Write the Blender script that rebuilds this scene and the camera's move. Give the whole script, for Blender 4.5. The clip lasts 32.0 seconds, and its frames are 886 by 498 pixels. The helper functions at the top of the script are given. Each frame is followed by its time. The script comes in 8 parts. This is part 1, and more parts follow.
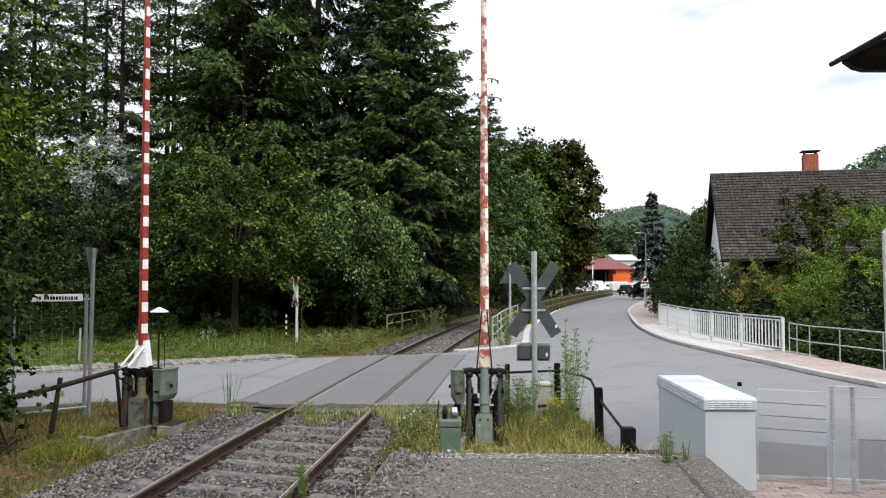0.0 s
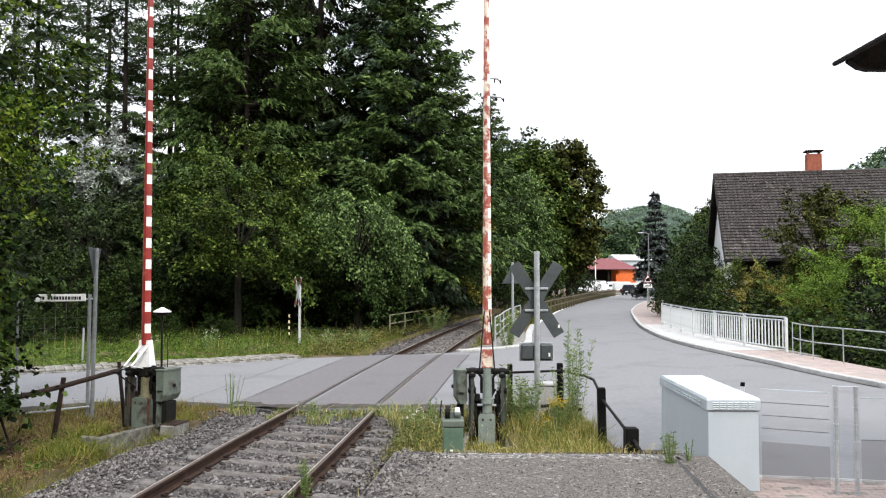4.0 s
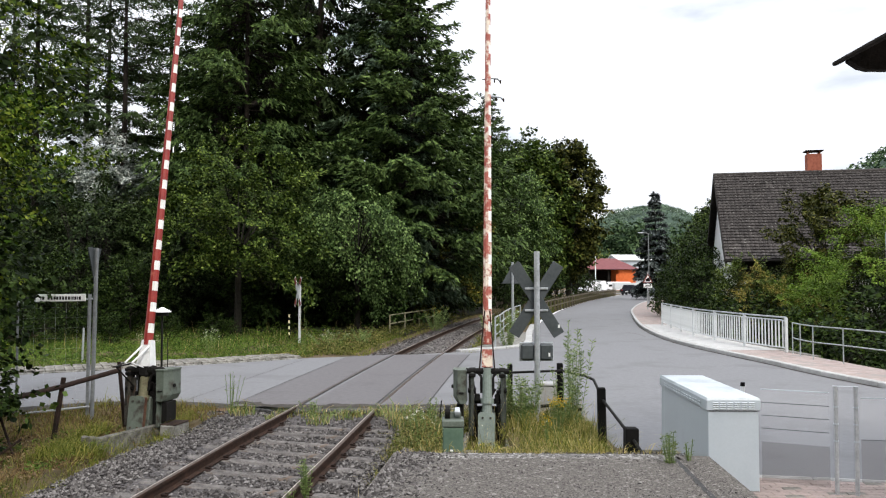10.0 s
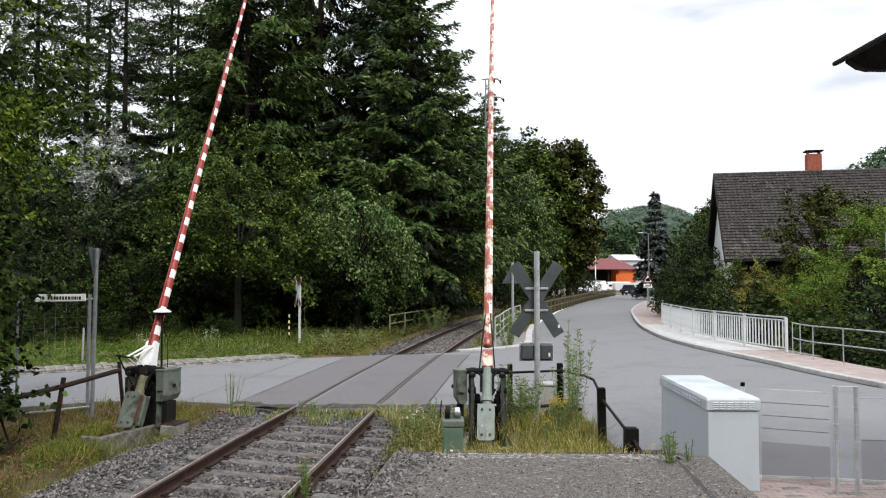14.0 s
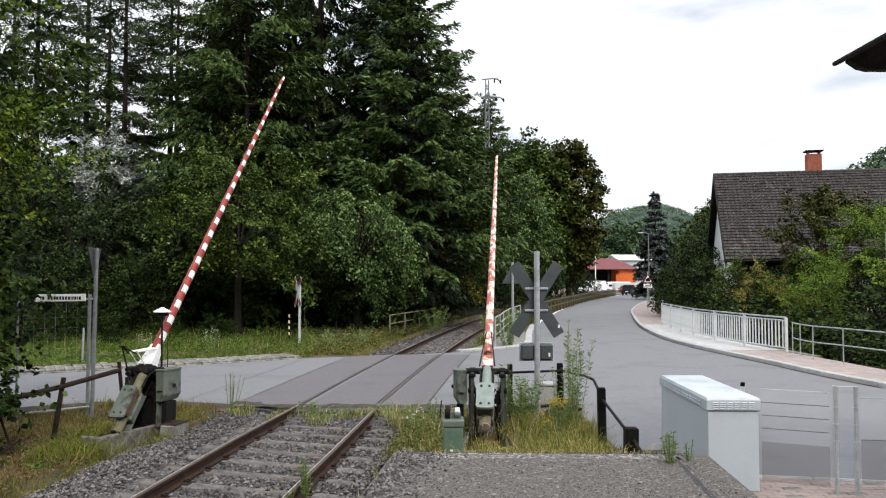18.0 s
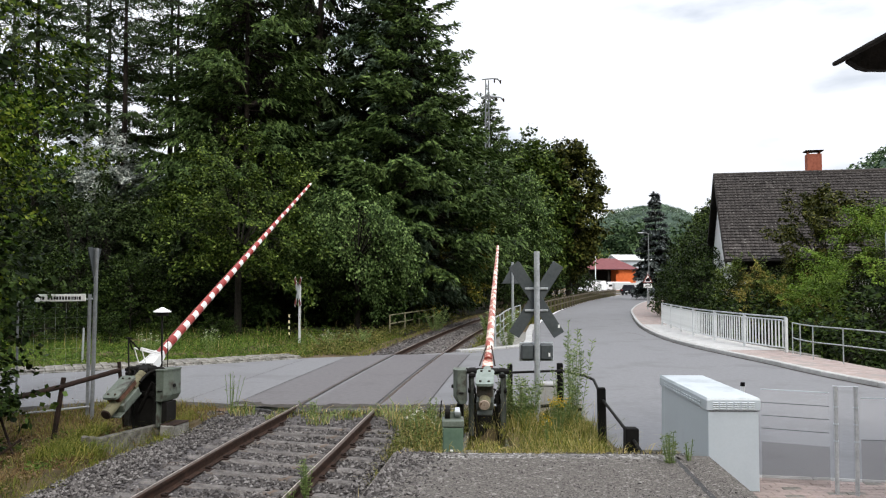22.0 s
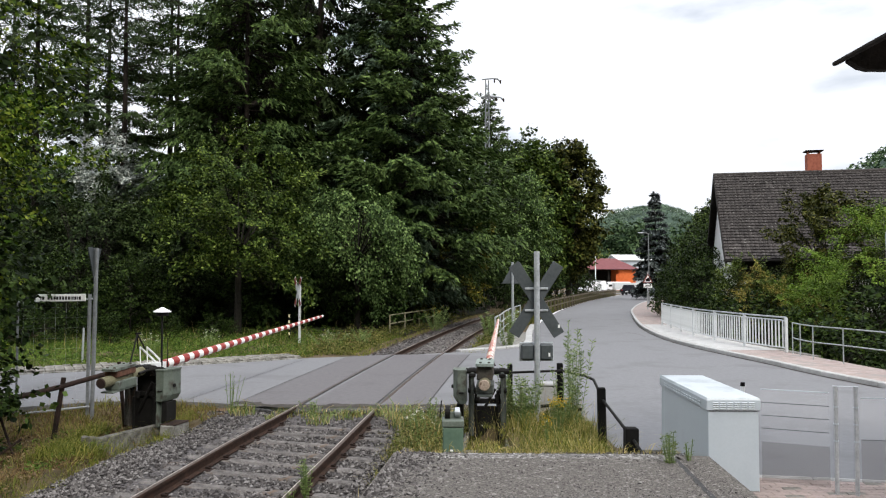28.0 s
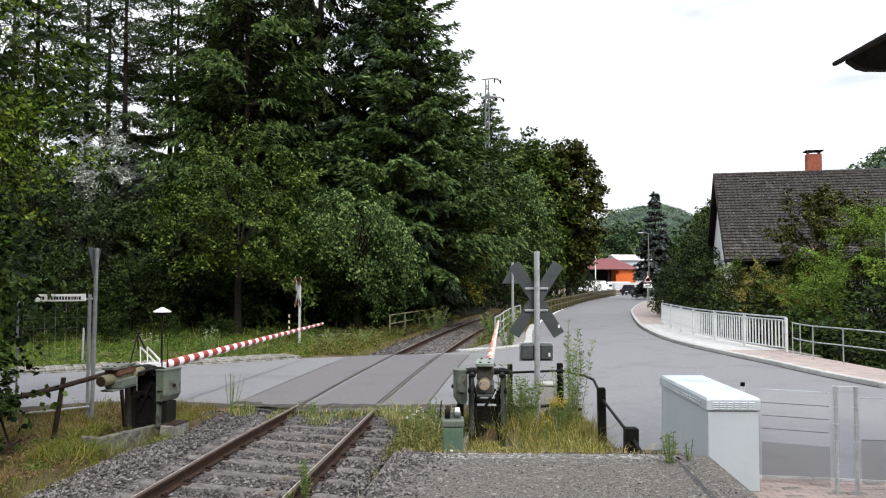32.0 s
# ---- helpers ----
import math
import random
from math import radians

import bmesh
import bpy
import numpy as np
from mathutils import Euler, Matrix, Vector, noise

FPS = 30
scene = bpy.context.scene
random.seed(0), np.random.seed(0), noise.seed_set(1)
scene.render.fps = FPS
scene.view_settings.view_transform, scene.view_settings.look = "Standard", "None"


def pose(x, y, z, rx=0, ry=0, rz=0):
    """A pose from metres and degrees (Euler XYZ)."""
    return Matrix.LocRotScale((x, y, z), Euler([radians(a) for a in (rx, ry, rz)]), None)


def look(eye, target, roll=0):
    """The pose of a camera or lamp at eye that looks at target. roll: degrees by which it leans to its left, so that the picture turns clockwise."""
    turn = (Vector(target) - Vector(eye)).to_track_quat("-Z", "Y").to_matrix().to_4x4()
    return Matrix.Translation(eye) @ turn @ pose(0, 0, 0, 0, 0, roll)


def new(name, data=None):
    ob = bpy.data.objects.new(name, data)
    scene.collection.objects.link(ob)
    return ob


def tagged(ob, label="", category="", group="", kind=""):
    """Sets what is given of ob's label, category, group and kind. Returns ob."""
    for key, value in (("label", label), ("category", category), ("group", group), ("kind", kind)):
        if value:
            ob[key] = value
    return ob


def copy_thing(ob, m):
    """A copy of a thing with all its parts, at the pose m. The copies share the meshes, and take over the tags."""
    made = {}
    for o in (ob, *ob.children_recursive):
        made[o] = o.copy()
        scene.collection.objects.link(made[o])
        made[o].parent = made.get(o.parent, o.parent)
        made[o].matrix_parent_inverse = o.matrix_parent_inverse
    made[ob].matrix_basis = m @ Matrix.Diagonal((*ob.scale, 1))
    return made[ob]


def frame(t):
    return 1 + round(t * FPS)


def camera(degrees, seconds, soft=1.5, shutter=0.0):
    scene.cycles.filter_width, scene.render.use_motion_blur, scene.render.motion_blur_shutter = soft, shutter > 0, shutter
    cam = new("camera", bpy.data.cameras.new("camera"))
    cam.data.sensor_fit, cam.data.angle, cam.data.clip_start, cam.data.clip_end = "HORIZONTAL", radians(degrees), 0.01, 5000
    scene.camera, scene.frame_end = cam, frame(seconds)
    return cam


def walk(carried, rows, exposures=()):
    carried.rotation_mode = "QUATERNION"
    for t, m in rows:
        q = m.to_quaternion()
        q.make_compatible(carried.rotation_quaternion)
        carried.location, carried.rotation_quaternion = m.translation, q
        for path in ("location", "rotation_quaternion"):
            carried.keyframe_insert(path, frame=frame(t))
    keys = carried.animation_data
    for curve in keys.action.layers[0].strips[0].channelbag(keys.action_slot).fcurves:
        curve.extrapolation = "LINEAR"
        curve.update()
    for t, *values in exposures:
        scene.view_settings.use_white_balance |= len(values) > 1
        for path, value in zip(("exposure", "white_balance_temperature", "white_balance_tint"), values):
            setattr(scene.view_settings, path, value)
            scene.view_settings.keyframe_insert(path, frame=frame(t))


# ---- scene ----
EYE_H, LENS = 2.33, 60.0
LIFT = math.degrees(math.atan(56 / 1358))
cam = camera(LENS, 32.0, soft=1.15)
STAND = pose(0, 0, EYE_H, 90 + LIFT, 0, 0)
walk(cam, [(0.0, pose(0, 0, EYE_H, 90 + LIFT, 0, -0.2)), (0.1, STAND), (0.2, STAND), (32.0, STAND)],
     exposures=[(0.0, 0.09), (1.0, 0.15), (2.0, 0.59), (3.0, 0.51), (6.0, 0.21), (8.0, 0.19), (9.0, 0.23), (10.0, 0.07), (11.0, -0.28), (12.0, -0.15), (13.0, 0.01), (17.0, -0.03), (29.0, -0.01), (32.0, 0.15)])

# world: bright broken cloud over pale blue, and a veiled sun behind the camera
SUN_TO = Vector((0.44, -0.9, 0.92)).normalized()
world = bpy.data.worlds.new("sky")
scene.world = world
world.use_nodes = True
wn, wl = world.node_tree.nodes, world.node_tree.links
wn.clear()
w_out, w_bg = wn.new("ShaderNodeOutputWorld"), wn.new("ShaderNodeBackground")
w_sky = wn.new("ShaderNodeTexSky")
w_sky.sky_type, w_sky.sun_disc = "NISHITA", False
w_sky.sun_elevation = math.asin(SUN_TO.z)
w_sky.sun_rotation = math.atan2(SUN_TO.x, SUN_TO.y)
w_co, w_map, w_noise, w_ramp, w_mix = (wn.new("ShaderNodeTexCoord"), wn.new("ShaderNodeMapping"), wn.new("ShaderNodeTexNoise"),
                                       wn.new("ShaderNodeValToRGB"), wn.new("ShaderNodeMix"))
w_map.inputs["Scale"].default_value = (1.0, 1.0, 3.2)
w_map.inputs["Location"].default_value = (1.75, 0.6, 0.45)
w_noise.inputs["Scale"].default_value, w_noise.inputs["Detail"].default_value = 2.6, 6.0
w_ramp.color_ramp.elements[0].position, w_ramp.color_ramp.elements[1].position = 0.34, 0.47
w_ramp.color_ramp.elements[0].color = (0.42, 0.42, 0.42, 1)
w_mix.data_type = "RGBA"
w_mix.inputs["B"].default_value = (12.9, 13.3, 14.1, 1)
wl.new(w_co.outputs["Generated"], w_map.inputs["Vector"])
wl.new(w_map.outputs["Vector"], w_noise.inputs["Vector"])
wl.new(w_noise.outputs["Fac"], w_ramp.inputs["Fac"])
wl.new(w_ramp.outputs["Color"], w_mix.inputs["Factor"])
wl.new(w_sky.outputs["Color"], w_mix.inputs["A"])
w_sep, w_pow, w_grad = wn.new("ShaderNodeSeparateXYZ"), wn.new("ShaderNodeMath"), wn.new("ShaderNodeMath")
wl.new(w_co.outputs["Generated"], w_sep.inputs["Vector"])
w_pow.operation, w_pow.use_clamp = "POWER", True
wl.new(w_sep.outputs["Z"], w_pow.inputs[0])
w_pow.inputs[1].default_value = 2.0
w_grad.operation = "MULTIPLY_ADD"
wl.new(w_pow.outputs[0], w_grad.inputs[0])
w_grad.inputs[1].default_value, w_grad.inputs[2].default_value = 1.25, 0.84
w_mul = wn.new("ShaderNodeMix")
w_mul.data_type, w_mul.blend_type = "RGBA", "MULTIPLY"
w_mul.inputs["Factor"].default_value = 1.0
wl.new(w_mix.outputs["Result"], w_mul.inputs["A"])
wl.new(w_grad.outputs[0], w_mul.inputs["B"])
wl.new(w_mul.outputs["Result"], w_bg.inputs["Color"])
w_bg.inputs["Strength"].default_value = 0.098
wl.new(w_bg.outputs["Background"], w_out.inputs["Surface"])
sun_data = bpy.data.lights.new("sun", "SUN")
sun_data.energy, sun_data.angle, sun_data.color = 2.2, radians(15), (1.0, 0.95, 0.87)
sun = new("sun", sun_data)
sun.matrix_world = look(SUN_TO * 80, (0, 0, 0))


# ---- materials ----
def node_mat(name):
    m = bpy.data.materials.new(name)
    m.use_nodes = True
    n, l = m.node_tree.nodes, m.node_tree.links
    return m, n, l, n["Principled BSDF"]


def surface(name, dark, light, scale=8.0, rough=0.8, bump=0.2, metal=0.0, stain=None, stain_scale=0.7, stain_at=0.58, fine=6.0, spread=0.25, random_piece=0.0, placed=False):
    """Two-scale noise between two colours, with an optional stain colour in large patches, and a fine relief."""
    m, n, l, b = node_mat(name)
    where = n.new("ShaderNodeNewGeometry").outputs["Position"] if placed else n.new("ShaderNodeTexCoord").outputs["Object"]
    n1, n2 = n.new("ShaderNodeTexNoise"), n.new("ShaderNodeTexNoise")
    n1.inputs["Scale"].default_value, n1.inputs["Detail"].default_value = scale, 6
    n2.inputs["Scale"].default_value, n2.inputs["Detail"].default_value = scale * fine, 3
    for t in (n1, n2):
        l.new(where, t.inputs["Vector"])
    add = n.new("ShaderNodeMath")
    add.operation = "MULTIPLY_ADD"
    l.new(n2.outputs["Fac"], add.inputs[0])
    add.inputs[1].default_value = 0.6
    l.new(n1.outputs["Fac"], add.inputs[2])
    ramp = n.new("ShaderNodeValToRGB")
    ramp.color_ramp.elements[0].position, ramp.color_ramp.elements[1].position = 0.8 - spread, 0.8 + spread
    ramp.color_ramp.elements[0].color, ramp.color_ramp.elements[1].color = (*dark, 1), (*light, 1)
    l.new(add.outputs[0], ramp.inputs["Fac"])
    colour = ramp.outputs["Color"]
    if stain:
        n3, r3, mx = n.new("ShaderNodeTexNoise"), n.new("ShaderNodeValToRGB"), n.new("ShaderNodeMix")
        n3.inputs["Scale"].default_value, n3.inputs["Detail"].default_value, n3.inputs["Roughness"].default_value = stain_scale, 8, 0.65
        l.new(where, n3.inputs["Vector"])
        r3.color_ramp.elements[0].position, r3.color_ramp.elements[1].position = stain_at, stain_at + 0.12
        l.new(n3.outputs["Fac"], r3.inputs["Fac"])
        mx.data_type = "RGBA"
        l.new(r3.outputs["Color"], mx.inputs["Factor"])
        l.new(colour, mx.inputs["A"])
        mx.inputs["B"].default_value = (*stain, 1)
        colour = mx.outputs["Result"]
    if random_piece:
        info, mul, sc = n.new("ShaderNodeObjectInfo"), n.new("ShaderNodeMath"), n.new("ShaderNodeMix")
        mul.operation = "MULTIPLY_ADD"
        l.new(info.outputs["Random"], mul.inputs[0])
        mul.inputs[1].default_value, mul.inputs[2].default_value = 2 * random_piece, 1 - random_piece
        sc.data_type, sc.blend_type = "RGBA", "MULTIPLY"
        sc.inputs["Factor"].default_value = 1.0
        l.new(colour, sc.inputs["A"])
        l.new(mul.outputs[0], sc.inputs["B"])
        colour = sc.outputs["Result"]
    l.new(colour, b.inputs["Base Color"])
    b.inputs["Roughness"].default_value, b.inputs["Metallic"].default_value = rough, metal
    b.inputs["Specular IOR Level"].default_value = 0.5 if rough < 0.7 else 0.2
    if bump:
        bp = n.new("ShaderNodeBump")
        bp.inputs["Strength"].default_value, bp.inputs["Distance"].default_value = bump, 0.02
        l.new(add.outputs[0], bp.inputs["Height"])
        l.new(bp.outputs["Normal"], b.inputs["Normal"])
    return m


def foliage(name, shades, rough=0.45, through_light=0.1, gloss=0.25, low=(0.42, 0.44, 0.4), high=(1.35, 1.28, 1.0), patch=0.45, even=0.0):
    """Leaf colours picked leaf by leaf, with some light passing through; even draws the shades together."""
    mean = [sum(c[i] for c in shades) / len(shades) for i in range(3)]
    shades = [tuple(v * (mean[i] / v) ** even for i, v in enumerate(c)) for c in shades]
    m, n, l, b = node_mat(name)
    geo, ramp = n.new("ShaderNodeNewGeometry"), n.new("ShaderNodeValToRGB")
    l.new(geo.outputs["Random Per Island"], ramp.inputs["Fac"])
    els = ramp.color_ramp.elements
    while len(els) < len(shades):
        els.new(0.5)
    for i, c in enumerate(shades):
        els[i].position, els[i].color = i / (len(shades) - 1), (*c, 1)
    co, big, mx = n.new("ShaderNodeTexCoord"), n.new("ShaderNodeTexNoise"), n.new("ShaderNodeMix")
    big.inputs["Scale"].default_value, big.inputs["Detail"].default_value = patch, 3
    l.new(co.outputs["Object"], big.inputs["Vector"])
    mx.data_type, mx.blend_type = "RGBA", "MULTIPLY"
    mx.inputs["Factor"].default_value = 0.7
    l.new(ramp.outputs["Color"], mx.inputs["A"])
    r2 = n.new("ShaderNodeValToRGB")
    r2.color_ramp.elements[0].position, r2.color_ramp.elements[1].position = 0.35, 0.65
    r2.color_ramp.elements[0].color, r2.color_ramp.elements[1].color = (*low, 1), (*high, 1)
    l.new(big.outputs["Fac"], r2.inputs["Fac"])
    l.new(r2.outputs["Color"], mx.inputs["B"])
    l.new(mx.outputs["Result"], b.inputs["Base Color"])
    b.inputs["Roughness"].default_value = rough
    b.inputs["Specular IOR Level"].default_value = gloss
    tr, ms = n.new("ShaderNodeBsdfTranslucent"), n.new("ShaderNodeMixShader")
    l.new(mx.outputs["Result"], tr.inputs["Color"])
    ms.inputs["Fac"].default_value = through_light
    l.new(b.outputs["BSDF"], ms.inputs[1])
    l.new(tr.outputs["BSDF"], ms.inputs[2])
    l.new(ms.outputs["Shader"], n["Material Output"].inputs["Surface"])
    return m


ASPHALT = surface("asphalt", (0.163, 0.163, 0.17), (0.196, 0.196, 0.204), 9, 0.85, 0.06, stain=(0.155, 0.154, 0.16), stain_scale=0.6, stain_at=0.52, fine=24)
ASPHALT_DARK = surface("crossing_asphalt", (0.12, 0.113, 0.117), (0.146, 0.139, 0.143), 9, 0.85, 0.06, stain=(0.114, 0.107, 0.11), stain_scale=0.7, fine=24)
# litter colour kept near black to hold the shade under trees and bushes
LITTER_SHADE = surface("tree_shade_litter", (0.006, 0.006, 0.004), (0.022, 0.018, 0.011), 2.5, 0.95, 0.8, stain=(0.012, 0.02, 0.006), stain_scale=1.2, fine=8)
SEDIMENT = surface("brown_road_dirt", (0.03, 0.026, 0.023), (0.075, 0.065, 0.057), 6, 0.95, 0.4, stain=(0.06, 0.07, 0.03), stain_scale=3)
TAR = surface("tar", (0.03, 0.03, 0.03), (0.06, 0.058, 0.058), 10, 0.7, 0.1)
EARTH = surface("earth_and_grass", (0.05, 0.04, 0.022), (0.12, 0.09, 0.05), 3.0, 0.95, 0.6, stain=(0.15, 0.1, 0.062), stain_scale=0.9, stain_at=0.5, fine=14)
BALLAST = surface("ballast_bed", (0.02, 0.018, 0.018), (0.13, 0.12, 0.12), 22, 0.95, 1.0, stain=(0.14, 0.11, 0.09), stain_scale=1.5, fine=3)
CONCRETE = surface("old_concrete", (0.08, 0.075, 0.065), (0.3, 0.29, 0.265), 5, 0.95, 0.6, stain=(0.05, 0.048, 0.034), stain_scale=3.5, stain_at=0.55, fine=10)
MOSSY = surface("mossy_pit_concrete", (0.04, 0.038, 0.03), (0.2, 0.19, 0.17), 9, 0.95, 0.8, stain=(0.3, 0.285, 0.26), stain_scale=5, stain_at=0.62, fine=6)
PLATFORM = surface("platform_gravel_concrete", (0.026, 0.023, 0.02), (0.225, 0.205, 0.187), 60, 0.95, 0.8, stain=(0.38, 0.36, 0.335), stain_scale=19.0, stain_at=0.56, fine=4, spread=0.26)
PLATFORM_EDGE = surface("weathered_edge_concrete", (0.045, 0.04, 0.036), (0.24, 0.228, 0.212), 70, 0.95, 0.7, stain=(0.48, 0.465, 0.44), stain_scale=20.0, stain_at=0.5, fine=4, spread=0.22)
KERB = surface("kerb_concrete", (0.34, 0.3357, 0.3272), (0.4675, 0.4632, 0.4547), 5, 0.9, 0.2, stain=(0.2635, 0.2592, 0.2465), stain_scale=1.0, random_piece=0.08)
PAVER = surface("pink_paver", (0.235, 0.185, 0.17), (0.36, 0.295, 0.272), 4, 0.9, 0.25, stain=(0.24, 0.218, 0.205), stain_scale=1.6, stain_at=0.5, random_piece=0.14)
PAVER_GREY = surface("grey_paver", (0.117, 0.1098, 0.0945), (0.279, 0.2655, 0.2385), 4, 0.92, 0.3, stain=(0.054, 0.054, 0.0315), stain_scale=1.6, stain_at=0.55, random_piece=0.3)
SLEEPER = surface("weathered_sleeper", (0.055, 0.05, 0.047), (0.17, 0.156, 0.148), 9, 0.85, 0.5, stain=(0.13, 0.095, 0.07), stain_scale=4, fine=8, random_piece=0.14)
RUST = surface("rusty_rail_steel", (0.016, 0.0095, 0.0065), (0.056, 0.03, 0.021), 10, 0.8, 0.25, metal=0.1)
RAILDULL = surface("dull_rail_top", (0.04, 0.028, 0.022), (0.11, 0.08, 0.065), 20, 0.5, 0.05, metal=0.2)
# worn edge coloured pale to paint the sky's glint along the rails
RAIL_GLINT = surface("worn_rail_glint", (0.42, 0.37, 0.34), (0.62, 0.56, 0.52), 20, 0.35, 0.05, metal=0.3)
GREEN_PAINT = surface("grey_green_paint", (0.075, 0.092, 0.074), (0.135, 0.157, 0.13), 4, 0.6, 0.12, stain=(0.04, 0.034, 0.026), stain_scale=4.5, stain_at=0.54, fine=9)
GREEN_WORN = surface("dark_weathered_green_paint", (0.03, 0.036, 0.031), (0.075, 0.085, 0.075), 5, 0.65, 0.15, stain=(0.02, 0.016, 0.013), stain_scale=5, stain_at=0.52, fine=9)
DARK_GREEN = surface("dark_green_paint", (0.07, 0.12, 0.085), (0.11, 0.165, 0.12), 4, 0.5, 0.08, stain=(0.06, 0.07, 0.05), stain_scale=4)
# greasy iron colour lowered further for the shadow inside the barrier stands
BLACK_IRON_SHADE = surface("black_greasy_shaded_iron", (0.004, 0.0036, 0.0032), (0.01, 0.009, 0.008), 9, 0.7, 0.25, stain=(0.016, 0.01, 0.007), stain_scale=3, stain_at=0.66)
OLD_IRON = surface("weathered_iron", (0.025, 0.023, 0.02), (0.08, 0.073, 0.062), 7, 0.85, 0.3, stain=(0.08, 0.05, 0.034), stain_scale=4, stain_at=0.52)
RED_RUST = surface("red_brown_rust", (0.05, 0.024, 0.016), (0.15, 0.075, 0.05), 9, 0.85, 0.35)
OCHRE = surface("ochre_painted_iron", (0.11, 0.105, 0.06), (0.2, 0.185, 0.115), 6, 0.7, 0.2, stain=(0.06, 0.042, 0.028), stain_scale=3)
PALE_GREEN = surface("pale_green_worn_paint", (0.15, 0.185, 0.162), (0.23, 0.27, 0.245), 5, 0.6, 0.1, stain=(0.16, 0.17, 0.14), stain_scale=5, stain_at=0.6)
PALE_RUST = surface("pale_rusty_paint", (0.22, 0.165, 0.125), (0.42, 0.34, 0.28), 9, 0.8, 0.3, stain=(0.12, 0.07, 0.045), stain_scale=9, stain_at=0.52)
BROWN_RUST = surface("brown_rust", (0.01, 0.007, 0.006), (0.036, 0.021, 0.016), 9, 0.85, 0.35)
POST_GREY = surface("weathered_grey_steel", (0.14, 0.1505, 0.1575), (0.224, 0.2345, 0.2415), 10, 0.55, 0.06, metal=0.3, fine=4)
BOOM_RED = surface("boom_red", (0.21, 0.014, 0.011), (0.31, 0.03, 0.021), 5, 0.5, 0.05, stain=(0.45, 0.12, 0.07), stain_scale=3, stain_at=0.6)
BOOM_WORN = surface("worn_boom_red", (0.26, 0.045, 0.03), (0.39, 0.1, 0.07), 5, 0.55, 0.1, stain=(0.74, 0.64, 0.53), stain_scale=7, stain_at=0.47)
BOOM_WHITE = surface("boom_white", (0.7, 0.69, 0.66), (0.86, 0.85, 0.83), 5, 0.5, 0.05, stain=(0.5, 0.42, 0.36), stain_scale=3, stain_at=0.62)
WORN_WHITE = surface("weathered_white_paint", (0.44, 0.45, 0.46), (0.54, 0.55, 0.56), 4, 0.6, 0.03, stain=(0.4, 0.39, 0.37), stain_scale=2.5)
WHITE_PAINT = surface("white_paint", (0.66, 0.66, 0.66), (0.82, 0.82, 0.82), 3, 0.5, 0.06, stain=(0.55, 0.52, 0.47), stain_scale=2.5, stain_at=0.64)
GALV = surface("galvanised_steel", (0.34, 0.36, 0.38), (0.52, 0.54, 0.56), 14, 0.45, 0.06, metal=0.55, fine=4)
BAR_GREY = surface("pale_grey_railing_paint", (0.506, 0.5244, 0.5336), (0.644, 0.6624, 0.6716), 5, 0.5, 0.05)
STEEL = surface("brushed_steel_post", (0.3, 0.31, 0.32), (0.46, 0.47, 0.48), 12, 0.4, 0.03, metal=0.25, fine=4)
SIGN_BACK = surface("dark_grey_sign_back", (0.035, 0.042, 0.045), (0.065, 0.074, 0.078), 4, 0.5, 0.05)
CABINET = surface("light_grey_cabinet", (0.41, 0.455, 0.495), (0.45, 0.495, 0.535), 1.5, 0.4, 0.01, stain=(0.4, 0.44, 0.475), stain_scale=1.6, stain_at=0.62, fine=30)
CAB_TOP = surface("white_cabinet_lid", (0.46, 0.5, 0.525), (0.53, 0.57, 0.595), 2, 0.45, 0.02, stain=(0.37, 0.41, 0.435), stain_scale=1.6, stain_at=0.5)
SLOT = surface("dark_slot", (0.02, 0.02, 0.02), (0.05, 0.05, 0.05), 8, 0.8, 0.0)
TILE = surface("brown_roof_tile", (0.028, 0.0245, 0.0235), (0.08, 0.07, 0.066), 3.0, 0.9, 0.3, stain=(0.36, 0.35, 0.32), stain_scale=8.0, stain_at=0.595, random_piece=0.2, placed=True)
RENDERED = surface("pale_render", (0.76, 0.77, 0.78), (0.84, 0.85, 0.86), 3, 0.9, 0.2)
DARKWOOD = surface("dark_timber", (0.008, 0.007, 0.006), (0.026, 0.021, 0.018), 6, 0.8, 0.2)
RAILWOOD = surface("pale_weathered_rail_wood", (0.15, 0.135, 0.085), (0.27, 0.245, 0.16), 6, 0.9, 0.3)
OLDWOOD = surface("weathered_fence_wood", (0.045, 0.038, 0.026), (0.125, 0.106, 0.075), 6, 0.9, 0.3)
BRICK = surface("red_chimney_brick", (0.24, 0.075, 0.048), (0.37, 0.125, 0.08), 8, 0.9, 0.3)
RED_ROOF = surface("red_sheet_roof", (0.14, 0.048, 0.05), (0.19, 0.066, 0.07), 2, 0.7, 0.1)
ORANGE = surface("orange_wall", (0.62, 0.13, 0.035), (0.75, 0.18, 0.055), 2, 0.8, 0.1)
PALE_WALL = surface("pale_sheet_wall", (0.4, 0.45, 0.5), (0.48, 0.53, 0.58), 1, 0.6, 0.05)
# near-black colour paints the shade inside the barrier pits and the open shed
SHADE_IN = surface("painted_interior_shade", (0.012, 0.01, 0.009), (0.03, 0.027, 0.025), 3, 0.9, 0.0)
CAR_PAINT = surface("dark_blue_car_paint", (0.003, 0.004, 0.008), (0.006, 0.008, 0.014), 2, 0.75, 0.0)
VAN_WHITE = surface("white_van_paint", (0.7, 0.71, 0.72), (0.8, 0.8, 0.81), 2, 0.3, 0.0)
CAR_SILVER = surface("silver_car_paint", (0.36, 0.37, 0.38), (0.46, 0.47, 0.48), 2, 0.3, 0.0, metal=0.5)
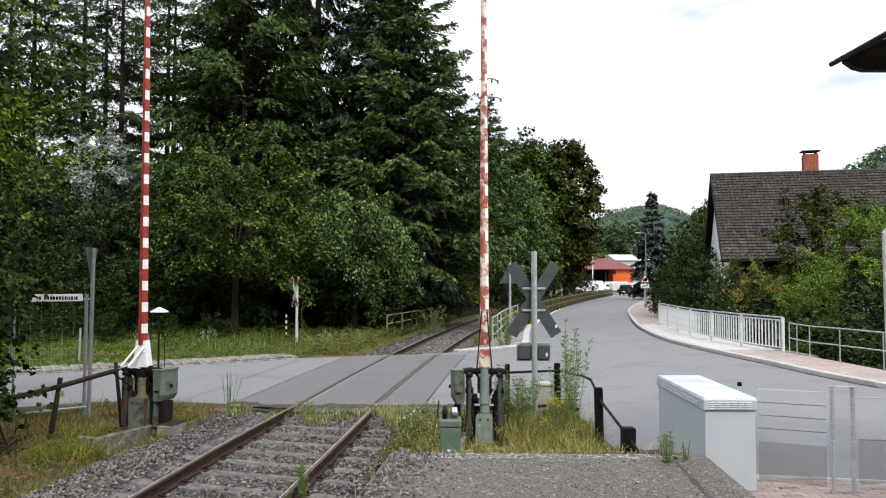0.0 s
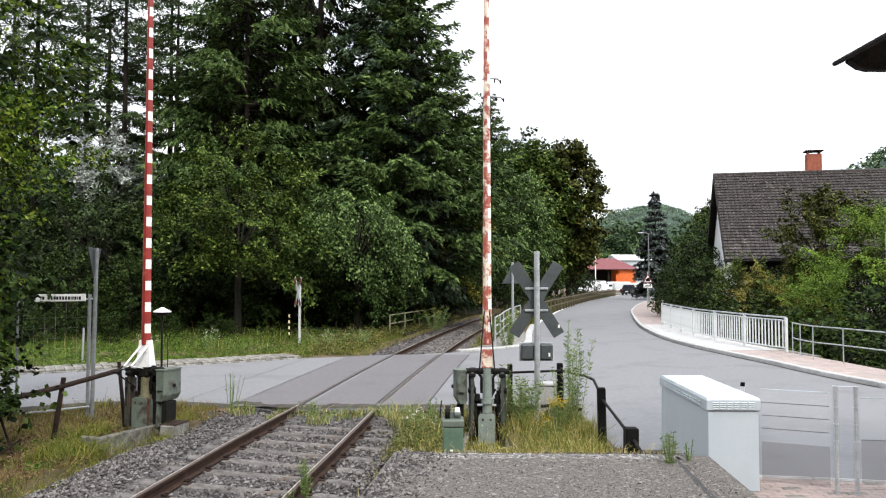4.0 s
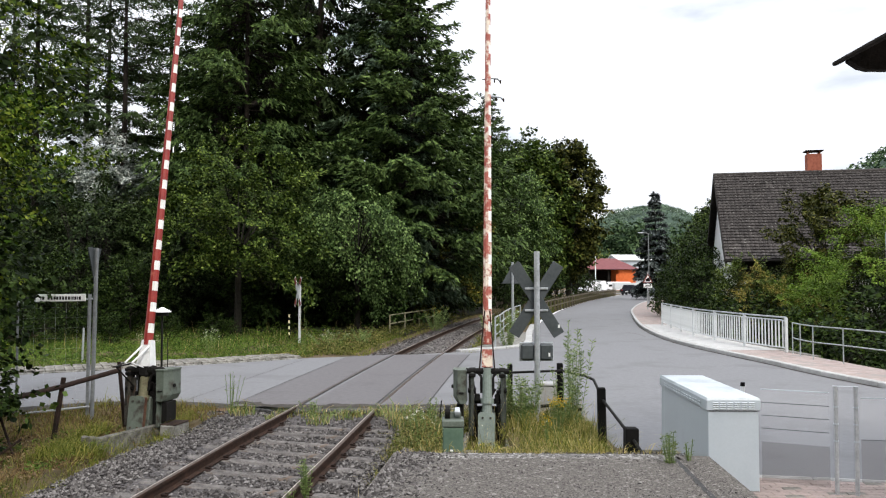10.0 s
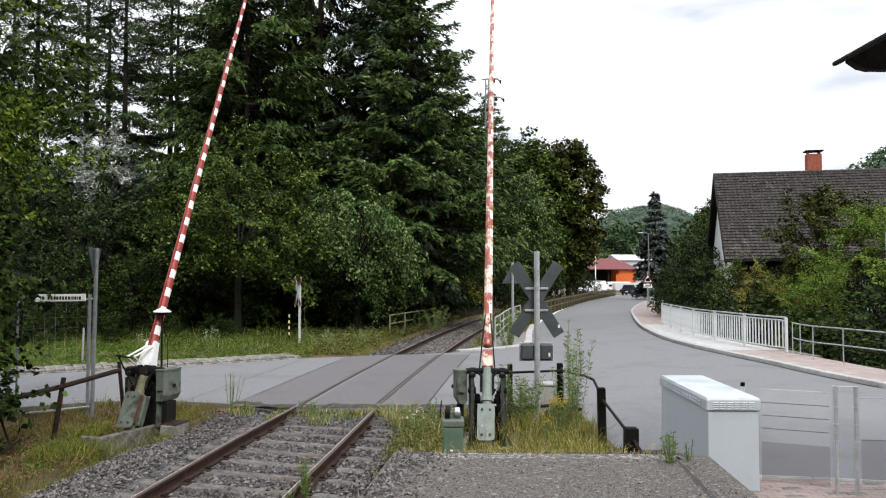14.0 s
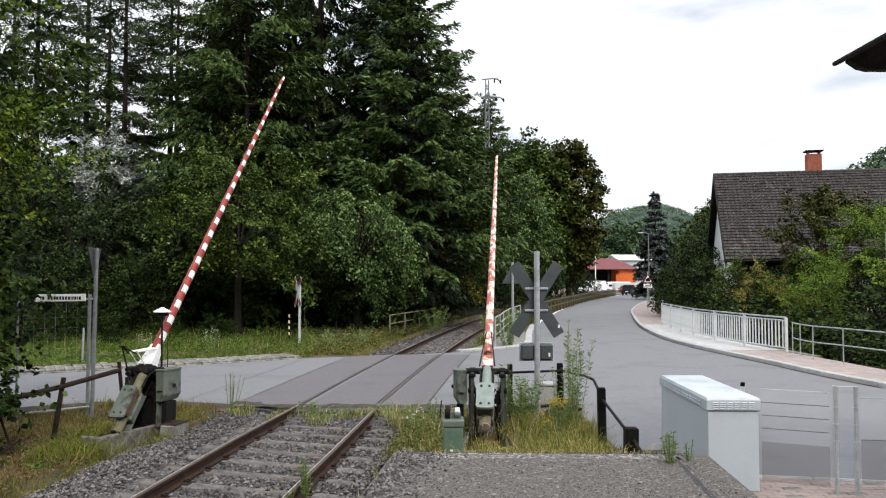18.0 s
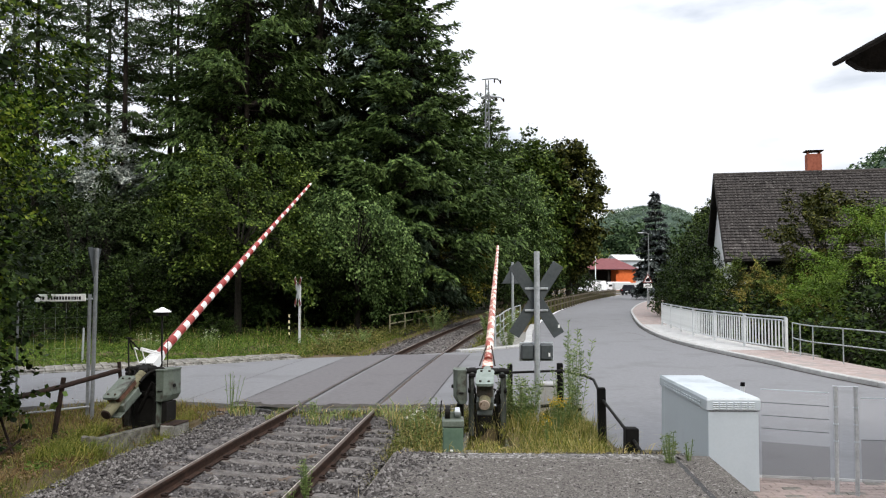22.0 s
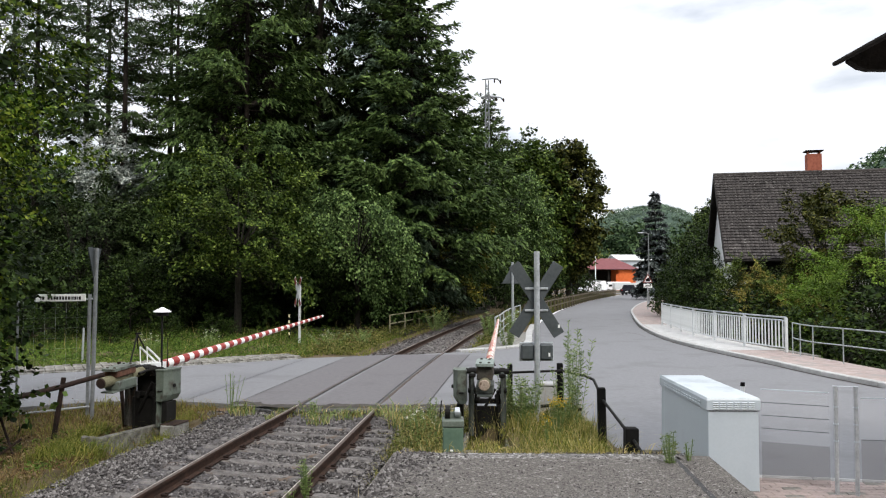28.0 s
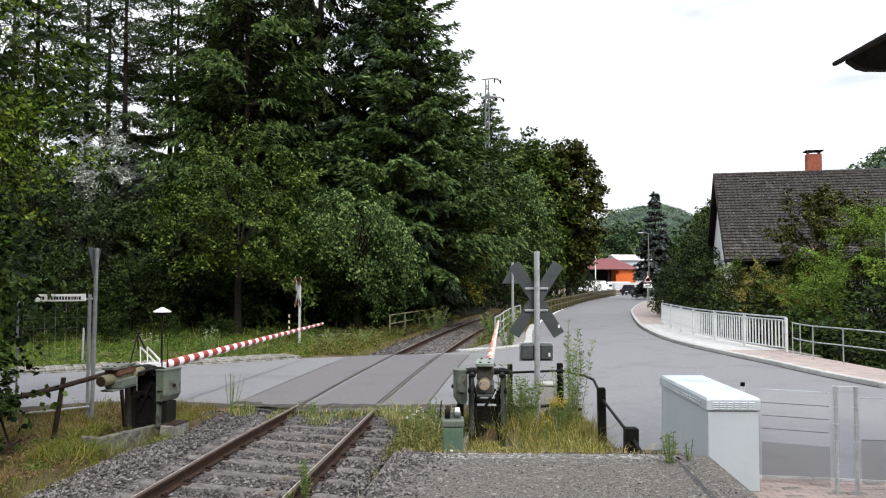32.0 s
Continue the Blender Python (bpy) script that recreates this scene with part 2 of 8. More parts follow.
TYRE = surface("tyre_rubber", (0.012, 0.012, 0.012), (0.03, 0.03, 0.03), 10, 0.85, 0.1)
CAR_GLASS = surface("tinted_car_glass", (0.006, 0.008, 0.009), (0.013, 0.015, 0.017), 2, 0.72, 0.0)
TAIL_RED = surface("red_lamp_lens", (0.16, 0.012, 0.012), (0.24, 0.02, 0.016), 5, 0.2, 0.0)
FADED_RED = surface("faded_brown_red", (0.13, 0.028, 0.02), (0.24, 0.06, 0.045), 6, 0.6, 0.05)
BARK = surface("bark", (0.008, 0.006, 0.005), (0.028, 0.022, 0.017), 6, 0.95, 0.8)
BARK_GREY = surface("grey_bark", (0.009, 0.008, 0.006), (0.03, 0.026, 0.02), 6, 0.95, 0.6)
BLACK_PAINT = surface("black_paint", (0.002, 0.002, 0.002), (0.007, 0.0065, 0.006), 6, 0.95, 0.2)
YELLOW_BAND = surface("faded_yellow_band", (0.62, 0.55, 0.3), (0.72, 0.66, 0.42), 6, 0.6, 0.05)
# hill green shifted towards blue to paint the haze of distance
HILL = surface("wooded_hill", (0.026, 0.045, 0.036), (0.07, 0.1, 0.075), 0.05, 0.95, 1.0, stain=(0.085, 0.12, 0.075), stain_scale=0.012, stain_at=0.55, fine=4)

FINE = dict(low=(0.58, 0.6, 0.56), high=(1.28, 1.22, 1.08), patch=0.5)
SOFT = dict(even=-0.28, low=(0.58, 0.6, 0.56), high=(1.28, 1.22, 1.08), patch=0.5)
LEAF_FAR = foliage("hillside_leaves", [(0.022, 0.042, 0.022), (0.045, 0.08, 0.038), (0.075, 0.12, 0.055), (0.12, 0.17, 0.08)], 0.7, 0.05, 0.05, low=(0.7, 0.75, 0.75), high=(1.2, 1.15, 1.05), patch=0.03)
# pale bluish greens put the distance haze into the far hill's leaf colour
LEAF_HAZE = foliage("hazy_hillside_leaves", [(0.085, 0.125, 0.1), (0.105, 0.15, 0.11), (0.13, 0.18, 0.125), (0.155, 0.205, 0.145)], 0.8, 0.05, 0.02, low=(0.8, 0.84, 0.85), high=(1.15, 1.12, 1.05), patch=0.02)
NEEDLE = foliage("fir_needles", [(0.0108, 0.0216, 0.0072), (0.036, 0.0636, 0.0192), (0.0792, 0.126, 0.0384), (0.138, 0.2016, 0.066)], 0.6, 0.03, 0.05, **FINE)
NEEDLE_GREY = foliage("grey_green_needles", [(0.0132, 0.02484, 0.0132), (0.04212, 0.07032, 0.04104), (0.09372, 0.1404, 0.08784), (0.18, 0.2424, 0.1644)], 0.6, 0.03, 0.05, **FINE)
NEEDLE_DARK = foliage("dark_needles", [(0.005, 0.009, 0.003), (0.0144, 0.024, 0.008), (0.028, 0.044, 0.015), (0.056, 0.0784, 0.0291)], 0.65, 0.02, 0.04, **FINE)
NEEDLE_LARCH = foliage("larch_needles", [(0.0175, 0.0325, 0.0125), (0.0325, 0.055, 0.02), (0.05625, 0.0875, 0.0325), (0.1125, 0.15, 0.075)], 0.6, 0.06, 0.05, **FINE)
NEEDLE_BLUE = foliage("blue_spruce_needles", [(0.008, 0.013, 0.013), (0.014, 0.022, 0.022), (0.035, 0.048, 0.05), (0.15, 0.18, 0.185)], 0.6, 0.03, **SOFT)
LEAF = foliage("broad_leaves", [(0.0045, 0.0095, 0.0025), (0.012, 0.023, 0.006), (0.03, 0.053, 0.0125), (0.07, 0.108, 0.028)], 0.5, 0.04, 0.05, **FINE)
LEAF_LIGHT = foliage("light_leaves", [(0.012, 0.023, 0.004), (0.042, 0.069, 0.013), (0.11, 0.158, 0.033), (0.23, 0.285, 0.072)], 0.45, 0.1, 0.08, **SOFT)
LEAF_MAPLE = foliage("near_maple_leaves", [(0.012, 0.027, 0.0027), (0.035, 0.07, 0.0065), (0.085, 0.14, 0.0145), (0.16, 0.205, 0.027)], 0.45, 0.12, 0.06, **SOFT)
LEAF_MID = foliage("maple_leaves", [(0.0078, 0.0169, 0.0026), (0.0234, 0.0442, 0.00715), (0.0598, 0.0962, 0.0169), (0.1755, 0.234, 0.0546)], 0.5, 0.05, 0.06, **FINE)
LEAF_PALE = foliage("pale_green_leaves", [(0.01115, 0.02327, 0.00608), (0.03068, 0.05837, 0.01612), (0.1014, 0.1664, 0.0494), (0.221, 0.312, 0.117)], 0.5, 0.05, 0.06, **FINE)
LEAF_GARDEN = foliage("garden_tree_leaves", [(0.036, 0.072, 0.009), (0.08, 0.142, 0.018), (0.135, 0.218, 0.034), (0.23, 0.32, 0.068)], 0.5, 0.12, 0.05, low=(0.5, 0.55, 0.5), high=(1.3, 1.2, 1.0), patch=0.9)
LEAF_GOLD = foliage("golden_shrub_leaves", [(0.06, 0.08, 0.012), (0.16, 0.155, 0.028), (0.3, 0.25, 0.055), (0.48, 0.38, 0.12)], 0.5, 0.12, 0.1, **SOFT)
LEAF_SILVER = foliage("silver_poplar_leaves", [(0.12, 0.15, 0.14), (0.34, 0.38, 0.37), (0.66, 0.7, 0.7)], 0.55, 0.25, **SOFT)
LEAF_OLIVE = foliage("willow_leaves", [(0.0036, 0.0072, 0.002), (0.0115, 0.0213, 0.00634), (0.0352, 0.0576, 0.0192), (0.0874, 0.12, 0.0478)], 0.5, 0.05, 0.05, **FINE)
LEAF_AUTUMN = foliage("turning_leaves", [(0.009, 0.013, 0.0035), (0.03, 0.038, 0.009), (0.075, 0.085, 0.02), (0.13, 0.125, 0.032)], 0.5, 0.05, 0.05, **FINE)
LEAF_YELLOW = foliage("yellowing_leaves", [(0.016, 0.028, 0.005), (0.05, 0.066, 0.011), (0.12, 0.125, 0.022), (0.21, 0.18, 0.035)], 0.5, 0.1, 0.05, **SOFT)
GRASS = foliage("grass_blades", [(0.048, 0.068, 0.011), (0.115, 0.142, 0.025), (0.2, 0.212, 0.045), (0.35, 0.32, 0.105)], 0.6, 0.25, 0.06, (0.6, 0.66, 0.6), (1.3, 1.22, 1.05), 2.2)
GRASS_GREEN = foliage("lush_grass", [(0.02, 0.045, 0.006), (0.056, 0.103, 0.016), (0.09, 0.148, 0.027), (0.15, 0.195, 0.05)], 0.6, 0.2, 0.06, (0.55, 0.6, 0.55), (1.4, 1.3, 1.05), 1.3)
VERGE_DRY = foliage("brown_verge_grass", [(0.055, 0.036, 0.016), (0.12, 0.081, 0.036), (0.195, 0.14, 0.066), (0.32, 0.25, 0.13)], 0.7, 0.2, 0.05, (0.65, 0.6, 0.58), (1.3, 1.22, 1.1), 1.2)
GRASS_DRY = foliage("dry_grass", [(0.06, 0.06, 0.016), (0.22, 0.2, 0.06), (0.42, 0.36, 0.15), (0.66, 0.56, 0.32)], 0.7, 0.25, 0.05, (0.5, 0.55, 0.45), (1.35, 1.22, 1.1), 2.5)
VERGE_MIX = foliage("mixed_verge_herbs", [(0.022, 0.033, 0.006), (0.06, 0.078, 0.016), (0.108, 0.122, 0.032), (0.125, 0.1, 0.046), (0.19, 0.19, 0.07)], 0.65, 0.15, 0.05, (0.55, 0.6, 0.52), (1.35, 1.25, 1.05), 1.0)
HERB = foliage("green_herbs", [(0.1, 0.17, 0.05), (0.2, 0.28, 0.1), (0.38, 0.45, 0.22)], 0.6, 0.3, 0.15)
DEAD_LEAF = foliage("dead_leaves", [(0.05, 0.028, 0.018), (0.11, 0.065, 0.04), (0.19, 0.125, 0.085), (0.3, 0.23, 0.17)], 0.8, 0.1, 0.05)
PETAL_YELLOW = foliage("yellow_petals", [(0.55, 0.36, 0.02), (0.7, 0.5, 0.04)], 0.6, 0.2)
PETAL_WHITE = foliage("white_petals", [(0.7, 0.7, 0.66), (0.8, 0.8, 0.78)], 0.6, 0.2)
STONE = foliage("ballast_stones", [(0.03, 0.027, 0.027), (0.074, 0.068, 0.066), (0.124, 0.115, 0.111), (0.25, 0.238, 0.23)], 0.9, 0.0, 0.1, (0.8, 0.79, 0.8), (1.1, 1.08, 1.06))


def clear_pane(name, tint, amount, pass_tint=(1, 1, 1)):
    m, n, l, b = node_mat(name)
    tp, ms = n.new("ShaderNodeBsdfTransparent"), n.new("ShaderNodeMixShader")
    b.inputs["Base Color"].default_value, b.inputs["Roughness"].default_value = (*tint, 1), 0.5
    tp.inputs["Color"].default_value = (*pass_tint, 1)
    co, nz, rp = n.new("ShaderNodeTexCoord"), n.new("ShaderNodeTexNoise"), n.new("ShaderNodeMapRange")
    nz.inputs["Scale"].default_value = 3.0
    l.new(co.outputs["Object"], nz.inputs["Vector"])
    l.new(nz.outputs["Fac"], rp.inputs["Value"])
    rp.inputs["To Min"].default_value, rp.inputs["To Max"].default_value = amount * 0.7, amount * 1.3
    l.new(rp.outputs["Result"], ms.inputs["Fac"])
    l.new(tp.outputs["BSDF"], ms.inputs[1])
    l.new(b.outputs["BSDF"], ms.inputs[2])
    l.new(ms.outputs["Shader"], n["Material Output"].inputs["Surface"])
    return m


ACRYLIC = clear_pane("scratched_clear_acrylic", (0.8, 0.8, 0.83), 0.055)
SMOKED = clear_pane("dull_lower_acrylic", (0.5, 0.49, 0.48), 0.04, (0.87, 0.86, 0.855))


# ---- mesh helpers ----
class Form:
    """Gathers vertices and faces of one mesh; slot picks the material of the faces that follow."""

    def __init__(self):
        self.v, self.f, self.m, self.slot = [], [], [], 0

    def face(self, idx):
        self.f.append(idx)
        self.m.append(self.slot)

    def box(self, c, s, turn=None, bevel=0.0):
        """A box at centre c, of size s, with chamfered edges."""
        hx, hy, hz = s[0] / 2, s[1] / 2, s[2] / 2
        b = min(bevel, hx * 0.9, hy * 0.9, hz * 0.9)
        base = len(self.v)
        mt = turn if turn is not None else None

        def put(p):
            p = Vector(p)
            if mt is not None:
                p = mt @ p
            self.v.append((c[0] + p.x, c[1] + p.y, c[2] + p.z))
        if b <= 0:
            for z in (-hz, hz):
                for x, y in ((-hx, -hy), (hx, -hy), (hx, hy), (-hx, hy)):
                    put((x, y, z))
            for q in ((3, 2, 1, 0), (4, 5, 6, 7), (0, 1, 5, 4), (1, 2, 6, 5), (2, 3, 7, 6), (3, 0, 4, 7)):
                self.face([base + i for i in q])
            return self
        rings = []
        for z, ix in ((-hz, b), (-hz + b, 0), (hz - b, 0), (hz, b)):
            x, y = hx - ix, hy - ix
            k = b if ix == 0 else b * 0.5
            ring = []
            for p in ((-x + k, -y), (x - k, -y), (x, -y + k), (x, y - k), (x - k, y), (-x + k, y), (-x, y - k), (-x, -y + k)):
                ring.append(len(self.v))
                put((p[0], p[1], z))
            rings.append(ring)
        for a, d in zip(rings, rings[1:]):
            for i in range(8):
                self.face([a[i], a[(i + 1) % 8], d[(i + 1) % 8], d[i]])
        self.face(rings[0][::-1])
        self.face(rings[-1])
        return self

    def rod(self, p0, p1, r0, r1=None, n=8, caps=True):
        r1 = r0 if r1 is None else r1
        a, d = Vector(p0), Vector(p1)
        w = (d - a).normalized()
        u = w.orthogonal().normalized()
        if abs(w.z) < 0.99:
            u = w.cross(Vector((0, 0, 1))).normalized()
        t = w.cross(u)
        base = len(self.v)
        for p, r in ((a, r0), (d, r1)):
            for i in range(n):
                g = 2 * math.pi * (i + 0.5) / n
                self.v.append(tuple(p + r * (math.cos(g) * u + math.sin(g) * t)))
        for i in range(n):
            j = (i + 1) % n
            self.face([base + j, base + i, base + n + i, base + n + j])
        if caps:
            self.face([base + i for i in range(n)])
            self.face([base + n + i for i in range(n)][::-1])
        return self

    def pipe(self, pts, r, n=8):
        for a, b in zip(pts, pts[1:]):
            self.rod(a, b, r, r, n)
        return self

    def prism(self, outline, y0, y1, axis="y"):
        """An outline (pairs) drawn in the x-z plane and pushed along y, or in the x-y plane and pushed along z."""
        base, k = len(self.v), len(outline)
        for d in (y0, y1):
            for a, b in outline:
                self.v.append((a, d, b) if axis == "y" else ((a, b, d) if axis == "z" else (d, a, b)))
        for i in range(k):
            j = (i + 1) % k
            self.face([base + i, base + j, base + k + j, base + k + i])
        self.face([base + i for i in range(k)][::-1])
        self.face([base + k + i for i in range(k)])
        return self

    def strip(self, left, right):
        """A ribbon between two lines of points."""
        base, k = len(self.v), len(left)
        self.v.extend(tuple(p) for p in left)
        self.v.extend(tuple(p) for p in right)
        for i in range(k - 1):
            self.face([base + i, base + k + i, base + k + i + 1, base + i + 1])
        return self

    def mesh(self, name, mats):
        me = bpy.data.meshes.new(name)
        me.from_pydata(self.v, [], self.f)
        for mt in (mats if isinstance(mats, (list, tuple)) else [mats]):
            me.materials.append(mt)
        if any(self.m):
            me.polygons.foreach_set("material_index", self.m)
        bm = bmesh.new()
        bm.from_mesh(me)
        bmesh.ops.recalc_face_normals(bm, faces=bm.faces)
        bm.to_mesh(me)
        bm.free()
        me.update()
        return me


def part(name, form, mats, parent, label="", m=None):
    """ONE mesh object under a thing or a part."""
    ob = new(name, form if isinstance(form, bpy.types.Mesh) else form.mesh(name, mats))
    ob.parent = parent
    if m is not None:
        ob.matrix_basis = m
    if label:
        ob["label"] = label
    return ob


def thing(name, m, label, category, group="", kind=""):
    ob = new(name)
    ob.empty_display_size = 0.2
    ob.matrix_basis = m
    return tagged(ob, label, category, group, kind)


def solid(name, form, mats, label="", category="", group="", kind=""):
    return tagged(new(name, form.mesh(name, mats)), label, category, group, kind)


def smooth_line(pts, step):
    """Even points along a smooth curve through pts."""
    pts = [Vector(p) for p in pts]
    fine = []
    for i in range(len(pts) - 1):
        p0, p1, p2, p3 = pts[max(i - 1, 0)], pts[i], pts[i + 1], pts[min(i + 2, len(pts) - 1)]
        for k in range(24):
            t = k / 24
            fine.append(0.5 * ((2 * p1) + (p2 - p0) * t + (2 * p0 - 5 * p1 + 4 * p2 - p3) * t * t + (3 * p1 - p0 - 3 * p2 + p3) * t ** 3))
    fine.append(pts[-1])
    out, left = [fine[0]], step
    for a, b in zip(fine, fine[1:]):
        d = (b - a).length
        while d >= left and d > 0:
            a = a + (b - a) * (left / d)
            out.append(a)
            d, left = (b - a).length, step
        left -= d
    if (out[-1] - fine[-1]).length > step * 0.3:
        out.append(fine[-1])
    return out


def soup(name, quads, mats, second=None):
    """One mesh from an array of (n, k, 3) separate small faces; second counts the faces at the end that take the second material."""
    q = np.asarray(quads, dtype=np.float64)
    n, k = q.shape[0], q.shape[1]
    me = bpy.data.meshes.new(name)
    me.vertices.add(n * k)
    me.vertices.foreach_set("co", q.reshape(-1))
    me.loops.add(n * k)
    me.loops.foreach_set("vertex_index", np.arange(n * k, dtype=np.int32))
    me.polygons.add(n)
    me.polygons.foreach_set("loop_start", np.arange(0, n * k, k, dtype=np.int32))
    for mt in (mats if isinstance(mats, (list, tuple)) else [mats]):
        me.materials.append(mt)
    if second:
        idx = np.zeros(n, dtype=np.int32)
        idx[n - second:] = 1
        me.polygons.foreach_set("material_index", idx)
    me.update(calc_edges=True)
    return me


def unit(a):
    return a / np.maximum(np.linalg.norm(a, axis=-1, keepdims=True), 1e-9)


def leaf_quads(centre, along, across, length, width):
    """Kite-shaped leaves: centre, axis and side as (n, 3); length and width as (n,)."""
    L, W = length[:, None], width[:, None]
    return np.stack([centre - along * L * 0.5, centre + across * W * 0.5 - along * L * 0.05,
                     centre + along * L * 0.5, centre - across * W * 0.5 - along * L * 0.05], 1)


# ---- structure ----
def track_x(y):
    return -2.5 + 0.106 * (y - 8.3) + 0.00154 * (y - 8.3) * (y - 24.5)


def cant(y):
    return 0.045 * min(max((15 - y) / 4, 0), 1)


KERB_LINE = [(11.2, 9.5), (10.25, 13), (9.63, 16.8), (9.32, 19.1), (9.2, 21.5), (8.92, 25), (8.8, 28.7), (9.15, 33.1), (10.08, 39.1), (11.9, 47.8), (14.5, 59), (18.7, 73.4), (23.0, 86)]
RAIL_LINE = [(10.59, 23.76), (10.3, 25.8), (10.15, 28.2), (10.08, 30.2), (10.35, 33.1), (10.69, 35.9), (11.0, 38.6)]
ROAD_LEFT = [(0.6, 25.2), (1.75, 26.05), (2.5, 26.7), (3.1, 27.8), (3.45, 29.6), (3.95, 34.0), (4.75, 39.6), (5.97, 46.7), (10.5, 66.1), (18.2, 93.3), (27.0, 120), (33.0, 137.3)]


def dent(v, a, b, soft):
    """1 inside a..b, falling to 0 over soft."""
    return min(1, max(0, min((v - a), (b - v)) / soft + 0.5))


def ground_z(x, y):
    z = -0.07
    tx = track_x(min(y, 60))
    if y < 16 and x < tx - 2.0:
        k = min(1, (tx - 2.0 - x) / 1.6) * min(1, max(0, (15.3 + 0.25 * max(0, -5 - x) * -1 - y) / 1.2))
        z -= 0.24 * k
        z += 0.07 * noise.noise((x * 0.9, y * 0.9, 0)) * k
    if y > 24.6 and x < tx - 2.4:
        z += (0.05 + 0.12 * noise.noise((x * 0.4, y * 0.4, 3)) + min(0.8, max(0, y - 30) * 0.02)) * min(1, (tx - 2.4 - x) / 4.0)
    if 0 < y < 13.8 and 0 < x < 2.6:
        z += 0.06 + 0.03 * noise.noise((x * 2, y * 2, 1))
    if x > 11.2 and y < 45:
        z -= 1.6 * min(1, (x - 11.2) / 1.5) * dent(y, 2, 42, 6) * (1 - min(1, max(0, (x - 15) / 4)))
    if abs(x - tx) < (2.8 if y < 13.2 else 2.0) and y < 63:
        z = min(z, -0.07 - 0.4 * min(1, (2.8 - abs(x - tx)) / 0.3))
    for cx, cy, hx, hy in ((-5.12, 12.3, 0.2, 0.8), (0.66, 11.5, 0.2, 0.6)):
        if abs(x - cx) < hx and abs(y - cy) < hy:
            z = -0.95
    return z


def axis_steps(*runs):
    out = []
    for a, b, s in runs:
        out.extend(np.arange(a, b, s))
    out.append(runs[-1][1])
    return out


gx = axis_steps((-2500, -300, 400), (-300, -60, 40), (-60, -14, 4), (-14, 14, 0.25), (14, 60, 3), (60, 300, 40), (300, 2500, 400))
gy = axis_steps((-2500, -200, 460), (-200, -20, 30), (-20, 4, 3), (4, 26, 0.25), (26, 60, 1.0), (60, 200, 10), (200, 3000, 400))
g = Form()
g.v = [(x, y, ground_z(x, y)) for y in gy for x in gx]
nx = len(gx)
g.f = [[j * nx + i, j * nx + i + 1, (j + 1) * nx + i + 1, (j + 1) * nx + i] for j in range(len(gy) - 1) for i in range(nx - 1)]
g.m = [0] * len(g.f)
tagged(solid("ground", g, EARTH), "dry grass and bare earth of the valley floor", "ground", kind="structure")

# road: one asphalt sheet, from the crossing to the bend and on to the village
kerb_pts = smooth_line([(x, y, 0) for x, y in KERB_LINE], 1.0)
left_pts = smooth_line([(x, y, 0) for x, y in ROAD_LEFT], 1.5)
outline = [(-30, 2.5), (-14, 10.9), (-9.0, 13.6), (-6.6, 14.9), (-5.3, 15.0), (-3.9, 14.6), (-2.7, 14.15), (-0.1, 14.1), (1.0, 13.95), (2.1, 13.65), (2.42, 12.6), (2.42, 10.7), (3.62, 10.65), (3.66, 9.15), (3.75, 9.13), (5.06, 8.88), (7.2, 8.3), (8.5, 4), (13, 4)]
outline += [(p.x, p.y) for p in kerb_pts] + [(41, 137.3), (170, 137.3), (170, 146), (-60, 146), (-60, 137.4)] + [(p.x, p.y) for p in left_pts[::-1]]
outline += [(-0.75, 24.4), (-2.7, 23.75), (-4.1, 23.2), (-6.13, 21.8), (-8.6, 20.3), (-10.9, 19.0), (-20, 14.6), (-30, 9.4)]
road = Form()
road.prism(outline, -0.12, 0.0, "z")
tagged(solid("road", road, ASPHALT), "grey worn asphalt road curving away from the crossing", "road", kind="structure")

# crossing deck: darker asphalt round the rails, tarred joints and flange grooves


def side(off, z):
    """A line along the track at a sideways offset, clipped to the road's edges."""
    y0, y1 = (15.0, 23.0) if off < -2.6 else (14.4, 23.7) if off < -1.9 else (14.2, 24.3)
    return [(track_x(y) + off, y, z) for y in np.linspace(y0, y1, 24)]


deck_root = thing("crossing_deck", Matrix(), "darker asphalt laid between and beside the crossing rails", "road surface", kind="structure")
for o0, o1 in ((-2.0, -0.8), (-0.62, 0.7), (0.8, 1.63)):
    part("deck_panel", Form().strip(side(o0, 0.004), side(o1, 0.004)), ASPHALT_DARK, deck_root)
joints = Form()
for off, w in ((-3.11, 0.014), (-2.01, 0.022), (1.645, 0.03), (-0.705, 0.05), (0.675, 0.045)):
    joints.strip(side(off - w / 2, 0.008), side(off + w / 2, 0.008))
tagged(solid("crossing_joints", joints, TAR), "black tar joints and flange grooves in the crossing", "road joint", kind="structure")

# brown dirt washed onto the deck's near edge, and litter coloured near black for the forest's shade
dirt = Form()
dx = np.arange(-4.0, 0.6, 0.1)
dirt.strip([(x, 14.14 + (0.5 if x < -3 else 0) * min(1, (-3 - x)), 0.011) for x in dx], [(x, 14.36 + 0.34 * (0.4 + noise.noise((x * 2.3, 4, 0)) + 0.5 * noise.noise((x * 7.0, 9, 0))) + (0.45 if x < -3 else 0) * min(1, (-3 - x)), 0.011) for x in dx])
tagged(solid("road_dirt", dirt, SEDIMENT), "brown dirt along the edge of the crossing", "dirt", kind="structure")
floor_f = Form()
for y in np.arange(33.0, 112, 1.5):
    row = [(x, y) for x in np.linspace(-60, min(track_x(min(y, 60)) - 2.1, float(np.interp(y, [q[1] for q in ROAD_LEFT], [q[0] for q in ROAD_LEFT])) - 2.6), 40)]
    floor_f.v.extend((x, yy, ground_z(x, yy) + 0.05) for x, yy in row)
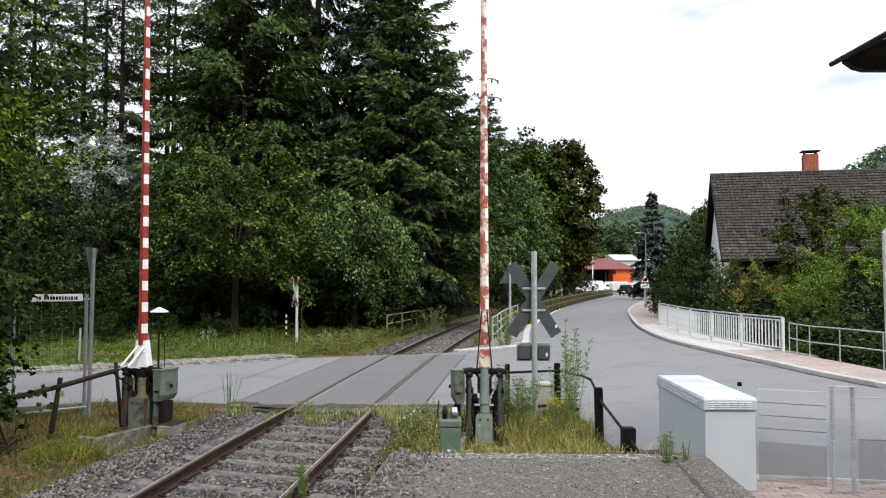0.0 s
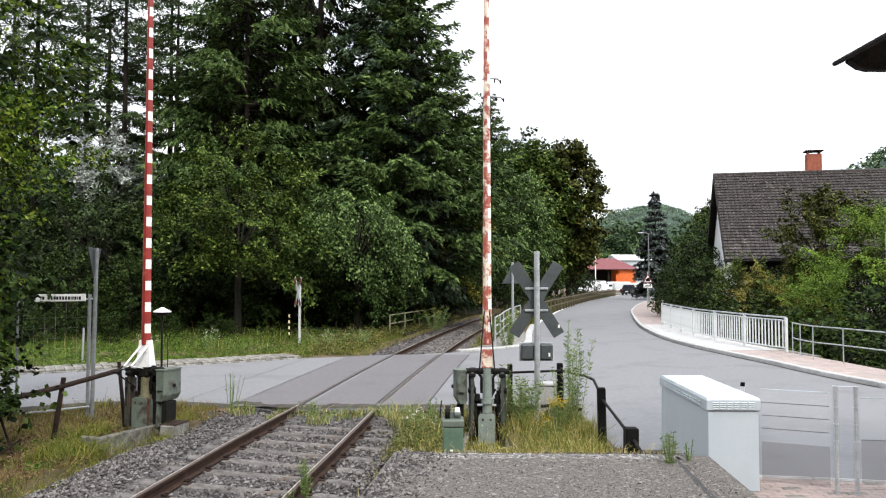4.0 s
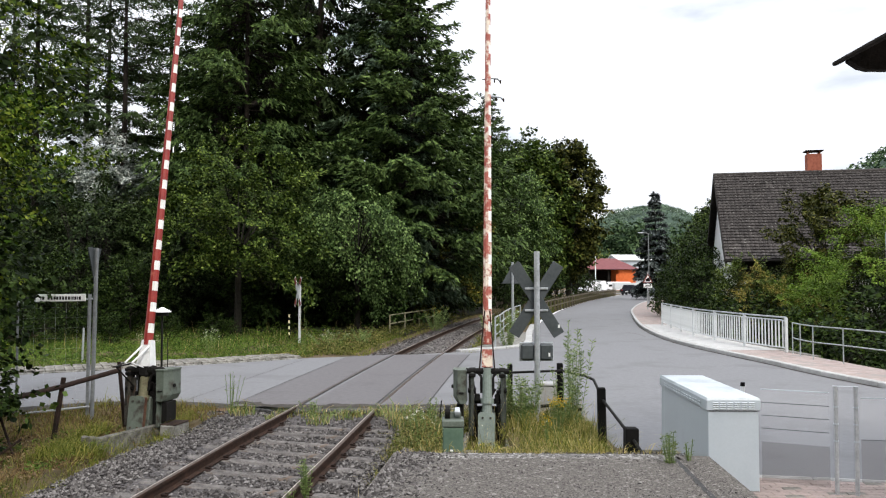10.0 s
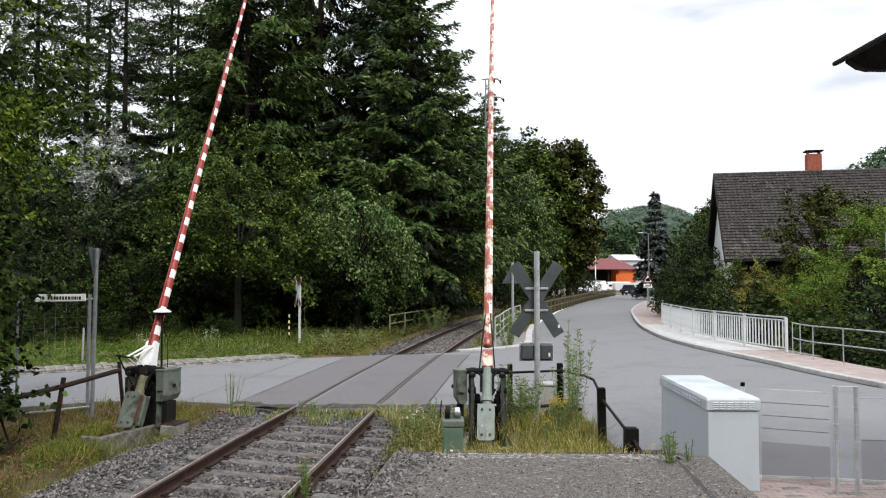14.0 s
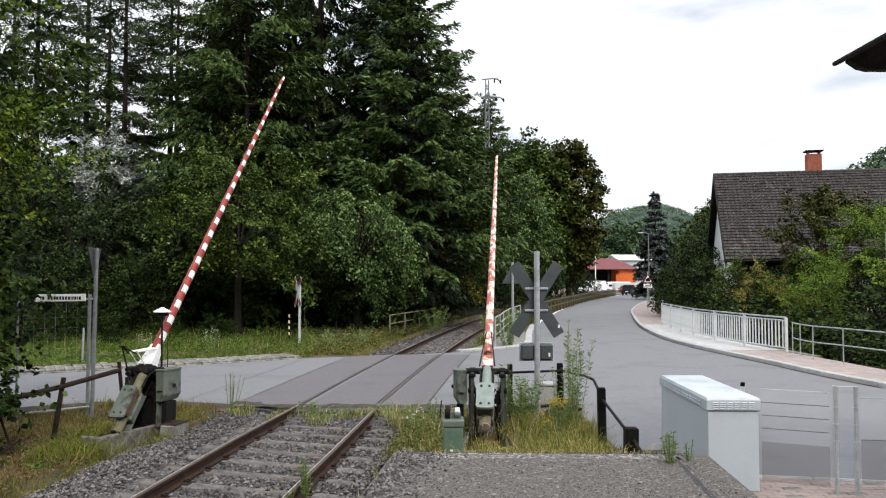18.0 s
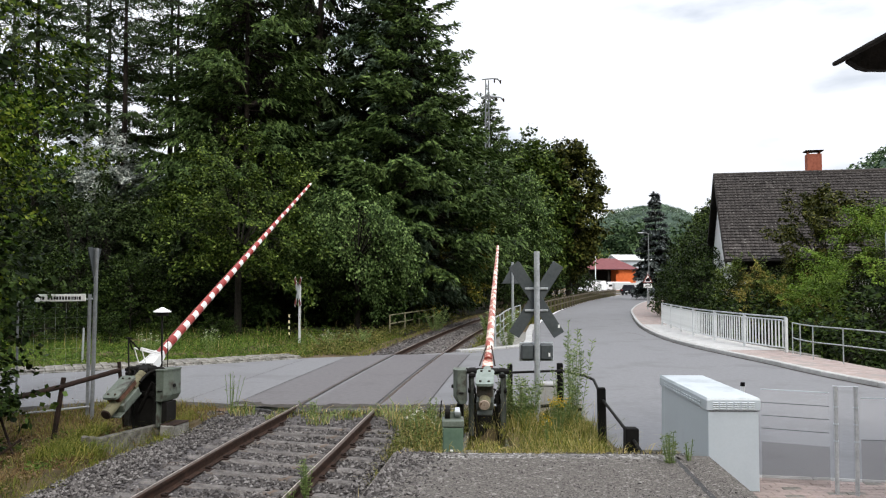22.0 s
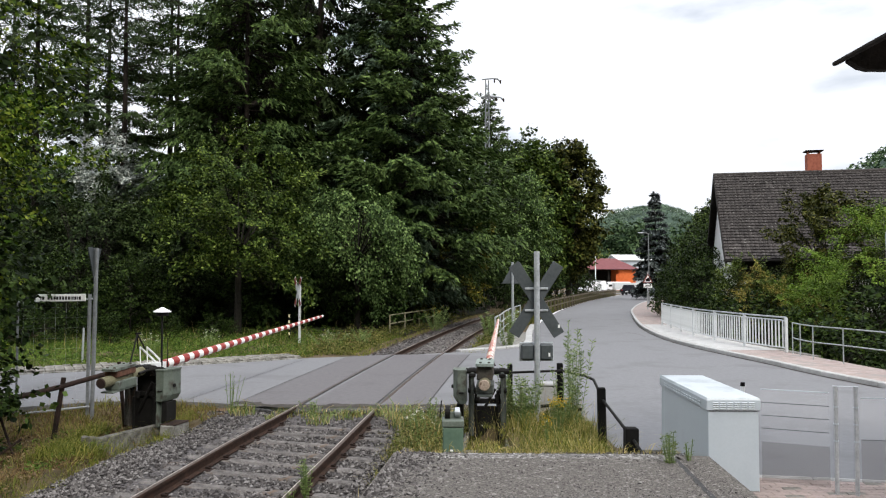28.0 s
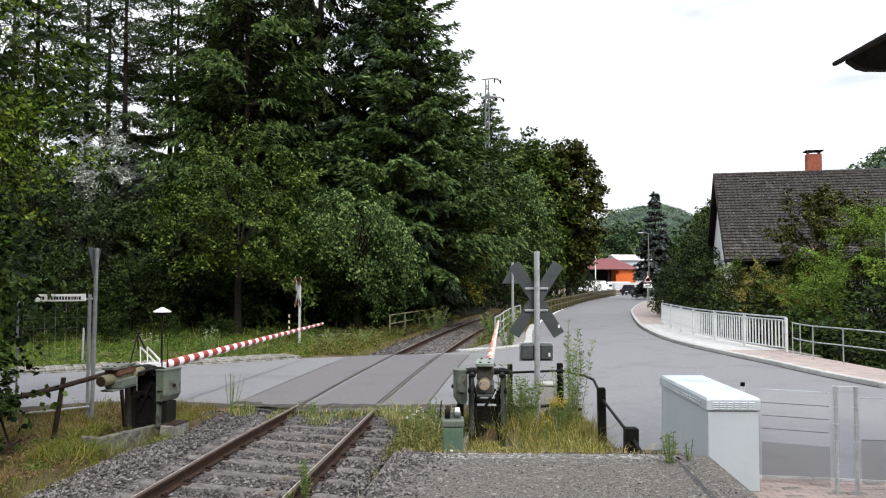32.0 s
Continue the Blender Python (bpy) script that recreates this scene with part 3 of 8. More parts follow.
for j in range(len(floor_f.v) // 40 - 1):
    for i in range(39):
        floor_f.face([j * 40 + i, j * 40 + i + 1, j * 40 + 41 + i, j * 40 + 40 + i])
tagged(solid("ground_forest", floor_f, LITTER_SHADE), "leaf litter under the forest, darkened for tree shade", "ground", kind="structure")

# bank sheet in the same near-black colour, painting shade under the bushes
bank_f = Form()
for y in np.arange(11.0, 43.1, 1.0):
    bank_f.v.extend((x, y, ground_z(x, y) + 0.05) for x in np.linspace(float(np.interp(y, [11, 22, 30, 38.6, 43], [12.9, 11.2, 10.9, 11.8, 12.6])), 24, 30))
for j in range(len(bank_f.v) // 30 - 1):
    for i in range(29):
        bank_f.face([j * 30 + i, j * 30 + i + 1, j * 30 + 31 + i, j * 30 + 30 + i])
tagged(solid("ground_bank", bank_f, LITTER_SHADE), "overgrown soil of the stream bank, darkened for shade under the bushes", "ground", kind="structure")

# broken asphalt chips along the deck's near edge
rc = random.Random(31)
chip_root = thing("broken_road_edge", Matrix(), "broken dark asphalt pieces along the crossing edge", "road edge", kind="structure")
for _ in range(90):
    x = rc.uniform(-4.0, 0.4)
    yy = 14.1 + (0.5 * min(1, -3 - x) if x < -3 else 0)
    part("asphalt_chip", Form().box((0, 0, 0), (rc.uniform(0.06, 0.16), rc.uniform(0.05, 0.12), 0.05), None, 0.012), TAR, chip_root, m=pose(x, yy - abs(rc.gauss(0, 0.05)), -0.055, rc.uniform(-14, 14), rc.uniform(-10, 10), rc.uniform(0, 180)))

# dark dirt in the gutter along the kerb
gut = smooth_line([(x - 0.09, y, 0.006) for x, y in KERB_LINE[2:10]], 0.4)
gutter_dirt = Form().strip([(p.x - 0.05 - 0.05 * (0.5 + noise.noise((p.y * 1.3, 3, 0))), p.y, 0.006) for p in gut], [(p.x + 0.02, p.y, 0.006) for p in gut])
tagged(solid("gutter_dirt", gutter_dirt, SEDIMENT), "dark dirt in the gutter along the kerb", "dirt", kind="structure")

# road cracks and a pale edge line along the far side
marks = Form()
lp = smooth_line([(x + 0.14, y, 0.006) for x, y in ROAD_LEFT[6:]], 2.0)
marks.strip([(p.x - 0.07, p.y, 0.006) for p in lp], [(p.x + 0.07, p.y, 0.006) for p in lp])
tagged(solid("edge_line", marks, WHITE_PAINT), "faded white edge line along the road", "road marking", kind="structure")
crack = Form()
for pts in ([(8.3, 35), (8.45, 33.5), (8.4, 32)], [(4.5, 41), (7.5, 41.3), (9.5, 41.0)]):
    c = smooth_line([(x + 0.04 * noise.noise((x, y * 3, 0)), y, 0.006) for x, y in pts], 0.4)
    w = 0.025
    crack.strip([(p.x - w, p.y - w, 0.006) for p in c], [(p.x + w, p.y + w, 0.006) for p in c])
tagged(solid("road_cracks", crack, ASPHALT_DARK), "tar-filled cracks in the asphalt", "road marking", kind="structure")


def kerb_run(name, pts, height, width, label, step=1.0, mat=None):
    """Kerbstones, each a piece of its own, along a line."""
    root = thing(name, Matrix(), label, "kerb", kind="structure")
    line = smooth_line([(x, y, 0) for x, y in pts], step)
    stone = Form().box((0, 0, 0), (width, step - 0.006, height + 0.12), None, 0.02).mesh("kerbstone", mat or KERB)
    for a, b in zip(line, line[1:]):
        c = (a + b) / 2
        part("kerbstone", stone, None, root, m=pose(c.x, c.y, (height - 0.12) / 2, 0, 0, -math.degrees(math.atan2(b.x - a.x, b.y - a.y))))
    return root


kerb_run("kerb_right", KERB_LINE[1:], 0.12, 0.16, "pale concrete kerb along the curving pavement")
kerb_run("kerb_left", [(-20, 14.5), (-10.9, 18.97), (-8.6, 20.25), (-6.13, 21.8), (-4.1, 23.2)], 0.03, 0.1, "low weathered kerb along the road verge", 1.0, CONCRETE)
kerb_run("kerb_island", [(0.5, 25.25), (1.7, 26.15), (2.4, 26.82), (2.96, 27.88), (3.3, 29.65), (3.8, 34.0), (4.6, 39.6)], 0.07, 0.28, "pale concrete kerb of the small pavement by the track")
kerb_run("kerb_near", [(3.3, 9.16), (5.06, 8.84), (7.2, 8.25)], 0.055, 0.07, "pale concrete edging of the paved path", 1.0)

# pavements
walkway = Form()
inner = smooth_line([(x + 0.06, y, 0.112) for x, y in KERB_LINE[1:]], 1.2)
outer = [Vector((p.x + (1.65 if p.y < 24 else 1.65), p.y, 0.112)) for p in inner]
walkway.strip(inner, outer)
tagged(solid("pavement_right", walkway, PAVER), "reddish paved footpath behind the kerb", "pavement", kind="structure")
bridge_slab = Form()
bl = smooth_line([(9.02, 24.6, 0.118), (8.9, 28.7, 0.118), (9.24, 33.1, 0.118), (10.15, 39.0, 0.118)], 0.8)
bridge_slab.strip(bl, [Vector((p.x + 1.75, p.y, 0.118)) for p in bl])
tagged(solid("bridge_slab", bridge_slab, KERB), "pale concrete edge slab of the small bridge", "bridge", kind="structure")
wall = Form()
wl_pts = smooth_line([(10.95, 22.9, 0), (10.72, 25.8, 0), (10.52, 30.2, 0), (10.8, 33.1, 0), (11.4, 38.6, 0)], 1.5)
for a, b in zip(wl_pts, wl_pts[1:]):
    wall.prism([(a.x, a.y), (a.x + 0.3, a.y), (b.x + 0.3, b.y), (b.x, b.y)], -1.7, 0.1, "z")
tagged(solid("bridge_wall", wall, CONCRETE), "grey concrete bridge side wall above the stream", "wall", kind="structure")
island = Form()
island.prism([(0.7, 25.5), (1.65, 26.2), (2.32, 26.9), (2.84, 27.95), (3.17, 29.7), (3.66, 34), (2.7, 34), (2.2, 31), (1.8, 28.4), (1.1, 26.4)], -0.05, 0.055, "z")
tagged(solid("pavement_island", island, CONCRETE), "small concrete pavement between the track and the road", "pavement", kind="structure")

# strip of old pavers along the left verge
strip_root = thing("pavement_left", Matrix(), "mossy grey pavers along the verge", "pavement", kind="structure")
strip = smooth_line([(-14, 17.6, 0), (-10.9, 19.2, 0), (-8.6, 20.5, 0), (-6.13, 22.0, 0), (-4.3, 23.25, 0)], 0.23)
slab = Form().box((0, 0, 0), (0.2, 0.215, 0.1), None, 0.018).mesh("paver", PAVER_GREY)
for a, b in zip(strip, strip[1:]):
    c, w = (a + b) / 2, (b - a).normalized()
    nrm = Vector((-w.y, w.x, 0))
    for k in range(5):
        if random.random() < 0.06:
            continue
        q = c + nrm * (0.12 + 0.22 * k) + Vector((random.uniform(-0.02, 0.02), 0, 0))
        part("paver", slab, None, strip_root, m=pose(q.x, q.y, 0.012 + random.uniform(-0.012, 0.012), random.uniform(-1, 1), random.uniform(-2, 2), -math.degrees(math.atan2(w.x, w.y))))

# near paved path beside the platform
path_root = thing("pavement_near", Matrix(), "pink and grey pavers of the platform path", "pavement", kind="structure")
brick = Form().box((0, 0, 0), (0.194, 0.094, 0.08), None, 0.008).mesh("paver", PAVER)
brick_grey = Form().box((0, 0, 0), (0.194, 0.094, 0.08), None, 0.008).mesh("paver", PAVER_GREY)
n_pav = 0
for i in range(16):
    for j in range(34):
        x, y = 3.12 + i * 0.2 + (0.1 if j % 2 else 0), 5.6 + j * 0.1
        if y < 9.04 - 0.16 * (x - 3.3) - 0.06 and x < 6.2 and n_pav < 300 and y > 6.6:
            part("paver", brick_grey if random.random() < 0.14 else brick, None, path_root, m=pose(x, y, 0.02 + random.uniform(-0.003, 0.003), 0, 0, random.uniform(-0.6, 0.6)))
            n_pav += 1
bed = Form()
bed.prism([(2.9, 3), (8, 3), (7.1, 8.2), (5.0, 8.75), (3.3, 9.08), (2.9, 9.08)], -0.08, 0.045, "z")
tagged(solid("pavement_bed", bed, PAVER), "sandy joints under the pavers", "pavement", kind="structure")

# ---- railway ----
BED = Form()
by = np.arange(-6.0, 62, 0.35)


def lift(y, z):
    """The bed rises to the crossing's near edge."""
    k = min(1, max(0, (y - 12.9) / 1.2))
    return z * (1 - k) - 0.08 * k


def bed_line(off, z):
    out = []
    for y in by:
        h = z - cant(y) * min(max(off, -1.5), 1.5) / 0.75
        if y < 14.4:
            h = lift(y, h)
        elif y < 24.3:
            h -= 0.1
        out.append((track_x(y) + off, y, h))
    return out


for o0, z0, o1, z1 in ((-2.5, -0.36, -1.5, -0.15), (-1.5, -0.16, 1.5, -0.185), (1.5, -0.17, 2.4, -0.2)):
    BED.strip(bed_line(o0, z0), bed_line(o1, z1))
tagged(solid("ballast", BED, BALLAST), "grey stone ballast bed under the track", "ballast", kind="structure")

track = thing("railway_track", Matrix(), "rusty rails on grey sleepers in stone ballast", "track", kind="structure")
# rail profile: foot, web and head, swept in two lengths
for s in (-1, 1):
    for y0, y1, st in ((-6.0, 14.6, 0.8), (14.6, 24.2, 0.8), (24.2, 75, 1.6)):
        fr = Form()
        rows = []
        prof = [(-0.062, -0.15), (0.062, -0.15), (0.062, -0.14), (0.012, -0.122), (0.010, -0.045), (0.036, -0.035), (0.036, -0.004), (0.03, 0.0), (-0.016, 0.001), (-0.03, 0.0), (-0.036, -0.004), (-0.036, -0.035), (-0.010, -0.045), (-0.012, -0.122), (-0.062, -0.14)]
        yy = np.arange(y0, y1 + 0.01, st)
        if yy[-1] < y1:
            yy = np.append(yy, y1)
        for y in yy:
            cx, cz = track_x(y) + s * 0.75, -s * cant(y) + 0.004
            rows.append([len(fr.v) + i for i in range(len(prof))])
            fr.v.extend((cx + px, y, cz + pz) for px, pz in prof)
        for a, b in zip(rows, rows[1:]):
            for i in range(len(prof)):
                # the head's left edge takes the painted glint colour, except within the crossing
                fr.slot = 2 if i == 7 or (y0 == 14.6 and i in (8, 9)) else 1 if i in (8, 9) else 0
                j = (i + 1) % len(prof)
                fr.face([a[i], a[j], b[j], b[i]])
        part("rail", fr, [RUST, RAIL_GLINT, RAILDULL], track, "rusty steel rail with a worn top and a painted sky glint")
# sleepers with rail chairs
slp = Form().box((0, 0, 0), (2.5, 0.19, 0.16), None, 0.03).mesh("sleeper", SLEEPER)
chair = Form()
chair.box((0, 0, 0.006), (0.27, 0.14, 0.014), None, 0.004)
for k in (-0.095, 0.095):
    chair.rod((k, 0.03, 0), (k, 0.03, 0.055), 0.018, 0.016, 6)
    chair.box((k * 0.8, 0.03, 0.03), (0.07, 0.06, 0.02), None, 0.004)
chair_mesh = chair.mesh("rail_chair", BROWN_RUST)
y = 6.1 - 19 * 0.635
while y < 60:
    if not 14.1 < y < 24.4:
        x = track_x(y)
        yaw = -math.degrees(math.atan(0.106 + 0.00154 * (2 * y - 32.8)))
        tilt = math.degrees(math.atan(cant(y) / 0.75))
        sl = part("sleeper", slp, None, track, m=pose(x, y + random.uniform(-0.015, 0.015), -0.225, 0, tilt, yaw + random.uniform(-0.5, 0.5)))
        if y < 14.2:
            for s in (-0.75, 0.75):
                part("rail_chair", chair_mesh, None, sl, "rusty rail fastening", m=pose(s, 0, 0.08))
    y += 0.635


def stones(name, spots, sizes):
    """Angular ballast stones, eight-cornered and uneven."""
    n = len(spots)
    dirs = unit(np.array([(1, 0, 0), (-1, 0, 0), (0, 1, 0), (0, -1, 0), (0, 0, 1), (0, 0, -1)], float))
    v = dirs[None] * np.random.uniform(0.6, 1.2, (n, 6, 1)) * sizes[:, None, None] + np.random.normal(0, 0.14, (n, 6, 3)) * sizes[:, None, None]
    v[:, :, 2] *= 0.75
    ang = np.random.uniform(0, 6.28, n)
    c, s = np.cos(ang)[:, None], np.sin(ang)[:, None]
    x, yv = v[:, :, 0] * c - v[:, :, 1] * s, v[:, :, 0] * s + v[:, :, 1] * c
    v = np.stack([x, yv, v[:, :, 2]], -1) + np.asarray(spots)[:, None, :]
    faces = np.array([(0, 2, 4), (2, 1, 4), (1, 3, 4), (3, 0, 4), (2, 0, 5), (1, 2, 5), (3, 1, 5), (0, 3, 5)])
    me = bpy.data.meshes.new(name)
    me.from_pydata(v.reshape(-1, 3).tolist(), [], (np.arange(n)[:, None, None] * 6 + faces[None]).reshape(-1, 3).tolist())
    me.materials.append(STONE)
    return new(name, me)


spots = []
for _ in range(31000):
    y = random.uniform(5.5, 14.3)
    off = random.uniform(-2.5, 2.1)
    if y > 11 and random.random() < (y - 11) * 0.12:
        continue
    z = -0.145 if abs(off) < 1.5 else (-0.145 - (abs(off) - 1.5) * (0.16 if off < 0 else 0.03))
    on_sleeper = abs(((y - 6.1) / 0.635 + 0.5) % 1 - 0.5) * 0.635 < 0.09 + 0.03 * noise.noise((off * 3, y, 2)) and abs(off) < 1.27
    if on_sleeper and random.random() < 0.95:
        continue
    if on_sleeper:
        z += 0.03
    if abs(abs(off) - 0.75) < 0.075:
        continue
    spots.append((track_x(y) + off, y, lift(y, z - (0.022 if abs(off) < 1.3 else 0) - cant(y) * min(max(off, -1.5), 1.5) / 0.75) + random.uniform(-0.015, 0.012)))
tagged(stones("ballast_stones", spots, np.random.uniform(0.015, 0.034, len(spots))), "loose grey angular ballast stones", "gravel", kind="stuff")
far_spots = []
for _ in range(6000):
    y = 24.6 + 26 * random.random() ** 1.5
    off = random.uniform(-2.3, 1.7)
    if abs(abs(off) - 0.75) > 0.09:
        far_spots.append((track_x(y) + off, y, -0.16 - max(0, abs(off) - 1.5) * 0.1 + random.uniform(-0.01, 0.02)))
tagged(stones("ballast_stones_beyond", far_spots, np.random.uniform(0.025, 0.05, len(far_spots))), "grey ballast stones beyond the crossing", "gravel", kind="stuff")

# ---- platform ----
plat = Form()
plat.prism([(-0.53, 8.37), (2.5, 8.26), (2.81, 8.19), (2.69, 6.5), (1.9, -4), (-1.84, -4), (-0.73, 6.5)], -0.4, 0.475, "z")
pl = solid("platform", plat, PLATFORM)
tagged(pl, "weathered low platform of coarse grey concrete", "platform", kind="structure")
for i, (a, b) in enumerate(((-4, 0.0), (0.02, 2.2), (2.22, 4.4), (4.42, 6.3), (6.32, 8.15))):
    f = Form()
    f.box((2.0 + 0.0745 * ((a + b) / 2), (a + b) / 2, 0.46), (0.36, b - a, 0.05), pose(0, 0, 0, 0, 0, -4.3).to_3x3(), 0.012)
    part("edge_stone", f, PLATFORM, pl, "coarse concrete edging stone")
for i in range(4):
    f = Form()
    f.box((-0.12 + 0.745 * i, 8.2 - 0.026 * i, 0.46), (0.73, 0.27, 0.05), pose(0, 0, 0, 0, 0, -2.0).to_3x3(), 0.012)
    part("edge_stone", f, PLATFORM_EDGE, pl, "pale weathered edging stone")
# worn crust on the platform, rough and uneven
crust = Form()
cxs, cys = np.arange(-0.66, 2.6, 0.04), np.arange(5.6, 8.06, 0.04)
for yy in cys:
    for xx in cxs:
        nz = noise.noise((xx * 6, yy * 6, 0)) * 0.007 + noise.noise((xx * 19, yy * 19, 3)) * 0.006
        crust.v.append((min(max(xx, -0.66 + 0.11 * (yy - 6.5) + 0.06 * noise.noise((yy * 5, 1, 0))), 1.785 + 0.0745 * yy), yy, 0.487 + nz))
kx = len(cxs)
crust.f = [[j * kx + i, j * kx + i + 1, (j + 1) * kx + i + 1, (j + 1) * kx + i] for j in range(len(cys) - 1) for i in range(kx - 1)]
crust.m = [0] * len(crust.f)
groove = Form()
gy_ = np.arange(-3.9, 8.1, 0.1)
groove.strip([(1.775 + 0.0745 * q + 0.012 * noise.noise((q * 4, 2, 0)), q, 0.4885) for q in gy_], [(1.83 + 0.0745 * q + 0.012 * noise.noise((q * 4, 7, 0)), q, 0.4885) for q in gy_])
part("joint", groove, TAR, pl, "dark open joint beside the edging stones")
part("surface_crust", crust, PLATFORM, pl, "lichen-flecked rough concrete crust")
pebbles = [(random.uniform(-0.5, 2.6), random.uniform(5.9, 8.3), 0.488) for _ in range(3600)]
pebbles += [(random.uniform(-0.5, 2.6), random.gauss(8.3, 0.05), 0.475) for _ in range(1500)]
tagged(stones("platform_grit", pebbles, np.random.uniform(0.003, 0.011, len(pebbles))), "grey grit lying on the platform", "gravel", kind="stuff")
# stones heaped against the platform's side
wedge = Form().strip([(-0.62 + 0.11 * (q - 6.5), q, 0.39) for q in np.arange(5.0, 8.6, 0.3)], [(-1.16 + 0.11 * (q - 6.5), q, -0.17) for q in np.arange(5.0, 8.6, 0.3)])
wedge.strip([(-0.55, 8.4, 0.36), (0.0, 8.4, 0.36)], [(-0.75, 8.85, -0.19), (0.05, 8.85, -0.19)])
tagged(solid("ballast_slope", wedge, BALLAST), "ballast slope beside the platform", "ballast", kind="structure")
heap = []
for _ in range(5200):
    yy, k = random.uniform(5.6, 8.6), random.random() ** 1.3
    edge = -0.72 + 0.11 * (yy - 6.5)
    heap.append((edge + 0.16 - 0.56 * k, yy, 0.45 - 0.6 * max(0, k - 0.2) / 0.8 + random.uniform(-0.03, 0.02)))
for _ in range(2600):
    yy = random.uniform(5.6, 8.35)
    heap.append((-0.7 + 0.11 * (yy - 6.5) + abs(random.gauss(0, 0.27)), yy, 0.487 + random.uniform(-0.008, 0.006)))
for _ in range(1800):
    xx, k = random.uniform(-0.7, 0.0), random.random()
    heap.append((xx, 8.4 + 0.4 * k, 0.36 - 0.52 * k + random.uniform(-0.03, 0.02)))
tagged(stones("ballast_heap", heap, np.random.uniform(0.01, 0.026, len(heap))), "ballast stones heaped against the platform", "gravel", kind="stuff")


# ---- level crossing barriers ----
BOOM_LEN = 8.67


def boom_tube(mirror):
    """A tapered eight-sided boom with painted bands; one flank stays red."""
    f = Form()
    n, y, rings = 12, 0.42, []
    edges = [y]
    k = 0
    while y < BOOM_LEN:
        y = min(BOOM_LEN, y + (0.2 if k % 2 == 0 else 0.16))
        edges.append(y)
        k += 1
    for y in edges:
        t = (y - 0.42) / (BOOM_LEN - 0.42)
        r = 0.076 * (1 - t) + 0.032 * t
        rings.append([len(f.v) + i for i in range(n)])
        for i in range(n):
            a = 2 * math.pi * (i + 0.5) / n
            f.v.append((r * math.cos(a), y, r * math.sin(a) * 1.1))
    for k, (a, b) in enumerate(zip(rings, rings[1:])):
        for i in range(n):
            ang = 2 * math.pi * (i + 1) / n
            flank = math.cos(ang) < 0.1 if mirror > 0 else math.cos(ang) < 0.3
            f.slot = 1 if (k % 2 == 1 and not flank) else 0
            j = (i + 1) % n
            f.face([a[i], a[j], b[j], b[i]])
    f.slot = 1
    f.face(rings[-1])
    f.slot = 0
    f.face(rings[0])
    return f


def barrier(x, y, pz, turn, mirror, label):
    """A mechanical level crossing barrier: pit frame, stand, drive box, and the boom with its counterweight, which turns on the axle."""
    root = thing("crossing_barrier", pose(x, y, 0, 0, 0, turn), label, "barrier", "crossing barriers")
    base = Form()
    wide = 0.17 if mirror > 0 else 0.33
    for sx in (-wide, wide):
        base.box((sx, -0.5, -0.34 if sx * mirror > 0 or mirror < 0 else -0.42), (0.08, 1.3, 0.5), None, 0.02)
    base.box((0, -1.16, -0.345), (wide * 2 + 0.08, 0.08, 0.5), None, 0.02)
    base.box((0, 0.22, -0.46), (wide * 2 + 0.08, 0.2, 0.5), None, 0.02)
    part("pit_frame", base, MOSSY, root, "mossy concrete pit frame", m=pose(0.04, 0.03, 0.02, 0, 0, -11.7) if mirror > 0 else None)
    # near-black sheet stands for the shade deep in the pit
    part("pit_floor", Form().box((-0.2 if mirror > 0 else 0, -0.5, -0.42), (0.58, 1.26, 0.04), None, 0.005), SHADE_IN, root, "pit bottom, coloured near black for the pit's shade")
    block = Form().box((mirror * 0.52, 0.05, -0.22), (0.26, 0.5, 0.34), None, 0.02)
    part("foundation_block", block, CONCRETE, root, "worn concrete block with rusty top")
    rust = Form().box((mirror * 0.52, 0.05, -0.045), (0.28, 0.46, 0.016), None, 0.004)
    part("cover_plate", rust, BROWN_RUST, root, "rusty steel cover plate")
    for s in (-1, 1):
        up = Form()
        ux = 0.27 if mirror > 0 else 0.235
        up.box((s * ux, 0.0, pz / 2 - 0.06), (0.05, 0.13, pz + 0.1), None, 0.008)
        up.box((s * ux + s * 0.02, 0.0, pz / 2 - 0.06), (0.085, 0.025, pz + 0.1), None, 0.005)
        up.prism([(s * (ux - 0.02), -0.1), (s * (ux + 0.02), -0.1), (s * (ux + 0.02), 0.42), (s * (ux - 0.02), 0.1)], -0.08, 0.12, "y")
        if mirror > 0 and s < 0:
            up.box((-0.29, 0.03, pz / 2 - 0.12), (0.2, 0.05, pz - 0.02), None, 0.008)
        part("upright", up, GREEN_WORN if mirror < 0 else GREEN_PAINT if s == mirror else OLD_IRON, root, "steel upright with flaking paint")
        cap = Form()
        cap.rod((s * (ux - 0.05), 0, pz), (s * (ux + 0.05), 0, pz), 0.06, 0.055, 12)
        cap.rod((s * (ux + 0.04), 0, pz), (s * (ux + 0.1), 0, pz), 0.035, 0.03, 8)
        cap.box((s * ux, 0, pz - 0.06), (0.1, 0.2, 0.06), None, 0.01)
        part("stud", Form().rod((s * (ux - 0.06), -0.02, pz - 0.3), (s * (ux + 0.07), -0.02, pz - 0.3), 0.045, 0.04, 10), BLACK_IRON_SHADE, root, "greasy black stud")
        part("bearing", cap, BLACK_IRON_SHADE, root, "greasy black axle bearing")
    # black plates fill the stand where its inner shadow lies, beside iron links
    inner = Form()
    inner.box((0, 0.12, 0.06), (0.44, 0.06, 0.55), None, 0.01)
    for s in (-1, 1):
        inner.box((s * 0.16, 0.02, pz - 0.42), (0.09, 0.06, 0.13), None, 0.02)
        inner.box((s * 0.19, 0.06, 0.1), (0.05, 0.2, 0.56), None, 0.01)
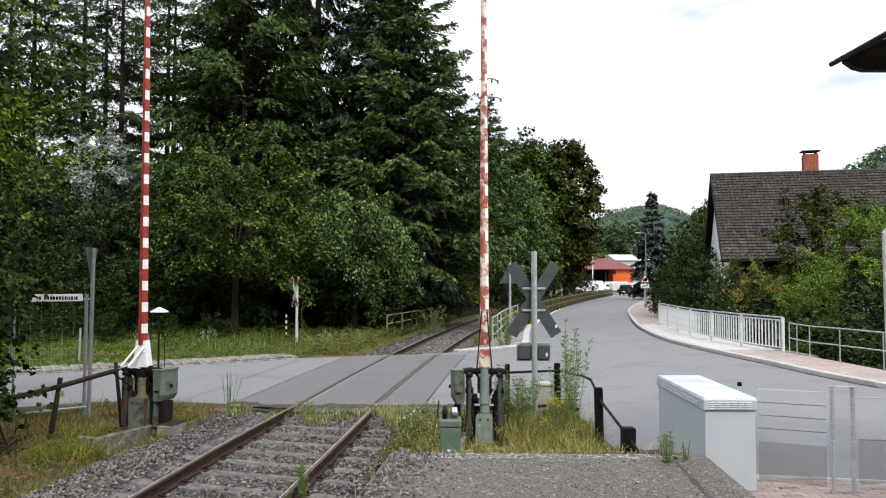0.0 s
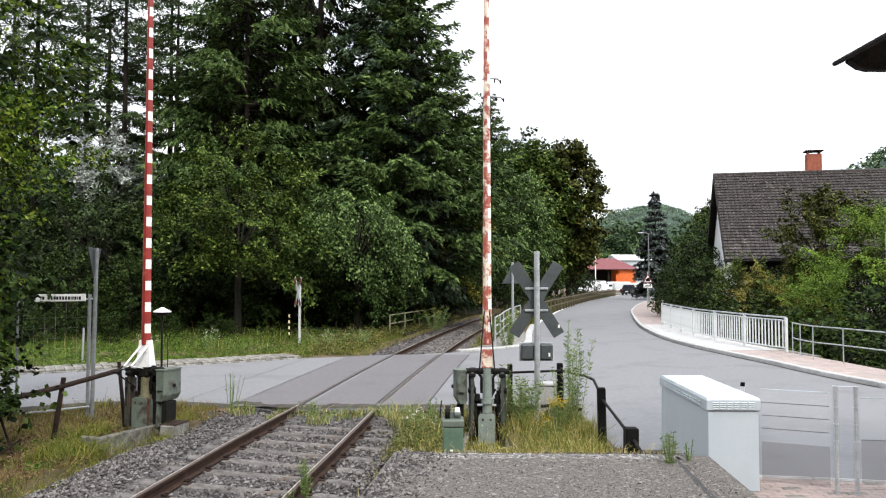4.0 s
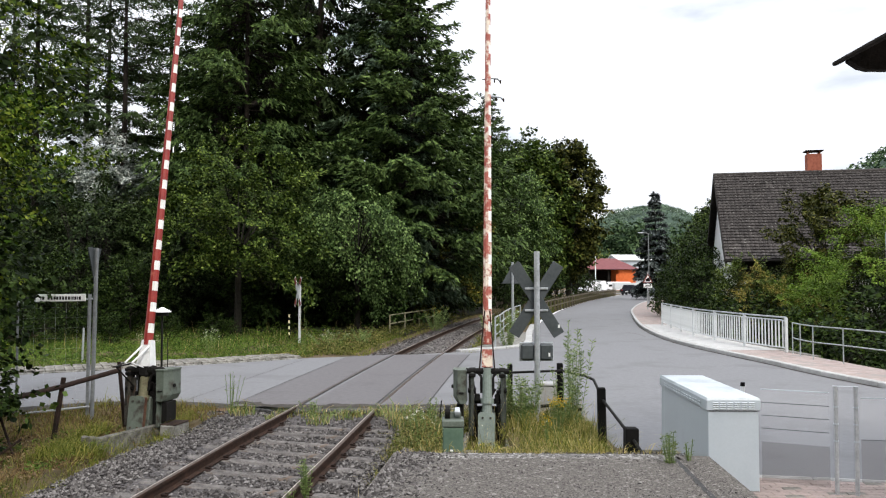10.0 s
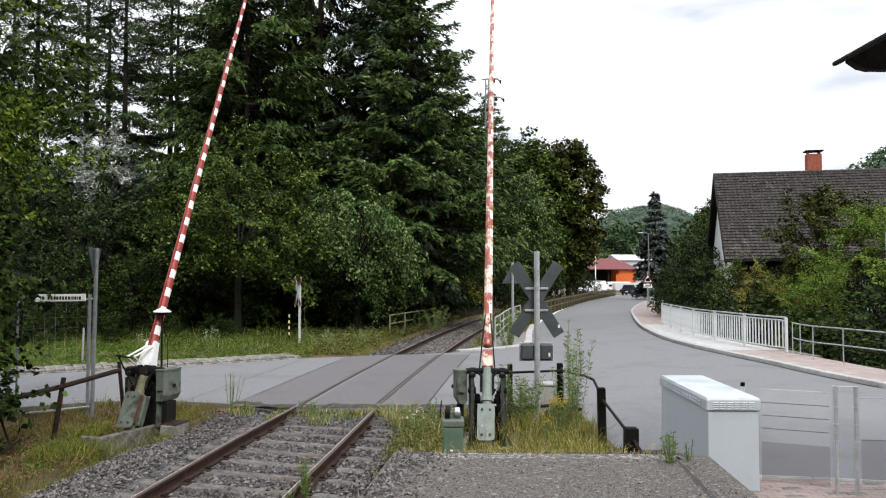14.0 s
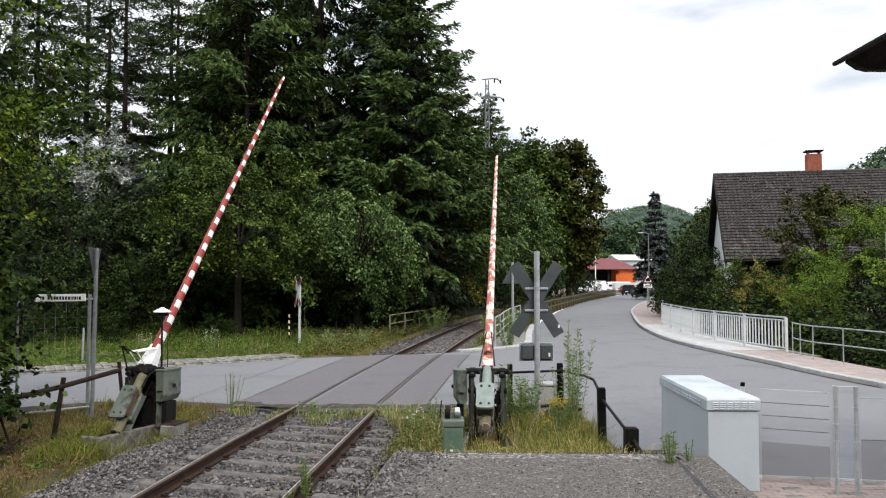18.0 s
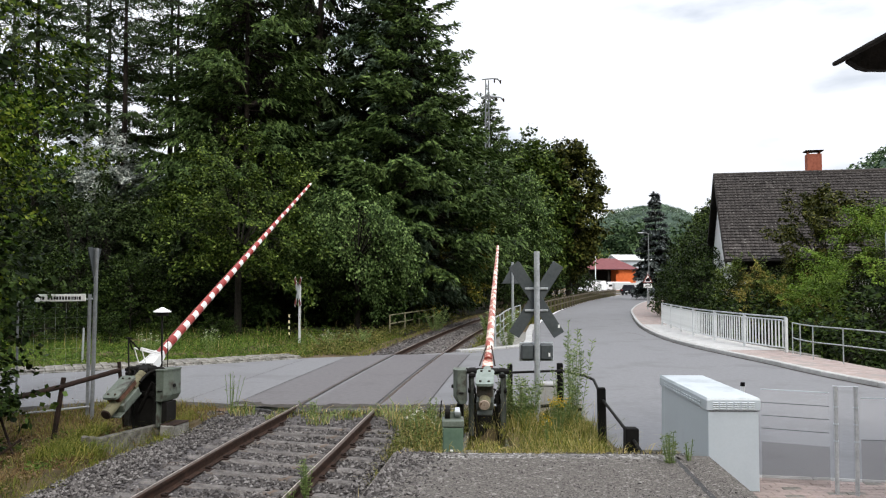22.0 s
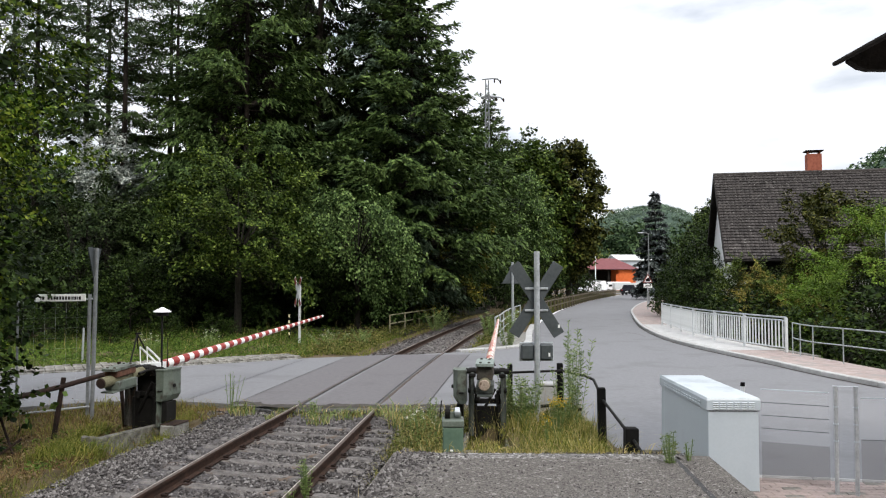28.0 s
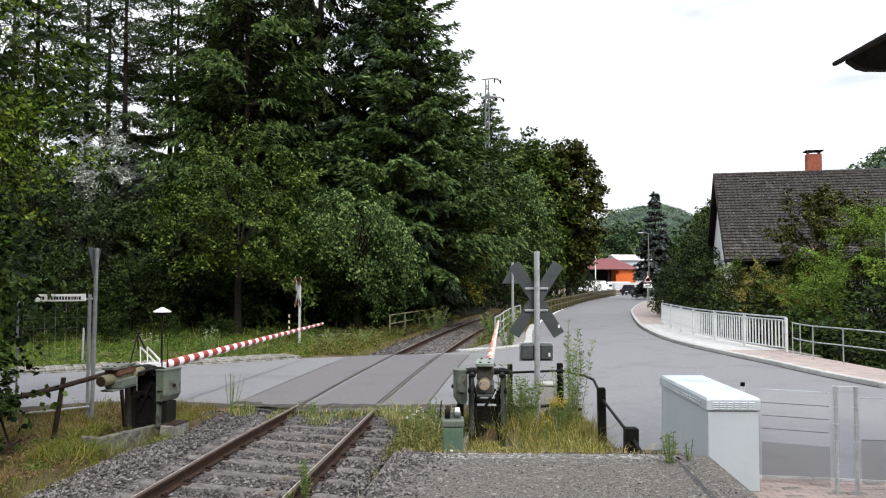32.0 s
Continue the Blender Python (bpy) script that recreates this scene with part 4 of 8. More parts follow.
        inner.rod((s * 0.2, 0.03, pz - 0.36), (s * 0.24, 0.03, pz - 0.05), 0.018, 0.018, 6)
    inner.box((0, 0.08, 0.42), (0.5, 0.05, 0.08), None, 0.01)
    inner.rod((-0.16, 0.05, 0.1), (0.12, 0.02, 0.62), 0.025, 0.025, 8)
    inner.rod((0.17, 0.05, 0.0), (0.17, 0.0, 0.6), 0.03, 0.03, 8)
    if mirror > 0:
        inner.box((0, 0.14, 0.5), (0.46, 0.05, 0.56), None, 0.01)
    part("shade_plate", inner, BLACK_IRON_SHADE, root, "black rear plate for the stand's inner shadow, with iron links")
    shaft = Form().rod((-0.34, 0, pz), (0.34, 0, pz), 0.045, 0.045, 12)
    part("axle", shaft, BLACK_IRON_SHADE, root)
    # drive box with a slanted underside
    bx = mirror * (0.27 if mirror > 0 else 0.33)
    box = Form()
    w = mirror * (0.22 if mirror > 0 else 0.21)
    plan = [(bx, -0.12), (bx + w * 0.62, -0.12), (bx + w, 0.02), (bx + w, 0.28), (bx, 0.28)]
    b0 = len(box.v)
    for z, k in ((pz - 0.5, 0.72), (pz - 0.4, 1.0), (pz, 1.0)):
        box.v.extend((bx + (px - bx) * k, py, z) for px, py in plan)
    for lv in range(2):
        for i in range(5):
            j = (i + 1) % 5
            box.face([b0 + lv * 5 + i, b0 + lv * 5 + j, b0 + lv * 5 + 5 + j, b0 + lv * 5 + 5 + i])
    box.face([b0 + i for i in range(5)][::-1])
    box.face([b0 + 10 + i for i in range(5)])
    drive = part("drive_box", box, GREEN_PAINT, root, "grey-green sheet steel drive box")
    lid = Form().prism([(bx - w * 0.04, -0.132), (bx + w * 0.64, -0.132), (bx + w * 1.05, 0.015), (bx + w * 1.05, 0.292), (bx - w * 0.04, 0.292)], pz + 0.002, pz + 0.026, "z")
    part("lid", lid, GREEN_PAINT, drive)
    hand = Form().box((bx + w * 0.35, -0.132, pz - 0.33), (0.08, 0.03, 0.022), None, 0.006)
    part("handle", hand, BLACK_IRON_SHADE, drive)
    lock = Form().rod((bx + w + mirror * 0.0, 0.05, pz - 0.25), (bx + w + mirror * 0.03, 0.05, pz - 0.25), 0.03, 0.03, 8)
    part("lock", lock, BLACK_IRON_SHADE, drive)
    legs = Form()
    legs.box((bx + w * 0.5, 0.1, (pz - 0.54) / 2), (0.1, 0.3, pz - 0.5), None, 0.01)
    part("drive_leg", legs, BLACK_IRON_SHADE, root)
    # boom, built along +y with the axle at its origin
    boom = part("boom", boom_tube(mirror), [BOOM_RED if mirror > 0 else BOOM_WORN, BOOM_WHITE], root, "red and white banded boom", m=pose(0, 0, pz))
    sleeve = Form()
    w0, w1, s1 = (0.13, 0.085, 0.5) if mirror > 0 else (0.085, 0.078, 0.34)
    for a, b in ((0.06, w0), (s1, w1)):
        sleeve.v.extend([(-b, a, -b * 0.75), (b, a, -b * 0.75), (b, a, b * 0.75), (-b, a, b * 0.75)])
    for q in ((3, 2, 1, 0), (4, 5, 6, 7), (0, 1, 5, 4), (1, 2, 6, 5), (2, 3, 7, 6), (3, 0, 4, 7)):
        sleeve.face(list(q))
    for k in range(4):
        for s in (-0.07, 0.07):
            sleeve.rod((s, 0.1 + 0.07 * k, 0.05), (s, 0.1 + 0.07 * k, w0 * 0.75 + 0.006), 0.012, 0.01, 6)
    part("sleeve", sleeve, WHITE_PAINT if mirror > 0 else BOOM_WORN, boom, "bolted clamp at the boom's foot")
    for s in (-0.06, 0.07) if mirror > 0 else (-0.12, 0.12):
        st = Form()
        if mirror > 0:
            st.rod((s, 0.4, 0.07), (s - 0.1, 0.1, 0.37), 0.018, 0.016, 8)
            st.rod((s - 0.1, 0.1, 0.37), (s - 0.06, 0.04, 0.09), 0.01, 0.01, 6)
            part("strut", st, WHITE_PAINT, boom, "white steel strut")
        else:
            st.rod((s * 0.35, 0.95, 0.07), (s * 1.0, 0.02, 0.09), 0.01, 0.012, 8)
            part("strut", st, BROWN_RUST, boom, "thin rusty strut")
    hub = Form()
    hr_ = 0.08 if mirror > 0 else 0.05
    hub.rod((-0.17, 0, 0), (0.17, 0, 0), hr_, hr_, 14)
    hub.box((0, 0.0, 0), (hr_ * 2.2, 0.24, hr_ * 2.2), None, 0.03)
    part("hub", hub, BLACK_IRON_SHADE, boom, "black iron hub")
    for s in (-1, 1):
        k = 1.0 if mirror > 0 else 0.7
        horn = Form().pipe([(s * 0.25 * k, -0.01, 0.01), (s * 0.2 * k, -0.03, 0.02), (s * 0.13 * k, -0.09, 0.02), (s * 0.095, -0.2, 0.01), (s * 0.09, -0.34, 0.0)], 0.022, 8)
        part("yoke", horn, BLACK_IRON_SHADE, boom, "curved black yoke arm")
    near, tail, rise = (0.17, -1.2, 0.0) if mirror > 0 else (0.0, -1.25, 0.1)
    arm = Form()
    arm.rod((0, 0.05, 0), (0, -1.02, 0), 0.075, 0.08, 14)
    arm.rod((0, -0.42, 0), (0, -0.5, 0), 0.105, 0.105, 14)
    part("counterweight_arm", arm, OCHRE if mirror > 0 else PALE_GREEN, boom, "dull painted iron tube")
    part("tube_end", Form().rod((0, -1.02, 0), (0, tail, 0), 0.085, 0.085, 14), OCHRE, boom, "ochre painted tube end")
    part("end_cap", Form().rod((0, tail + 0.005, 0), (0, tail - 0.02, 0), 0.082, 0.07, 14), BROWN_RUST if mirror > 0 else PALE_RUST, boom, "rusty round end cap")
    # weights: a plate over a block, and a lower block
    wl_, wm = (0.6 if mirror > 0 else 0.55), -0.9 + near
    hl = wl_ / 2 - 0.05
    top = Form()
    rim = [(sx * (0.08 + 0.05 * math.cos(g)), wm + sy * (hl + 0.05 * math.sin(g))) for sx, sy, gs in ((1, 1, (0, 45, 90)), (-1, 1, (90, 45, 0)), (-1, -1, (0, 45, 90)), (1, -1, (90, 45, 0))) for g in (radians(q) for q in gs)]
    top.prism(rim, 0.15 + rise, 0.188 + rise, "z")
    part("weight_plate", top, GREEN_PAINT if mirror > 0 else PALE_GREEN, boom, "grey-green counterweight plate")
    for sx in (-0.06, 0.06):
        for q in (-1, 1):
            part("bolt", Form().rod((sx, wm + q * hl * 0.85, 0.186 + rise), (sx, wm + q * hl * 0.85, 0.206 + rise), 0.02, 0.018, 6), OLD_IRON, boom, "rusty hexagonal bolt")
    part("weight_block", Form().box((0, wm + 0.03, 0.095 + rise / 2), (0.235, wl_ - 0.1, 0.11 + rise), None, 0.015), RED_RUST if mirror > 0 else OLD_IRON, boom, "rust-brown iron weight")
    low = Form()
    low.box((0, wm + 0.04, -0.09), (0.25, wl_ - 0.1, 0.14), None, 0.015)
    low.box((0, wm, -0.172), (0.22, wl_ + 0.06, 0.025), None, 0.008)
    part("weight_block", low, GREEN_PAINT if mirror > 0 else GREEN_WORN, boom, "grey-green iron weight")
    return root, boom


barrier_a, boom_a = barrier(-5.01, 13.0, 0.827, -10.97, 1, "crossing barrier with red-white boom, grey-green drive beside the verge")
barrier_b, boom_b = barrier(0.70, 12.2, 0.90, -5.27, -1, "crossing barrier with red-white boom, standing in tall grass behind the platform")
frame_rod = Form().pipe([(-0.2, 0.1, 0.34), (-0.16, 0.03, 0.6), (-0.12, -0.28, 0.1)], 0.013, 6)
frame_rod.rod((-0.16, 0.03, 0.6), (-0.06, 0.09, 0.34), 0.013, 0.013, 6)
frame_rod.rod((-0.2, 0.03, 0.61), (-0.1, 0.03, 0.61), 0.014, 0.014, 6)
part("lever_frame", frame_rod, BLACK_IRON_SHADE, boom_a, "thin dark lever rods above the hub")
# bell cap on a thin post over one drive box
pole = Form().rod((0.1, 0.32, 0.8), (0.1, 0.32, 1.78), 0.018, 0.016, 8)
pole.rod((0.26, 0.24, 0.8), (0.26, 0.24, 1.35), 0.008, 0.008, 6)
bellp = part("bell_post", pole, BLACK_IRON_SHADE, barrier_a, "thin dark bell post")
capf = Form()
capf.rod((0.1, 0.32, 1.8), (0.1, 0.32, 1.87), 0.15, 0.02, 16)
capf.rod((0.1, 0.32, 1.785), (0.1, 0.32, 1.8), 0.15, 0.15, 16)
part("bell_cap", capf, WHITE_PAINT, bellp, "white conical bell cap")
bl = Form().rod((0.1, 0.32, 1.72), (0.1, 0.32, 1.785), 0.1, 0.11, 14)
part("bell", bl, BLACK_IRON_SHADE, bellp)

# wire drive box in front of the second barrier
wx, wy = 0.13, 10.2
drive = thing("wire_drive_box", pose(wx, wy, -0.03), "dark green steel box with a wire pulley on top", "box")
part("body", Form().box((0, 0, 0.22), (0.27, 0.3, 0.46), None, 0.012), DARK_GREEN, drive)
part("lid", Form().box((0, 0, 0.5), (0.29, 0.32, 0.09), None, 0.012), GREEN_PAINT, drive, "pale worn metal lid")
for s, r in ((-0.07, 0.085), (0.06, 0.06)):
    wheel = Form().rod((s - 0.03, 0, 0.63), (s + 0.03, 0, 0.63), r, r, 16)
    wheel.rod((s - 0.036, 0, 0.63), (s + 0.036, 0, 0.63), r * 0.45, r * 0.45, 10)
    part("pulley", wheel, BLACK_IRON_SHADE if s < 0 else GALV, drive, "iron wire pulley")
part("bracket", Form().box((0.0, 0.02, 0.58), (0.22, 0.04, 0.1), None, 0.008), GREEN_PAINT, drive)
part("pull_rod", Form().rod((-0.17, 0, 0.55), (-0.15, 0, 0.78), 0.008, 0.008, 6), BLACK_IRON_SHADE, drive)
part("lever", Form().box((0.3, -0.02, 0.03), (0.3, 0.07, 0.06), pose(0, 0, 0, 0, -12, 8).to_3x3(), 0.015), DARK_GREEN, drive, "dark green foot lever")
part("badge", Form().box((-0.02, -0.156, 0.16), (0.04, 0.006, 0.025), None, 0.002), WHITE_PAINT, drive, "small white badge")


# ---- signs ----
def crossbuck(name, m, back, label, height, centre, half, wide):
    root = thing(name, m, label, "sign")
    part("post", Form().rod((0, 0, -0.15), (0, 0, height), 0.047 if back else 0.05, None, 12), GALV if back else WORN_WHITE, root, "galvanised steel post" if back else "white post")
    off = 0.085 if back else -0.085
    for s in (-1, 1):
        turn = pose(0, 0, 0, 0, s * 32.5, 0).to_3x3()
        arm = Form()
        arm.box((0, off + (0.012 if s > 0 else 0), centre), (wide, 0.012, half * 2), turn, 0.004)
        if back:
            part("arm", arm, SIGN_BACK, root, "dark grey rear of a crossbuck arm")
        else:
            a = part("arm", arm, WORN_WHITE, root, "white crossbuck arm with red ends")
            for e in (-1, 1):
                tip = Form()
                q = turn @ Vector((0, 0, e * half * 0.72))
                for k in (-0.008, 0.008):
                    tip.box((q.x, off + (0.012 if s > 0 else 0) + k, centre + q.z), (wide * 0.98, 0.003, half * 0.4), turn)
                part("red_end", tip, FADED_RED, a, "faded brownish red end")
    if back:
        for z in (centre - 0.18, centre + 0.18):
            part("clamp", Form().box((0.0, 0.07, z), (0.38, 0.02, 0.035), None, 0.004), GALV, root, "galvanised clamp bar")
        for s in (-1, 1):
            lamp = Form()
            lamp.box((s * 0.15, 0.06, 1.16), (0.225, 0.1, 0.28), None, 0.035)
            lb = part("signal_box", lamp, SIGN_BACK, root, "dark grey signal housing seen from the rear")
            part("rim", Form().box((s * 0.155, 0.115, 1.162), (0.25, 0.015, 0.305), None, 0.02), GALV, lb)
        part("sticker", Form().box((0.37, 0.072, 1.58), (0.035, 0.003, 0.055), None), WHITE_PAINT, root, "small white sticker")
        part("sticker", Form().box((0.2, 0.007, 1.12), (0.03, 0.003, 0.06), None), WHITE_PAINT, root, "small white sticker")
    return root


crossbuck("crossbuck_sign", pose(1.54, 12.6, 0), True, "crossbuck seen from the rear, dark grey, on a galvanised post", 2.81, 2.02, 0.69, 0.2)
crossbuck("crossbuck_sign", pose(-5.46, 29.3, 0, 0, 0, -60), False, "red-white crossbuck on a white post at the grassy verge", 2.15, 1.9, 0.66, 0.17)

tri = thing("warning_sign", pose(2.9, 32.0, 0.05), "triangular sign seen from the rear on a grey post", "sign")
part("post", Form().rod((0, 0, -0.1), (0, 0, 3.05), 0.05, None, 10), GALV, tri)
plate = Form()
plate.prism([(-0.45, 2.16), (0.42, 2.16), (0.0, 2.94)], 0.06, 0.075, "y")
part("plate", plate, SIGN_BACK, tri, "dark grey rear of the plate")

ps = thing("street_sign", pose(-6.42, 14.18, 0), "grey street sign posts with a white name plate", "sign")
part("post", Form().rod((-0.02, 0, -0.35), (0.02, 0, 2.93), 0.036, None, 12), POST_GREY, ps, "galvanised post")
part("post", Form().rod((-0.16, 0.12, -0.3), (-0.15, 0.12, 2.08), 0.032, None, 12), POST_GREY, ps, "galvanised post")
part("post", Form().rod((-0.22, 0.25, -0.3), (-0.2, 0.25, 2.05), 0.02, None, 10), POST_GREY, ps, "thin galvanised post")
gw = Form()
gw.prism([(-0.45, 2.94), (0.45, 2.94), (0.0, 2.3)], -0.008, 0.008, "y")
part("plate", gw, SIGN_BACK, ps, "dark rear of a triangular plate", m=pose(-0.06, 0.08, 0, 0, 0, 100))
np_ = part("name_plate", Form().box((-0.61, -0.04, 2.015), (0.92, 0.02, 0.135), pose(0, 0, 0, 0, -0.6, 0).to_3x3(), 0.006), WHITE_PAINT, ps, "white name plate with dark unreadable lettering")
lx = -0.98
for w in (0.02, 0.05, None, 0.05, 0.045, 0.045, 0.045, 0.045, 0.045, 0.045, 0.045, 0.02, 0.03, 0.045, 0.02, 0.045):
    if w is None:
        lx += 0.04
        continue
    part("bar", Form().box((lx + w / 2, -0.052, 2.01), (w * 0.8, 0.004, 0.06)), BLACK_PAINT, np_)
    lx += w + 0.008

# wire mesh panel behind the street sign
mesh_panel = thing("mesh_fence", pose(-6.5, 14.3, 0), "thin galvanised wire mesh panel beside the road", "fence")
part("top_rail", Form().rod((-1.4, 0, 1.93), (0, 0, 1.99), 0.018, None, 8), GALV, mesh_panel)
part("bottom_rail", Form().rod((-1.3, -0.1, -0.12), (0, -0.1, 0.02), 0.02, None, 8), GALV, mesh_panel)
part("post", Form().rod((-1.4, 0, -0.2), (-1.4, 0, 1.95), 0.02, None, 8), POST_GREY, mesh_panel)
wires = Form()
for i in range(7):
    wires.rod((-1.3 + i * 0.2, 0, 0.0), (-1.3 + i * 0.2, 0, 1.93), 0.001, None, 4)
for k in range(10):
    wires.rod((-1.4, 0, 0.1 + 0.19 * k), (0, 0, 0.14 + 0.19 * k), 0.001, None, 4)
part("wire_mesh", wires, GALV, mesh_panel)

# rusty pipe rail beside the left barrier
rail = thing("pipe_rail", Matrix(), "bent rusty brown pipe rail on leaning posts", "railing")
part("pipe", Form().pipe([(-7.3, 10.6, 0.46), (-6.64, 11.5, 0.52), (-6.2, 12.55, 0.61), (-5.61, 13.4, 0.78)], 0.042, 10), BROWN_RUST, rail)
part("post", Form().rod((-6.32, 12.55, -0.3), (-6.19, 12.6, 0.75), 0.042, 0.038, 8), BROWN_RUST, rail, "leaning rusty post")
part("post", Form().rod((-5.53, 13.45, -0.2), (-5.63, 13.4, 0.92), 0.034, 0.03, 8), BROWN_RUST, rail, "leaning rusty post")
part("post", Form().rod((-6.95, 11.3, -0.3), (-6.85, 11.2, 0.6), 0.04, 0.035, 8), BROWN_RUST, rail, "leaning rusty post")
scrap = thing("scrap_rods", Matrix(), "old iron rods leaning in the grass", "scrap")
for a, b in (((-6.55, 11.1, -0.3), (-6.15, 11.3, 0.02)), ((-6.8, 11.0, -0.3), (-6.4, 11.05, 0.2)), ((-6.35, 11.0, -0.32), (-6.75, 11.4, 0.3)), ((-6.3, 11.4, -0.3), (-6.6, 11.5, 0.35))):
    part("rod", Form().rod(a, b, 0.018, None, 6), BROWN_RUST, scrap)

# small white stake and banded stake on the verge
stake = thing("verge_post", pose(-10.48, 22.4, 0), "slim pale marker post on the verge", "post")
part("shaft", Form().rod((0, 0, -0.1), (0.03, 0, 0.95), 0.03, 0.028, 8), GALV, stake)
band = thing("banded_stake", pose(-6.26, 31.3, 0.0), "black and pale yellow banded marker stake", "post")
for k in range(8):
    part("band", Form().rod((0, 0, 0.12 * k), (0, 0, 0.12 * (k + 1)), 0.038, 0.038, 10), BLACK_PAINT if k % 2 == 0 else YELLOW_BAND, band)

# ---- black railing round the grass island ----
br = thing("black_railing", Matrix(), "black tarred posts with a bent black handrail", "railing")
posts = ((1.12, 12.9, 0.94, 0.075), (2.03, 13.4, 0.9, 0.1), (2.3, 11.2, 0.78, 0.12), (2.34, 9.65, 0.5, 0.16))
for x, y, h, w in posts:
    part("post", Form().box((x, y, h / 2 - 0.1), (w, w, h + 0.2), pose(0, 0, 0, 0, random.uniform(-1, 1), random.uniform(-8, 8)).to_3x3(), 0.012), BLACK_PAINT, br, "square tarred post")
part("handrail", Form().pipe([(1.12, 12.85, 0.8), (2.03, 13.3, 0.78), (2.34, 12.75, 0.76), (2.42, 12.4, 0.74), (2.31, 11.12, 0.6), (2.36, 9.6, 0.36), (2.38, 9.0, 0.22)], 0.021, 8), BLACK_IRON_SHADE, br, "black iron handrail")
part("lower_rail", Form().pipe([(1.12, 12.85, 0.2), (2.03, 13.3, 0.2), (2.3, 12.9, 0.18)], 0.028, 8), BLACK_IRON_SHADE, br)

slab_box = thing("cable_box", pose(1.83, 13.55, -0.02), "pale grey concrete cable box in the weeds", "box")
part("body", Form().box((0, 0, 0.26), (0.42, 0.3, 0.52), None, 0.02), KERB, slab_box)
part("lid", Form().box((0, 0, 0.54), (0.46, 0.34, 0.05), None, 0.015), KERB, slab_box)

# ---- cabinet and panels by the platform ----
cab = thing("control_cabinet", pose(2.87, 8.4, -0.06), "pale grey steel control cabinet with a white lid", "cabinet")
cw, cd, ch = 0.565, 2.02, 1.115
skew = pose(0, 0, 0, 0, 0, -1.8)
cab.matrix_basis = cab.matrix_basis @ skew
part("body", Form().box((cw / 2, cd / 2, (ch - 0.13) / 2), (cw - 0.02, cd - 0.02, ch - 0.13), None, 0.006), CABINET, cab)
lid = Form()
lid.box((cw / 2, cd / 2, ch - 0.078), (cw + 0.015, cd + 0.015, 0.115), None, 0.006)
lidp = part("lid_rim", lid, CABINET, cab, "pale grey lid rim with vent slots")
toplid = Form()
b0 = len(toplid.v)
for z, o in ((0, 0.0), (0.022, 0.012)):
    toplid.v.extend([(-0.006 + o, -0.006 + o, ch - 0.02 + z), (cw + 0.006 - o, -0.006 + o, ch - 0.02 + z), (cw + 0.006 - o, cd + 0.006 - o, ch - 0.02 + z), (-0.006 + o, cd + 0.006 - o, ch - 0.02 + z)])
for q in ((3, 2, 1, 0), (4, 5, 6, 7), (0, 1, 5, 4), (1, 2, 6, 5), (2, 3, 7, 6), (3, 0, 4, 7)):
    toplid.face([i for i in q])
part("lid_top", toplid, CAB_TOP, cab, "white top sheet")
for k in range(6):
    for r in range(4):
        part("vent_slot", Form().box((0.09 + k * 0.077, -0.009, ch - 0.115 + r * 0.022), (0.058, 0.016, 0.009), pose(0, 0, 0, 35, 0, 0).to_3x3()), CAB_TOP, lidp)
for k in range(14):
    for r in range(2):
        part("vent_slot", Form().box((-0.009, 0.25 + k * 0.115, ch - 0.1 + r * 0.03), (0.012, 0.08, 0.008), pose(0, 0, 0, 0, 35, 0).to_3x3()), CAB_TOP, lidp)
part("seam", Form().box((cw / 2, 0.003, ch - 0.137), (cw - 0.02, 0.012, 0.005)), SLOT, cab)

bol = thing("bollard", pose(3.88, 10.0, -0.02), "grey bollard with a black cap", "bollard")
part("shaft", Form().rod((0, 0, 0), (0, 0, 0.985), 0.027, 0.027, 12), WHITE_PAINT, bol)
part("cap", Form().rod((0, 0, 0.985), (0, 0, 1.035), 0.03, 0.027, 12), BLACK_PAINT, bol, "black plastic cap")

gp = thing("glazed_railing", Matrix(), "clear acrylic panels between round steel posts", "railing")
for x, y in ((4.19, 8.25), (4.38, 8.2)):
    post = part("post", Form().rod((x, y, -0.05), (x, y, 1.2), 0.022, 0.021, 14), STEEL, gp, "round pale steel post")
    for z in (0.98, 0.8, 0.62):
        part("clamp", Form().rod((x, y, z), (x, y, z + 0.012), 0.025, 0.025, 14), CABINET, post)
part("top_plate", Form().box((4.285, 8.225, 1.203), (0.25, 0.05, 0.006), pose(0, 0, 0, 0, 0, -13).to_3x3(), 0.005), GALV, gp, "flat steel plate joining the posts")
p0, p1 = Vector((3.53, 8.58, 0)), Vector((4.14, 8.29, 0))
